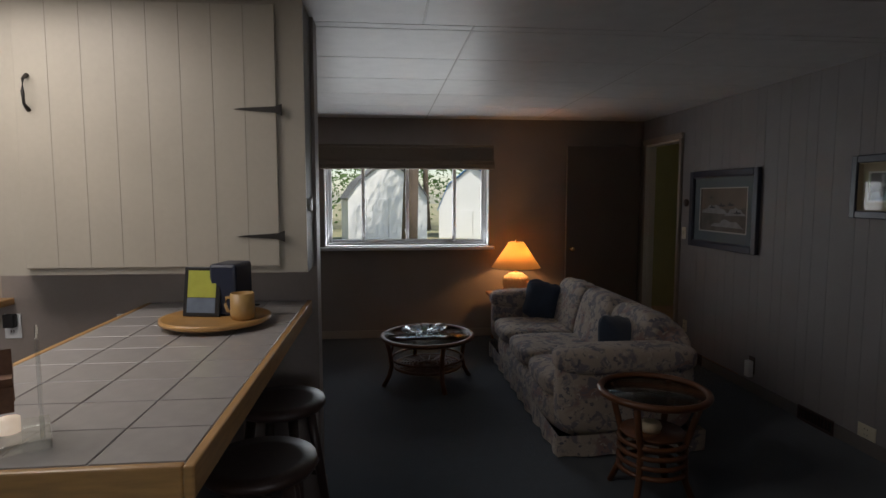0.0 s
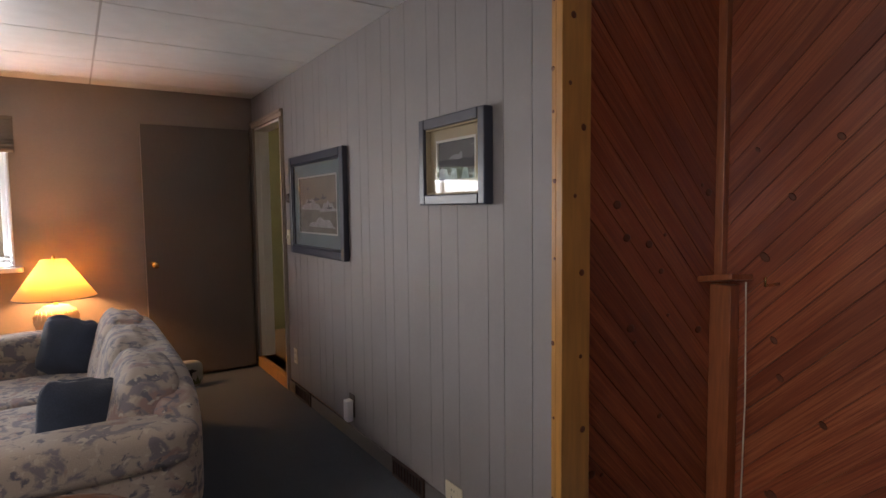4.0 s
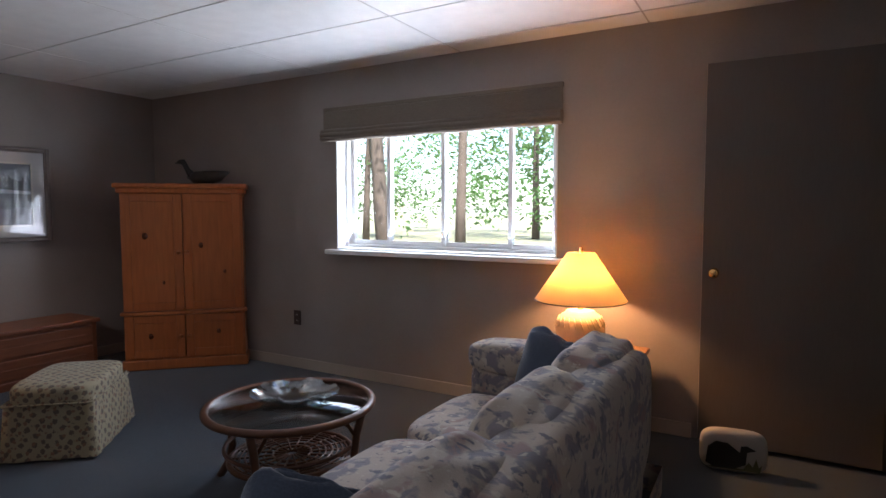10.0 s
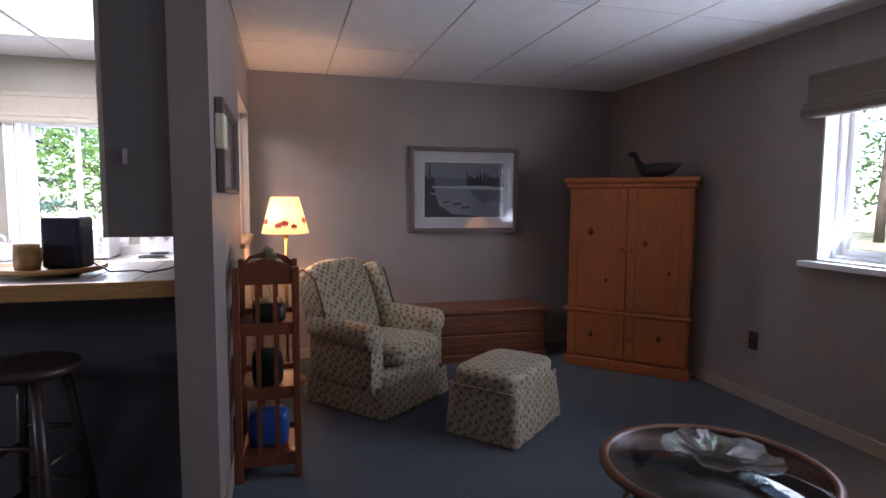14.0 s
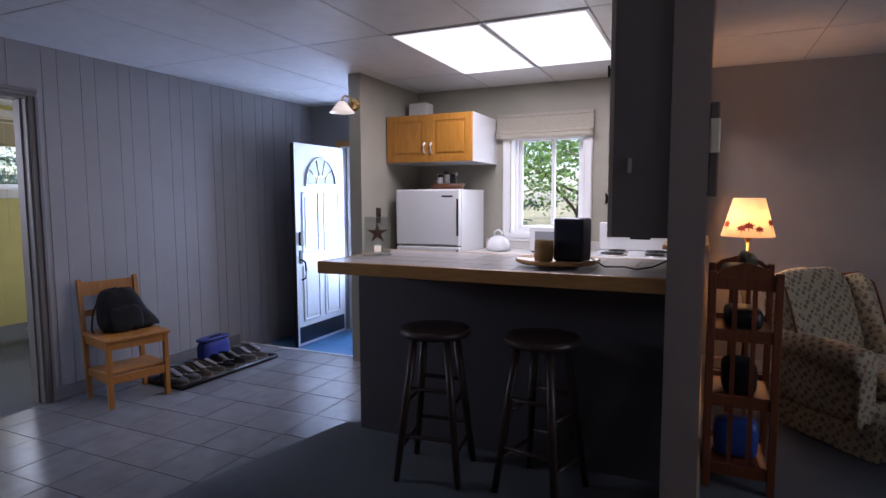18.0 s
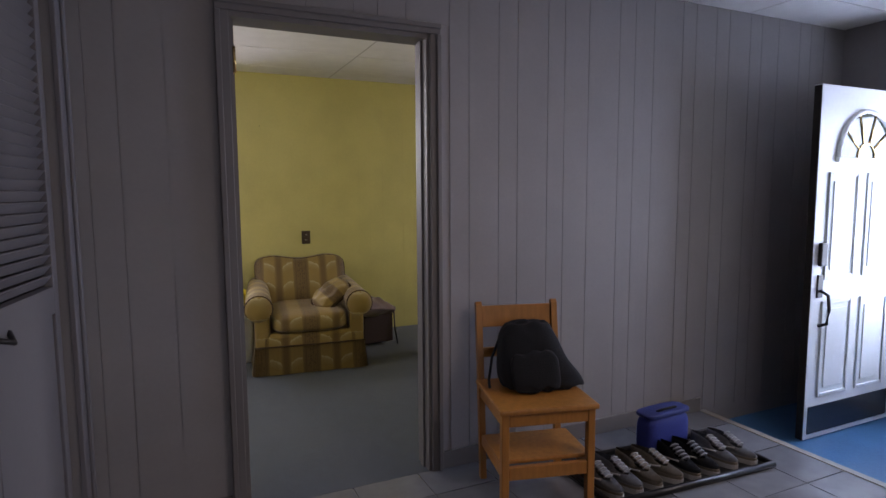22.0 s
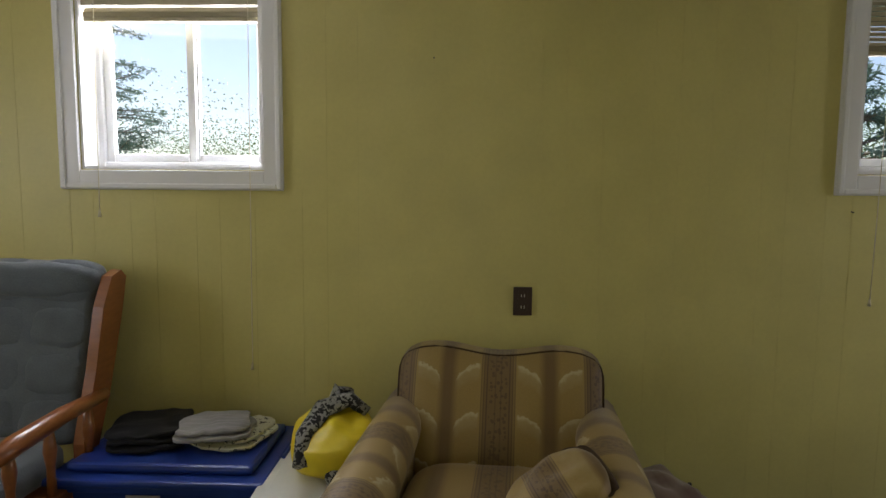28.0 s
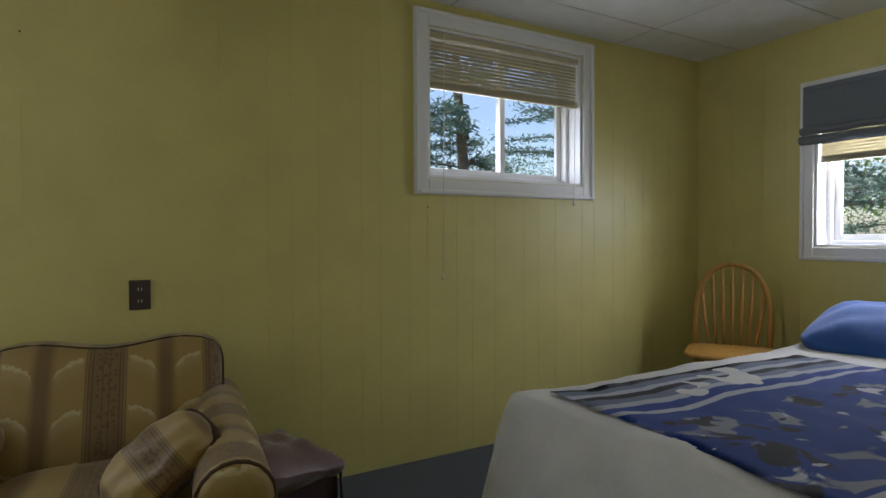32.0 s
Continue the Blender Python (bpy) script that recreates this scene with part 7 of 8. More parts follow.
for x, y, a, mt, lb in ((-0.38, 0.035, 14, SHOE_A, "grey mesh running shoe with white laces"), (-0.27, 0.03, 8, SHOE_A, "grey mesh running shoe with white laces"), (-0.13, 0.05, 10, BLACK_CLOTH, "black running shoe with white laces"),
                        (-0.03, 0.045, 4, BLACK_CLOTH, "black running shoe with white laces"), (0.10, 0.045, 22, SHOE_B, "tan and grey walking shoe"), (0.21, 0.05, 12, SHOE_B, "tan and grey walking shoe"),
                        (0.32, 0.045, 16, SHOE_A, "grey mesh running shoe with white laces"), (0.42, 0.05, 10, SHOE_A, "grey mesh running shoe with white laces")):
    shoe(TRAY @ pose(x, y, 0.009, 0, 0, a) @ Matrix.Diagonal((0.98, 0.92, 1.0, 1.0)), mt, lb)
COOL = material("blue_nylon", (0.020, 0.035, 0.24), 0.7, grain=0.25, scale=120, bump=0.3)
cbg = thing("cooler_bag", "blue nylon cooler bag with a dark lid", "bag", TRAY @ pose(-0.10, -0.135, 0.009, 0, 0, 6))
part("bag_body", moved(pillow(0.29, 0.115, 0.21, 0.12, 10, 0.03, 2), Matrix.Translation((0, 0, 0.105))), COOL, cbg)
part("bag_lid", moved(pillow(0.30, 0.122, 0.028, 0.2, 10, 0.03, 5), Matrix.Translation((0, 0, 0.214))), material("dark_blue_nylon", (0.018, 0.03, 0.16), 0.7, grain=0.25, scale=120, bump=0.3), cbg)
part("bag_handle", bar([(-0.07, 0.02, 0.226), (-0.05, 0.03, 0.236), (0.05, 0.03, 0.236), (0.07, 0.02, 0.226)], 0.006, 8), BLACK_CLOTH, cbg)

# ---- bedroom: cloths
def striped_damask(name, axis):
    """Gold cloth with brown figured stripes along one axis and ivory scrolls between them."""
    m = material(name, (0.33, 0.218, 0.056), 0.55, grain=0.14, scale=220, bump=0.3, sheen=0.2)
    n, l = m.node_tree.nodes, m.node_tree.links
    b = n["Principled BSDF"]
    src = b.inputs["Base Color"].links[0].from_socket
    co = n.new("ShaderNodeTexCoord")
    sep = n.new("ShaderNodeSeparateXYZ")
    l.new(co.outputs["Object"], sep.inputs[0])

    def calc(op, a, bb=None):
        q = n.new("ShaderNodeMath")
        q.operation = op
        for i, v in enumerate((a, bb)):
            if v is None:
                continue
            if isinstance(v, (int, float)):
                q.inputs[i].default_value = v
            else:
                l.new(v, q.inputs[i])
        return q.outputs[0]

    def mix(fac, colour):
        x = n.new("ShaderNodeMixRGB")
        x.inputs[2].default_value = rgb(*colour)
        l.new(fac, x.inputs[0])
        l.new(src, x.inputs[1])
        return x.outputs[0]
    # distance from the middle of the wide figured stripe, folded at the plain stripe half a repeat away
    d = calc("ABSOLUTE", calc("MULTIPLY", calc("SUBTRACT", calc("FRACT", calc("ADD", calc("DIVIDE", sep.outputs[axis], 0.37), 100.5)), 0.5), 0.37))
    e = calc("SUBTRACT", 0.185, d)
    wob = n.new("ShaderNodeTexNoise")
    wob.inputs["Scale"].default_value, wob.inputs["Detail"].default_value = 55, 5
    l.new(co.outputs["Object"], wob.inputs["Vector"])
    rag = calc("MULTIPLY", calc("SUBTRACT", wob.outputs["Fac"], 0.5), 0.035)

    def soft(value, low, high):
        r = n.new("ShaderNodeMapRange")
        r.inputs["From Min"].default_value, r.inputs["From Max"].default_value = low, high
        l.new(value, r.inputs[0])
        return r.outputs[0]
    # ivory plumes: feathered quarter arches that rise from the plain stripe towards the figured one
    x = calc("DIVIDE", calc("SUBTRACT", 0.125, e), 0.098)
    rise = calc("MULTIPLY", calc("SQRT", calc("MAXIMUM", calc("SUBTRACT", 1.0, calc("MULTIPLY", x, x)), 0.0)), 0.062)
    z = calc("MULTIPLY", calc("FRACT", calc("ADD", calc("DIVIDE", sep.outputs[2], 0.155), 100.1)), 0.155)
    under = calc("ADD", calc("SUBTRACT", calc("ADD", rise, 0.075), z), rag)
    field = calc("MULTIPLY", soft(e, 0.026, 0.036), soft(d, 0.066, 0.074))
    src = mix(calc("MULTIPLY", calc("MULTIPLY", calc("MULTIPLY", soft(under, 0.0, 0.006), soft(under, 0.060, 0.012)), field), 0.34), (0.50, 0.42, 0.23))
    src = mix(calc("MULTIPLY", calc("MULTIPLY", calc("MULTIPLY", soft(under, 0.0, 0.004), soft(under, 0.018, 0.008)), field), 0.55), (0.56, 0.49, 0.30))
    # plain soft stripe, then the figured one with its edge lines
    src = mix(calc("MULTIPLY", soft(e, 0.040, 0.014), 0.80), (0.125, 0.066, 0.020))
    src = mix(calc("MULTIPLY", soft(d, 0.066, 0.050), 0.72), (0.130, 0.072, 0.024))
    fig = n.new("ShaderNodeTexVoronoi")
    fig.inputs["Scale"].default_value, fig.inputs["Randomness"].default_value = 62, 0.8
    l.new(co.outputs["Object"], fig.inputs["Vector"])
    src = mix(calc("MULTIPLY", calc("LESS_THAN", fig.outputs["Distance"], 0.40), calc("MULTIPLY", soft(d, 0.036, 0.030), 0.55)), (0.070, 0.036, 0.015))
    for at_, wide, deep in ((0.041, 0.0022, 0.7), (0.052, 0.0018, 0.6), (0.061, 0.0016, 0.6), (0.010, 0.0020, 0.45)):
        src = mix(calc("MULTIPLY", soft(calc("ABSOLUTE", calc("SUBTRACT", d, at_)), wide * 1.6, wide * 0.6), deep), (0.075, 0.040, 0.016))
    l.new(src, b.inputs["Base Color"])
    return m


DAMASK_X = striped_damask("damask_upright", 0)
DAMASK_Y = striped_damask("damask_crosswise", 1)
FRINGE = material("brown_fringe", (0.075, 0.042, 0.018), 0.9, grain=0.4, scale=90, bump=0.5)
MAUVE = material("mauve_satin", (0.125, 0.062, 0.050), 0.45, grain=0.15, scale=60, mottled=0.1, sheen=0.4)
TOTE = material("blue_plastic", (0.012, 0.045, 0.28), 0.35, grain=0.08, scale=40)
BOX_GREY = material("grey_plastic", (0.40, 0.40, 0.37), 0.45, grain=0.06, scale=40)
LID = material("cream_plastic_lid", (0.72, 0.72, 0.66), 0.4, grain=0.05, scale=40)
YELLOW = material("yellow_nylon", (0.80, 0.62, 0.02), 0.42, grain=0.12, scale=30, bump=0.2, mottled=0.08)
LEOPARD = print_cloth("spotted_strap", (0.30, 0.30, 0.28), [((0.012, 0.012, 0.013), 1.0, 0.47)], 60)
SLATE_CLOTH = material("slate_cushion", (0.105, 0.125, 0.14), 0.9, grain=0.25, scale=180, bump=0.4, mottled=0.1, sheen=0.3)
GLIDER_WOOD = material("red_maple", (0.30, 0.10, 0.028), 0.32, grain=0.3, scale=9, stretch=(2, 2, 7), mottled=0.1, coat=0.3)
DUVET = material("white_duvet", (0.90, 0.88, 0.83), 0.9, grain=0.06, scale=120, bump=0.25, mottled=0.04, sheen=0.2)
BLUE_SHEET = material("blue_pillowcase", (0.012, 0.080, 0.30), 0.8, grain=0.1, scale=120, bump=0.2, sheen=0.2)

# ---- armchair, local: faces +y, origin on the floor
ac = thing("armchair", "gold and brown striped damask armchair with rolled arms and a skirt", "chair", pose(-0.685, -2.25, 0, 0, 0, -6))
part("seat_deck", box(-0.36, 0.36, -0.42, 0.44, 0.10, 0.30, bevel=0.03), DAMASK_X, ac)
part("seat_cushion", moved(pillow(0.57, 0.68, 0.16, 0.12, 16, 0.10, 3), Matrix.Translation((0, 0.16, 0.375))), DAMASK_X, ac)


def on_back(x, up, th):
    """From the flat cushion to the leaning, camel-topped back."""
    rise = (up + 0.25) / 0.5
    z = 0.33 + 0.47 * rise + rise ** 2 * (0.014 * math.cos(x * 2 * math.pi / 0.46 + math.pi) - 0.022)
    return (x * (1.0 + 0.045 * rise), -0.26 - 0.16 * rise + th * (1 - 0.25 * rise), z)


bk6 = pillow(0.74, 0.50, 0.24, -1.0, 22, 0.06, 5)
for v in bk6.verts:
    x, up, th = v.co
    v.co = on_back(x, up, th * (1 - 0.35 * max(abs(x) / 0.37, abs(up) / 0.25) ** 6))
part("back_cushion", bk6, DAMASK_X, ac)
edge6 = []
for k in range(41):
    a = math.radians(-20 + 220 * k / 40)
    c_, s_ = math.cos(a), math.sin(a)
    r_ = (abs(c_) ** 8 + abs(s_) ** 8) ** (-1 / 8)
    edge6.append(on_back(0.366 * c_ * r_, 0.248 * s_ * r_, 0.062))
part("back_welt", bar(edge6, 0.0038, 6), FRINGE, ac)
part("back_frame", moved(pillow(0.70, 0.16, 0.66, 0.15, 10), Matrix.Translation((0, -0.40, 0.42))), DAMASK_X, ac)
for s in (-1, 1):
    part("arm", box(s * 0.29, s * 0.40, -0.42, 0.44, 0.14, 0.50, bevel=0.02), DAMASK_Y, ac)
    roll = bmesh.new()
    tube(roll, [(s * 0.360, -0.42, 0.53), (s * 0.362, -0.1, 0.515), (s * 0.364, 0.25, 0.50), (s * 0.366, 0.44, 0.495), (s * 0.366, 0.462, 0.495), (s * 0.366, 0.474, 0.495), (s * 0.366, 0.478, 0.495)], [0.082, 0.093, 0.098, 0.100, 0.094, 0.072, 0.02], 20)
    part("arm_roll", roll, DAMASK_Y, ac)
    part("arm_welt", bar([(s * 0.366 + 0.096 * math.cos(a * math.pi / 10), 0.456, 0.495 + 0.096 * math.sin(a * math.pi / 10)) for a in range(-2, 13)], 0.007, 6), FRINGE, ac)
for (x0, y0), (x1, y1) in (((-0.42, 0.48), (0.42, 0.48)), ((0.42, 0.48), (0.42, -0.44)), ((-0.42, -0.44), (-0.42, 0.48)), ((0.42, -0.44), (-0.42, -0.44))):
    sk = bmesh.new()
    cols = []
    for k in range(25):
        u = k / 24
        edge = max(0.0, 1 - min(u, 1 - u) / 0.05)
        nx, ny = (y1 - y0), -(x1 - x0)
        ln = math.hypot(nx, ny)
        nx, ny = -nx / ln, -ny / ln
        w = 0.004 * math.sin(u * 19) - 0.018 * edge
        x, y = x0 + (x1 - x0) * u, y0 + (y1 - y0) * u
        cols.append([sk.verts.new((x * 0.955 + nx * w * 0.2, y * 0.955 + ny * w * 0.2, 0.205)), sk.verts.new((x + nx * (w + 0.006), y + ny * (w + 0.006), 0.006))])
    for a, b in zip(cols, cols[1:]):
        sk.faces.new((a[0], b[0], b[1], a[1]))
    bmesh.ops.solidify(sk, geom=sk.faces[:], thickness=0.006)
    part("skirt", sk, DAMASK_X, ac)
part("skirt_welt", bar([(-0.405, 0.462, 0.21), (0, 0.466, 0.208), (0.405, 0.462, 0.21)], 0.006, 6), FRINGE, ac)
tc = thing("throw_pillow", "gold damask throw pillow with a brown fringe leaning in the armchair", "pillow", pose(-0.845, -2.01, 0.535, -24, 36, 6) @ Matrix.Diagonal((0.82, 0.82, 0.85, 1)))
part("pillow_body", pillow(0.38, 0.27, 0.15, 0.8, 18, 0.30, 2), DAMASK_X, tc)
part("fringe", bar([(0.182 * math.copysign(abs(math.cos(a)) ** 0.5, math.cos(a)), 0.130 * math.copysign(abs(math.sin(a)) ** 0.5, math.sin(a)), 0.006 * math.sin(9 * a) - 0.01) for a in [2 * math.pi * k / 48 for k in range(49)]], 0.017, 8), FRINGE, tc)

# ---- beside the armchair
st = thing("folding_stool", "low dark folding stool with a cloth body", "stool", pose(-1.30, -2.40, 0, 0, 0, 6))
part("cloth_body", box(-0.14, 0.14, -0.14, 0.14, 0.03, 0.30, bevel=0.012), material("plum_brown_canvas", (0.060, 0.034, 0.034), 0.6, grain=0.3, scale=120, bump=0.3), st)
for sx in (-1, 1):
    for sy in (-1, 1):
        part("leg", bar([(sx * 0.145, sy * 0.145, 0.31), (sx * 0.15, sy * 0.15, 0.15), (sx * 0.17, sy * 0.165, 0.004)], 0.007, 6), BLACK, st)
mb6 = pillow(0.50, 0.42, 0.20, -0.5, 18, 0.35, 8)
for v in mb6.verts:
    u, w = abs(v.co.x) / 0.25, abs(v.co.y) / 0.21
    v.co.z *= 1 - 0.93 * max(u, w) ** 2.4
    v.co.x *= 1 + 0.07 * (u * w) ** 3 - 0.05 * (1 - w * w) * u ** 4
    v.co.y *= 1 + 0.07 * (u * w) ** 3 - 0.05 * (1 - u * u) * w ** 4
    v.co.z += 0.008 * noise.noise(Vector((v.co.x * 16, v.co.y * 16, 2)))
mp6 = part("bed_pillow", mb6, MAUVE)
mp6.matrix_basis = pose(-1.22, -2.35, 0.345, 0, -10, 24) @ Matrix.Diagonal((0.88, 0.92, 0.9, 1))
tagged(mp6, "mauve satin pillow lying on the dark stool", "pillow")


def tapered_box(w, d, h, t, grow=0.03, rim=0.012):
    """An open plastic tub that widens upward, with a rolled rim."""
    bm = bmesh.new()
    bx(bm, -w / 2, w / 2, -d / 2, d / 2, 0, h, bevel=0.018)
    for v in bm.verts:
        k = 1 - grow * (1 - v.co.z / h) * 2
        v.co.x, v.co.y = v.co.x * k, v.co.y * k
    bx(bm, -w / 2 - rim, w / 2 + rim, -d / 2 - rim, d / 2 + rim, h - 0.028, h - 0.004, bevel=0.005)
    return bm


gb = thing("storage_box", "grey plastic storage box with a cream lid", "box", pose(-0.09, -2.47, 0, 0, 0, 2))
part("tub", tapered_box(0.36, 0.54, 0.36, 0.003), BOX_GREY, gb)
part("lid", box(-0.20, 0.20, -0.29, 0.29, 0.357, 0.382, bevel=0.008), LID, gb)
part("lid_ridge", box(-0.155, 0.155, -0.245, 0.245, 0.3825, 0.388, bevel=0.0025), LID, gb)
bg6 = thing("tote_bag", "yellow nylon bag with black spotted straps on the storage box", "bag", pose(-0.12, -2.50, 0.388, 0, 0, 12))
part("bag_body", moved(pillow(0.30, 0.38, 0.17, 0.7, 14, 0.35, 4), Matrix.Translation((0, 0, 0.082))), YELLOW, bg6)
part("strap", bar([(0.11, 0.17, 0.07), (0.10, 0.10, 0.145), (0.04, -0.02, 0.195), (-0.06, -0.08, 0.205), (-0.12, -0.05, 0.16)], [0.026, 0.032, 0.036, 0.03, 0.024], 10), LEOPARD, bg6)
part("strap", bar([(-0.02, -0.16, 0.14), (-0.05, -0.15, 0.21), (-0.02, -0.12, 0.235), (0.01, -0.14, 0.16)], [0.022, 0.028, 0.028, 0.022], 10), LEOPARD, bg6)
part("trim_patch", moved(pillow(0.10, 0.05, 0.06, 0.6, 8, 0.2, 7), Matrix.Translation((-0.02, 0.175, 0.032))), LEOPARD, bg6)

bt6 = thing("storage_tote", "royal blue plastic storage tote with a lid", "tote", pose(0.47, -2.58, 0, 0, 0, 0))
part("tub", tapered_box(0.70, 0.44, 0.36, 0.003, 0.045, 0.02), TOTE, bt6)
lid6 = box(-0.385, 0.385, -0.255, 0.255, 0.357, 0.385, bevel=0.01)
bx(lid6, -0.33, 0.33, -0.20, 0.20, 0.385, 0.418, bevel=0.014)
part("lid", lid6, TOTE, bt6)
part("label", box(-0.02, 0.10, 0.2305, 0.2325, 0.275, 0.325), material("paper_label", (0.55, 0.50, 0.48), 0.6, grain=0.5, scale=70), bt6)
for s in (-1, 1):
    part("latch", box(s * 0.385, s * 0.398, -0.05, 0.05, 0.30, 0.39, bevel=0.004), TOTE, bt6)
STRIPED_KNIT = material("grey_striped_knit", (0.34, 0.33, 0.33), 0.9, grain=0.45, scale=16, stretch=(0.3, 9, 1), bump=0.3, sheen=0.2)
DOTTED = print_cloth("dotted_cotton", (0.62, 0.62, 0.48), [((0.02, 0.02, 0.02), 1.0, 0.60)], 62)


def folded(label, m, w, d, mat, layers, seed):
    """Folded clothing: soft uneven layers stacked on one another."""
    g = bmesh.new()
    for k in range(layers):
        lay = pillow(w - 0.02 * (k % 2), d - 0.015 * k, 0.020, 0.0, 16, 0.5, seed + k)
        for v in lay.verts:
            v.co.z += noise.noise(Vector((v.co.x * 11 + seed, v.co.y * 11, k))) * 0.012 + noise.noise(Vector((v.co.x * 30, v.co.y * 30, seed))) * 0.004
            v.co.x += noise.noise(Vector((v.co.y * 14, seed, k))) * 0.014
            v.co.y += noise.noise(Vector((v.co.x * 14, k, seed))) * 0.014
        me = bpy.data.meshes.new("layer")
        lay.transform(pose(0.006 * k, -0.004 * k, 0.014 + 0.021 * k, 0, 0, 4 * k - 3))
        lay.to_mesh(me)
        g.from_mesh(me)
    ob = part("folded_clothing", g, mat)
    ob.matrix_basis = m
    return tagged(ob, label, "clothing", "folded clothes")


folded("folded black trousers on the blue tote", pose(0.60, -2.60, 0.419, 0, 0, 10), 0.28, 0.30, BLACK_CLOTH, 3, 1)
folded("folded cream dotted shirt on the blue tote", pose(0.29, -2.62, 0.419, 0, 0, -14), 0.26, 0.26, DOTTED, 2, 5)
folded("folded grey striped shirt lying on the dotted one", pose(0.34, -2.56, 0.466, 0, 0, 12), 0.27, 0.22, STRIPED_KNIT, 2, 9)

# ---- glider rocker, local: faces +y
gl = thing("glider_chair", "slate-grey tufted glider rocker in a red-brown wooden frame", "chair", pose(1.09, -2.38, 0, 0, 0, -4))
back = part("back_cushion", moved(pillow(0.47, 0.66, 0.07, 0.15, 10), pose(0, -0.17, 0.42, 103, 0, 0) @ Matrix.Translation((0, 0.345, -0.02))), SLATE_CLOTH, gl)
for j in range(4):
    for i in range(2):
        q = pillow(0.255, 0.185, 0.13, 0.55, 10, 0.12, i + j * 2)
        part("tuft", moved(q, pose(0, -0.17, 0.42, 103, 0, 0) @ Matrix.Translation(((i - 0.5) * 0.235, (j + 0.5) * 0.172, 0))), SLATE_CLOTH, back)
part("head_roll", moved(pillow(0.50, 0.15, 0.15, 0.6, 12, 0.1, 3), pose(0, -0.295, 1.02)), SLATE_CLOTH, gl)
part("seat_cushion", moved(pillow(0.50, 0.50, 0.13, 0.35, 12, 0.1, 6), pose(0, 0.10, 0.40)), SLATE_CLOTH, gl)
for s in (-1, 1):
    side = [(-0.10, 0.36), (-0.155, 0.36), (-0.26, 0.62), (-0.345, 0.90), (-0.375, 1.03), (-0.345, 1.06), (-0.29, 1.04), (-0.235, 0.93), (-0.18, 0.70), (-0.10, 0.45)]
    part("back_post", prism(bmesh.new(), side, s * 0.258, s * 0.300, "x"), GLIDER_WOOD, gl)
    part("armrest", bar([(s * 0.30, -0.22, 0.60), (s * 0.315, 0.0, 0.605), (s * 0.325, 0.22, 0.59), (s * 0.325, 0.33, 0.565)], [0.024, 0.03, 0.034, 0.024], 12), GLIDER_WOOD, gl)
    for y in (-0.12, 0.06, 0.22):
        part("turned_spindle", bar([(s * 0.305, y, 0.59), (s * 0.305, y, 0.50), (s * 0.305, y, 0.44), (s * 0.305, y, 0.34)], [0.012, 0.022, 0.013, 0.016], 10), GLIDER_WOOD, gl)
    part("side_rail", box(s * 0.285, s * 0.325, -0.24, 0.34, 0.29, 0.345, bevel=0.008), GLIDER_WOOD, gl)
    part("base_runner", box(s * 0.26, s * 0.31, -0.30, 0.36, 0.0, 0.055, bevel=0.012), GLIDER_WOOD, gl)
    for y in (-0.20, 0.26):
        part("glide_arm", box(s * 0.266, s * 0.284, y - 0.018, y + 0.018, 0.05, 0.31, bevel=0.004), GLIDER_WOOD, gl)
part("cross_rail", box(-0.26, 0.26, 0.0, 0.05, 0.012, 0.05, bevel=0.006), GLIDER_WOOD, gl)
part("seat_slats", box(-0.285, 0.285, -0.18, 0.32, 0.315, 0.338, bevel=0.004), GLIDER_WOOD, gl)

# ---- bed: head against the west wall
X0B, XF, YS, YNB, ZB = XBW + 0.04, -1.95, -1.88, -0.42, 0.60
bd = thing("bed", "double bed with a white duvet hanging over its foot", "bed")
part("bed_base", box(X0B, XF - 0.05, YS + 0.05, YNB - 0.05, 0.06, 0.30, bevel=0.02), material("brown_ticking", (0.16, 0.12, 0.09), 0.8, grain=0.2, scale=60), bd)
for x in (X0B + 0.1, XF - 0.15):
    for y in (YS + 0.12, YNB - 0.12):
        part("leg", bar([(x, y, 0.0), (x, y, 0.07)], 0.025, 10), BLACK, bd)
part("mattress", box(X0B, XF - 0.03, YS + 0.03, YNB - 0.03, 0.302, 0.57, bevel=0.05, seg=3), WHITE, bd)
dv = bmesh.new()
NU, NV, HANG = 72, 76, 0.50
rows6 = []
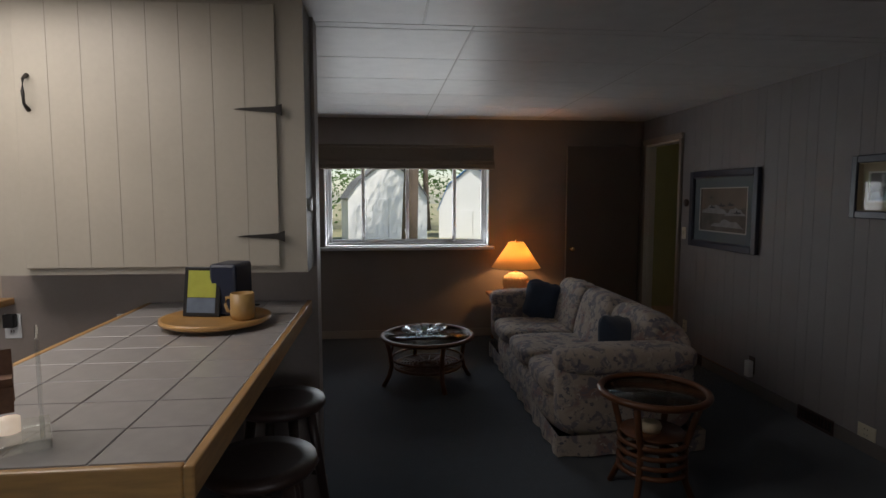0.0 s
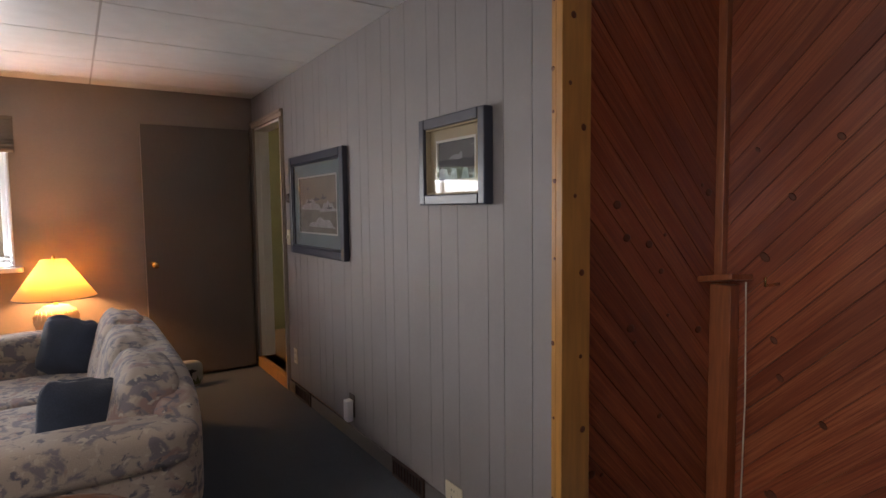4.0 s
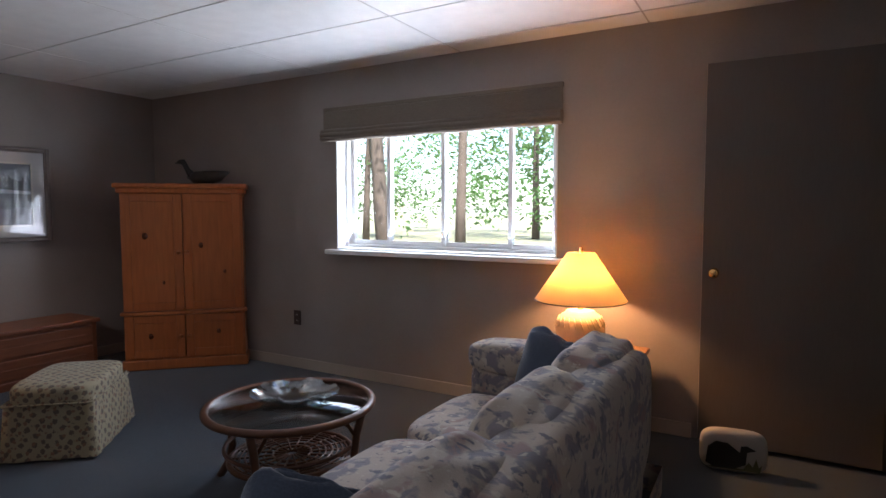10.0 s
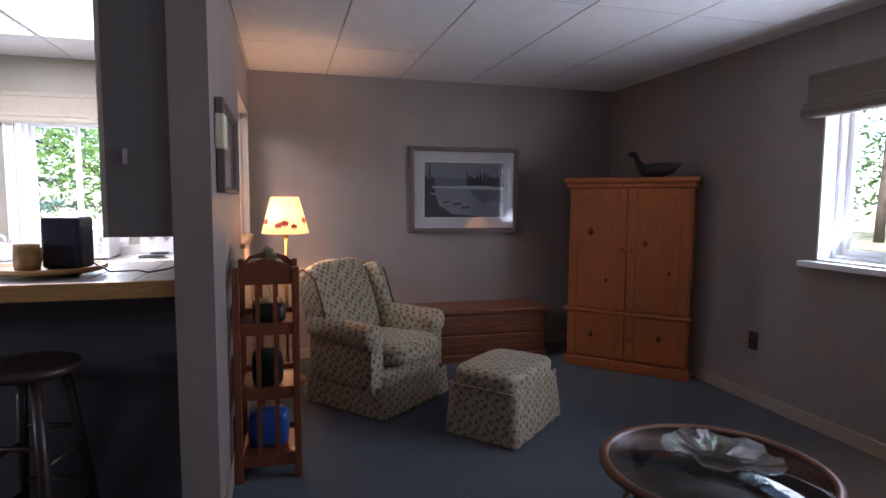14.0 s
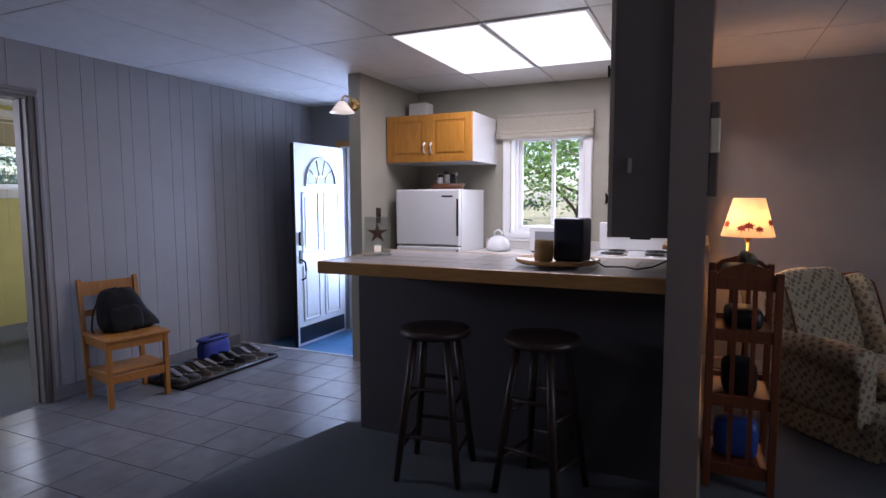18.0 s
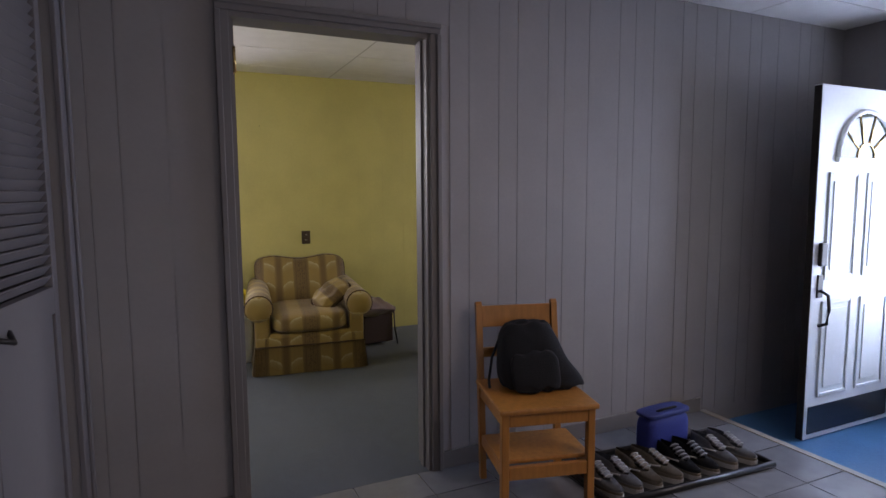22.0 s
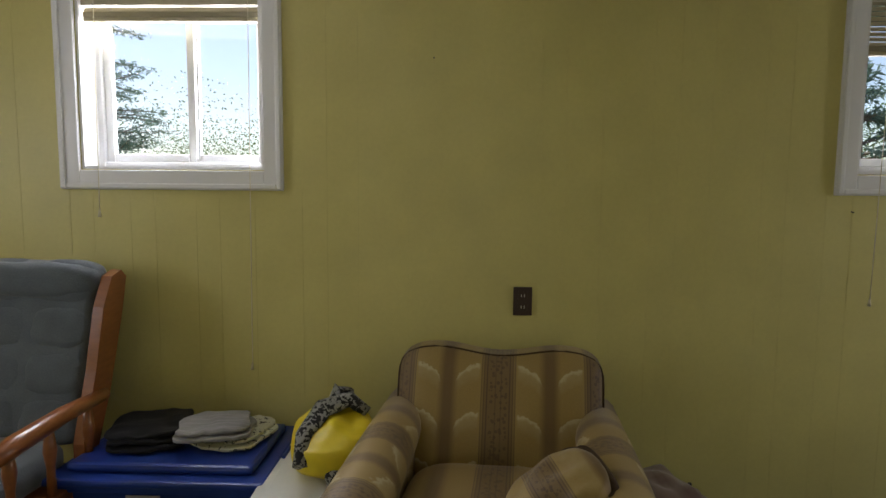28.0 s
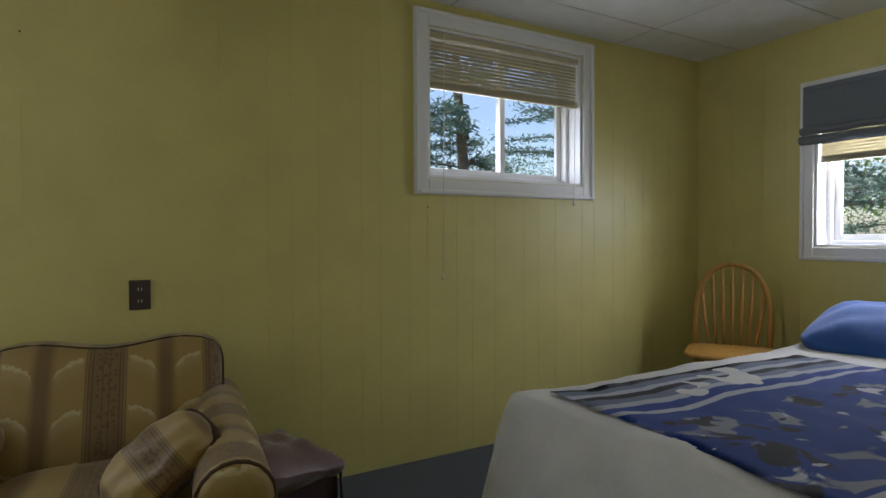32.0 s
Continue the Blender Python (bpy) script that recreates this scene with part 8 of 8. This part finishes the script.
for i in range(NU + 1):
    s = -2.0 + (2.0 + HANG) * i / NU
    row = []
    for j in range(NV + 1):
        half = (YNB - YS) / 2
        w = -(half + HANG) + 2 * (half + HANG) * j / NV
        over_x, over_y = max(0.0, s), max(0.0, abs(w) - half)
        drop = min(math.hypot(over_x, over_y), 0.54)

        def bend(o):
            return min(o, 0.10) * 0.62 + max(0.0, o - 0.10) * 0.26
        fold_ = 0.018 * math.sin(w * 13 + s * 2) * min(1, over_x / 0.25) + 0.016 * math.sin(s * 12) * min(1, over_y / 0.25)
        x = XF - 0.04 + min(s, 0.0) + bend(over_x) + fold_
        y = (YS + YNB) / 2 + math.copysign(min(abs(w), half) + bend(over_y) * 0.55, w) - (fold_ if over_y else 0) * math.copysign(1, w)
        fall = max(0.0, drop - 0.06) * 0.93 + min(drop, 0.12) ** 2 * 2.2
        puff_ = 0.024 * noise.noise(Vector((s * 3.2, w * 3.2, 1.7))) + 0.006 * noise.noise(Vector((s * 9, w * 9, 4)))
        hang_ = min(1.0, drop / 0.12)
        crumple = (0.020 * noise.noise(Vector((s * 7, w * 7, 8))) + 0.010 * noise.noise(Vector((s * 17, w * 17, 3)))) * hang_
        x += crumple * (over_x > 0)
        y += crumple * (over_y > 0)
        row.append(dv.verts.new((x, y, max(0.06, 0.60 - fall + puff_))))
    rows6.append(row)
for a, b in zip(rows6, rows6[1:]):
    for j in range(NV):
        f = dv.faces.new((a[j], a[j + 1], b[j + 1], b[j]))
        f.smooth = True
bmesh.ops.solidify(dv, geom=dv.faces[:], thickness=0.022)
du = part("duvet", dv, DUVET)
tagged(du, "white puffy duvet spread over the bed", "duvet")


def fleece():
    """Royal blue with white, grey and black wavy bands towards one side and grey and black blotches in the field."""
    m = print_cloth("blue_fleece", (0.004, 0.050, 0.32), [((0.30, 0.32, 0.37), 1.0, 0.575), ((0.008, 0.009, 0.014), 1.15, 0.585), ((0.66, 0.67, 0.70), 1.5, 0.645)], 6.0, weave=160)
    n, l = m.node_tree.nodes, m.node_tree.links
    b = n["Principled BSDF"]
    src = b.inputs["Base Color"].links[0].from_socket
    co = n.new("ShaderNodeTexCoord")
    sep = n.new("ShaderNodeSeparateXYZ")
    l.new(co.outputs["Object"], sep.inputs[0])
    wv = n.new("ShaderNodeMath")
    wv.operation = "SINE"
    mul = n.new("ShaderNodeMath")
    mul.operation = "MULTIPLY"
    mul.inputs[1].default_value = 11.0
    l.new(sep.outputs[0], mul.inputs[0])
    l.new(mul.outputs[0], wv.inputs[0])
    ad6 = n.new("ShaderNodeMath")
    ad6.operation = "MULTIPLY_ADD"
    ad6.inputs[1].default_value = 0.012
    l.new(wv.outputs[0], ad6.inputs[0])
    l.new(sep.outputs[1], ad6.inputs[2])
    mr = n.new("ShaderNodeMapRange")
    mr.inputs["From Min"].default_value, mr.inputs["From Max"].default_value = -0.56, 0.56
    l.new(ad6.outputs[0], mr.inputs[0])
    bands = n.new("ShaderNodeValToRGB")
    cr = bands.color_ramp
    cr.interpolation = "CONSTANT"
    blue, white, black, grey = rgb(0.004, 0.050, 0.32), rgb(0.60, 0.62, 0.66), rgb(0.01, 0.01, 0.016), rgb(0.20, 0.24, 0.34)
    stops = [(0.0, black), (0.03, grey), (0.075, white), (0.11, black), (0.145, grey), (0.19, white), (0.225, blue), (0.27, white), (0.30, blue), (0.86, white), (0.91, blue), (0.95, grey)]
    while len(cr.elements) < len(stops):
        cr.elements.new(0.5)
    for e, (p, c) in zip(cr.elements, stops):
        e.position, e.color = p, c
    l.new(mr.outputs[0], bands.inputs[0])
    inside = n.new("ShaderNodeValToRGB")
    ci = inside.color_ramp
    ci.interpolation = "CONSTANT"
    ci.elements[0].position, ci.elements[0].color = 0.0, rgb(1, 1, 1)
    ci.elements[1].position, ci.elements[1].color = 0.36, rgb(0, 0, 0)
    e = ci.elements.new(0.84)
    e.color = rgb(1, 1, 1)
    l.new(mr.outputs[0], inside.inputs[0])
    x = n.new("ShaderNodeMixRGB")
    l.new(inside.outputs[0], x.inputs[0])
    l.new(src, x.inputs[1])
    l.new(bands.outputs[0], x.inputs[2])
    l.new(x.outputs[0], b.inputs["Base Color"])
    return m


fb = bmesh.new()
rows6 = []
for i in range(31):
    row = []
    for j in range(31):
        x, y = -0.72 + 1.44 * i / 30, -0.56 + 1.12 * j / 30
        s, w = (-2.72 + x) - (XF - 0.04), (-1.24 + y) - (YS + YNB) / 2
        z = 0.014 * noise.noise(Vector((s * 3.2, w * 3.2, 1.7))) + 0.006 * noise.noise(Vector((s * 9, w * 9, 4))) + 0.004 * noise.noise(Vector((x * 14, y * 14, 9)))
        row.append(fb.verts.new((x, y, z)))
    rows6.append(row)
for a, b in zip(rows6, rows6[1:]):
    for j in range(30):
        f = fb.faces.new((a[j], a[j + 1], b[j + 1], b[j]))
        f.smooth = True
bmesh.ops.solidify(fb, geom=fb.faces[:], thickness=-0.010)
bl6 = part("fleece_blanket", fb, fleece())
bl6.matrix_basis = pose(-2.76, -1.22, 0.606, 0, 0, -3)
tagged(bl6, "royal blue fleece blanket with wavy stripes laid on the bed", "blanket")
for y, r in ((-1.50, 5), (-0.76, -4)):
    pb = pillow(0.54, 0.78, 0.20, 0.04, 18, 0.30, int(y * 7))
    for v in pb.verts:
        e = max(abs(v.co.x) / 0.27, abs(v.co.y) / 0.39)
        v.co.z *= 1 - 0.80 * e ** 2.6
    p6 = part("bed_pillow", pb, BLUE_SHEET)
    p6.matrix_basis = pose(X0B + 0.34, y, 0.70, 0, 19, r)
    tagged(p6, "bright blue pillow at the head of the bed", "pillow", "bed pillows")
windsor_chair("varnished oak hoop-back chair in the bedroom corner", pose(-3.86, -2.32, 0, 0, 0, -58) @ Matrix.Diagonal((1.1, 1.1, 1.06, 1)), "", material("golden_oak", (0.56, 0.30, 0.065), 0.4, grain=0.3, scale=10, stretch=(5, 5, 1), mottled=0.08))

# ---- outdoors
GROUND_Z = -0.22
g6 = bmesh.new()
bmesh.ops.create_grid(g6, x_segments=40, y_segments=40, size=160)
for v in g6.verts:
    d = math.hypot(v.co.x, v.co.y)
    v.co.z = GROUND_Z + (0.35 * noise.noise(v.co * 0.06) if d > 14 else 0.0)
FOREST = material("forest_floor", (0.27, 0.225, 0.155), 0.95, grain=0.6, scale=3.0, mottled=0.25, bump=0.5, second=(0.17, 0.19, 0.08), blend=0.35)
structure("ground", g6, FOREST, "sandy woodland ground with patches of grass")
SHED_WHITE = material("white_siding", (0.78, 0.78, 0.77), 0.5, grain=0.08, scale=8, stretch=(0.3, 0.3, 6), mottled=0.05)
TARP = material("blue_tarp", (0.06, 0.20, 0.44), 0.4, grain=0.15, scale=10, mottled=0.1)
SHINGLE = material("grey_shingle", (0.20, 0.20, 0.20), 0.9, grain=0.3, scale=30)


def gambrel_shed(label, m, w, low, knee, peak, d, wall_mat, roof_mat):
    s = thing("garden_shed", label, "shed", m)
    poly = [(-w / 2, 0), (w / 2, 0), (w / 2, low), (w * 0.36, knee), (0, peak), (-w * 0.36, knee), (-w / 2, low)]
    part("wall", prism(bmesh.new(), poly, 0, d, "y"), wall_mat, s)
    rf = bmesh.new()
    edge = [(-w / 2 - 0.06, low - 0.08), (-w * 0.36, knee + 0.03), (0, peak + 0.04), (w * 0.36, knee + 0.03), (w / 2 + 0.06, low - 0.08)]
    for (a, za), (b, zb) in zip(edge, edge[1:]):
        prism(rf, [(a, za), (b, zb), (b, zb + 0.05), (a, za + 0.05)], -0.1, d + 0.1, "y")
    part("roof", rf, roof_mat, s)
    part("door", box(-w * 0.27, -0.01, -0.02, -0.001, 0.1, low - 0.05, bevel=0.006), wall_mat, s)
    part("door", box(0.01, w * 0.27, -0.02, -0.001, 0.1, low - 0.05, bevel=0.006), wall_mat, s)
    return s


gambrel_shed("white garden shed with a gambrel roof", pose(-0.55, 20.0, GROUND_Z, 0, 0, 8), 2.6, 1.75, 2.25, 2.95, 3.2, SHED_WHITE, SHINGLE)
gambrel_shed("garden shed under a blue tarp", pose(2.7, 23.0, GROUND_Z, 0, 0, -6), 2.6, 1.30, 2.2, 2.95, 3.0, SHED_WHITE, TARP)


def limb(bm, p, d, length, r, rng, droop=0.0, n=5, wob=0.16):
    pts = [Vector(p)]
    q = Vector(d).normalized()
    for k in range(n):
        q = (q + Vector((rng.uniform(-wob, wob), rng.uniform(-wob, wob), rng.uniform(-0.10, 0.14) - droop))).normalized()
        pts.append(pts[-1] + q * (length / n))
    tube(bm, [tuple(v) for v in pts], [r * (1 - 0.85 * k / n) for k in range(n + 1)], 6)
    return pts


def leaf_cloud(verts, faces, centre, radius, count, size, rng, flat=1.0, long=1.0):
    for _ in range(count):
        u = Vector((rng.gauss(0, 1), rng.gauss(0, 1), rng.gauss(0, 1))).normalized() * radius * rng.random() ** 0.5
        c = centre + Vector((u.x, u.y, u.z * flat))
        a = Vector((rng.gauss(0, 1), rng.gauss(0, 1), rng.gauss(0, 0.6))).normalized()
        b = a.cross(Vector((rng.gauss(0, 1), rng.gauss(0, 1), rng.gauss(0, 1)))).normalized()
        s = size * rng.uniform(0.6, 1.3)
        k = len(verts)
        verts += [tuple(c - a * s * long), tuple(c + b * s * 0.45), tuple(c + a * s * long), tuple(c - b * s * 0.45)]
        faces.append((k, k + 1, k + 2, k + 3))


def crown_mesh(name, verts, faces, mat):
    me = bpy.data.meshes.new(name)
    me.from_pydata(verts, [], faces)
    me.materials.append(mat)
    return me


LEAF_LIGHT = leafy(material("sunny_leaves", (0.20, 0.33, 0.09), 0.5, grain=0.4, scale=5, mottled=0.3, second=(0.11, 0.21, 0.05)))


def leafy_tree(seed, h, r, low):
    rng = random.Random(seed)
    t = thing("tree", "tall leafy woodland tree with a bare lower trunk", "tree", group="woodland trees")
    bm = bmesh.new()
    trunk = limb(bm, (0, 0, -0.1), (rng.uniform(-0.05, 0.05), rng.uniform(-0.05, 0.05), 1), h, r, rng, 0, 8, 0.04)
    verts, faces = [], []
    for k in range(13):
        z = low + (h - low) * k / 13
        i = min(7, int(z / h * 8))
        base = trunk[i].lerp(trunk[i + 1], z / h * 8 - i)
        a = rng.uniform(0, 2 * math.pi)
        pts = limb(bm, base, (math.cos(a), math.sin(a), 0.45), (h - z) * 0.35 + 0.9, r * 0.3, rng)
        for q in pts[2:]:
            leaf_cloud(verts, faces, q, 0.85, 120, 0.065, rng, 0.6)
    part("trunk", bm, BARK, t)
    ob = new("crown", crown_mesh("crown", verts, faces, LEAF_LIGHT))
    ob.parent = t
    tagged(ob)
    return t


def pine_tree(seed, h, r, low):
    rng = random.Random(seed)
    t = thing("pine_tree", "tall pine with drooping needle-covered boughs", "tree", group="pines by the house")
    bm = bmesh.new()
    limb(bm, (0, 0, -0.1), (0.01, 0.01, 1), h, r, random.Random(1), 0, 8, 0.03)
    verts, faces = [], []
    k = 0
    z = low
    while z < h:
        reach = (h - z) * 0.26 + 0.5
        for a in [rng.uniform(0, 6.283) for _ in range(4)]:
            pts = limb(bm, (0, 0, z + rng.uniform(-0.15, 0.15)), (math.cos(a), math.sin(a), 0.12), reach, r * 0.16, rng, 0.05, 5)
            for p, q in zip(pts[1:], pts[2:]):
                for u in (0.0, 0.5):
                    leaf_cloud(verts, faces, p.lerp(q, u), 0.34, 22, 0.038, rng, 0.35, 2.2)
        z += 0.48
    part("trunk", bm, PINE_BARK, t)
    ob = new("crown", crown_mesh("crown", verts, faces, NEEDLE))
    ob.parent = t
    tagged(ob)
    return t


def plant(maker, spots, **k):
    src = maker(**k)
    src.matrix_basis = pose(spots[0][0], spots[0][1], GROUND_Z, 0, 0, spots[0][2])
    for x, y, turn in spots[1:]:
        copy_thing(src, pose(x, y, GROUND_Z, 0, 0, turn))


plant(leafy_tree, [(-5.2, 13.5, 0), (-9.6, 17.0, 70), (3.4, 15.5, 150), (-13.5, 21, 220), (7.5, 22, 20), (-4.3, 27, 100), (-18, 15, 10), (1.5, 30, 250)], seed=4, h=12.5, r=0.17, low=4.4)
plant(leafy_tree, [(-0.15, 13.6, 0), (-7.2, 20.5, 90), (-11.3, 13.2, 160), (-16, 27, 40), (5.2, 28, 200), (-8.5, 31, 300), (-22, 22, 120)], seed=11, h=14.0, r=0.21, low=4.8)
plant(leafy_tree, [(-8.5, 4.6, 0), (-11.5, 1.4, 80), (-10.2, 7.8, 190), (-14.5, 3.6, 300), (-13.0, -3.2, 33)], seed=23, h=8.0, r=0.14, low=1.2)
plant(pine_tree, [(-3.6, -9.0, 0), (-0.3, -12.2, 50), (3.2, -17.5, 110), (-6.8, -9.8, 200), (-9.0, -4.6, 290), (-10.5, -1.2, 20), (9.6, -16.5, 140), (-1.9, -11.5, 240), (-4.9, -13.0, 70), (-2.7, -15.2, 160), (-7.6, -14.0, 310), (-5.6, -17.5, 15), (-0.9, -18.2, 95), (1.3, -14.6, 265), (-10.2, -10.6, 130), (-12.6, -7.2, 215)], seed=7, h=9.0, r=0.16, low=0.9)
woods_v, woods_f = [], []
rng6 = random.Random(31)
for _ in range(900):
    a = rng6.uniform(0, 2 * math.pi)
    d = rng6.uniform(27, 44)
    leaf_cloud(woods_v, woods_f, Vector((d * math.cos(a) - 1, d * math.sin(a) + 2, rng6.uniform(1.4, 10 if math.sin(a) > -0.3 else 5))), 2.3, *((150, 0.16) if math.sin(a) > -0.3 else (330, 0.068)), rng6, 0.8)
wd = new("far_woods", crown_mesh("far_woods", woods_v, woods_f, LEAF))
tagged(wd, "dense green woods beyond the clearing", "woods", kind="stuff")

# unseen roof slab, its overhang sized to keep direct sun off the south windows
structure("roof", box(XBW - 0.75, XA + 0.7, YB - 0.72, YN + 0.65, H + 0.14, H + 0.26), SHINGLE, "unseen grey shingled roof that shades the house")


# ---- pieces of walls and floors
TS = 0.315
for i in range(-12, 3):
    for j in range(0, 13):
        q = [(i * TS + 0.19, j * TS - 0.10), ((i + 1) * TS + 0.19, j * TS - 0.10), ((i + 1) * TS + 0.19, (j + 1) * TS - 0.10), (i * TS + 0.19, (j + 1) * TS - 0.10)]
        q = [(x + (0.003 if x < i * TS + 0.20 else -0.003), y + (0.003 if y < j * TS - 0.09 else -0.003)) for x, y in q]
        for side in ((-1, 0, 3.55), (1, 0, 0.80), (0, -1, 0.0), (0, 1, YD0)):
            q = clip(q, *side) if len(q) > 2 else q
        cx = sum(p[0] for p in q) / max(len(q), 1)
        if cx > -1.45:
            q = clip(q, ca, cb, cc) if len(q) > 2 else q
        if len(q) > 2 and (cx > -2.62 or min(p[1] for p in q) > 1.40):
            bm = prism(bmesh.new(), q, -0.006, 0.0 + random.uniform(-0.0006, 0.0006))
            part("floor_tile", bm, FLOOR_TILE, floor_tiled)


def diagonal_boards(parent, axis, face, out, a0, a1, rise, mat, width=0.089):
    """Cedar boards at 45 degrees, cut to a wall from a0 to a1 and up to the ceiling."""
    s = math.sqrt(0.5)
    lo, hi = -4.0, 6.0
    c = lo
    while c < hi:
        # strip where c <= (rise*u + z)*s <= c+width
        q = [(a0, 0.0), (a1, 0.0), (a1, H), (a0, H)]
        q = clip(q, rise * s, s, c + width - 0.003)
        q = clip(q, -rise * s, -s, -c) if len(q) > 2 else q
        if len(q) > 2:
            f0, f1 = face, face + out * (0.016 + random.uniform(0, 0.0015))
            part("cedar_board", prism(bmesh.new(), q, f0, f1, axis), mat, parent)
        c += width


diagonal_boards(wall_timber_side, "y", YA, -1, XE + 0.02, XA, 1, CEDAR_SIDE)
diagonal_boards(wall_timber_back, "x", XA, -1, YC, YA - 0.02, 1, CEDAR_BACK)
panelling(wall_east, GREY, "x", XE, -1, YT + 0.02, YN, 0.10, H, [(6.40, 7.26, 0.0, 2.16)])
panelling(wall_south, GREY, "y", 0.0, 1, -3.80, XC, 0.0, H, [(-0.884, 0.069, 0.0, 2.08)], 3)
panelling(wall_bedroom_south, CREAM, "y", YB, 1, XBW, XBE, 0.0, H, [(0.165, 1.10, 1.372, 2.30), (-3.31, -2.07, 1.372, 2.33)], 5, 0.0014, 0.0005)
panelling(wall_bedroom_west, CREAM, "x", XBW, 1, YB, -T, 0.0, H, [(-2.18, -1.12, 1.01, 2.06)], 1, 0.0014, 0.0005)

# knots in the cedar and in the pine end board
KNOT_C = material("cedar_knot", (0.17, 0.045, 0.018), 0.5, grain=0.4, scale=70)
knot_me = []
for r in (0.008, 0.012, 0.016):
    bm = lathe([(0, 0), (r, 0), (r * 0.7, 0.0009), (0, 0.0011)], 12)
    knot_me.append(mesh_of("knot", bm))
    knot_me[-1].materials.append(KNOT_C)
krng = random.Random(17)
for k in range(46):
    y, z = krng.uniform(YC + 0.3, YA - 0.1), krng.uniform(0.15, H - 0.05)
    piece("knot", krng.choice(knot_me), wall_timber_back, Matrix.Translation((XA - 0.0173, y, z)) @ Matrix.Rotation(radians(45), 4, "X") @ Matrix.Rotation(radians(-90), 4, "Y") @ Matrix.Diagonal((1.0, 1.5, 1, 1)))
for k in range(16):
    x, z = krng.uniform(XE + 0.2, XA - 0.08), krng.uniform(0.15, H - 0.05)
    piece("knot", krng.choice(knot_me), wall_timber_side, Matrix.Translation((x, YA - 0.0173, z)) @ Matrix.Rotation(radians(90), 4, "X") @ Matrix.Diagonal((1.4, 1.0, 1, 1)))
for k, z in enumerate((0.33, 0.62, 0.88, 1.17, 1.43, 1.66, 1.80, 2.02, 2.22)):
    piece("knot", knot_me[k % 2], pine_post, Matrix.Translation((XE + 0.02 + 0.07 * krng.random(), YT - 0.0302, z)) @ Matrix.Rotation(radians(90), 4, "X"))
    piece("knot", knot_me[(k + 1) % 2], pine_edge, Matrix.Translation((XE - 0.0122, YT + 0.004 + 0.010 * krng.random(), z + 0.05)) @ Matrix.Rotation(radians(-90), 4, "Y") @ Matrix.Diagonal((0.7, 0.7, 1, 1)))
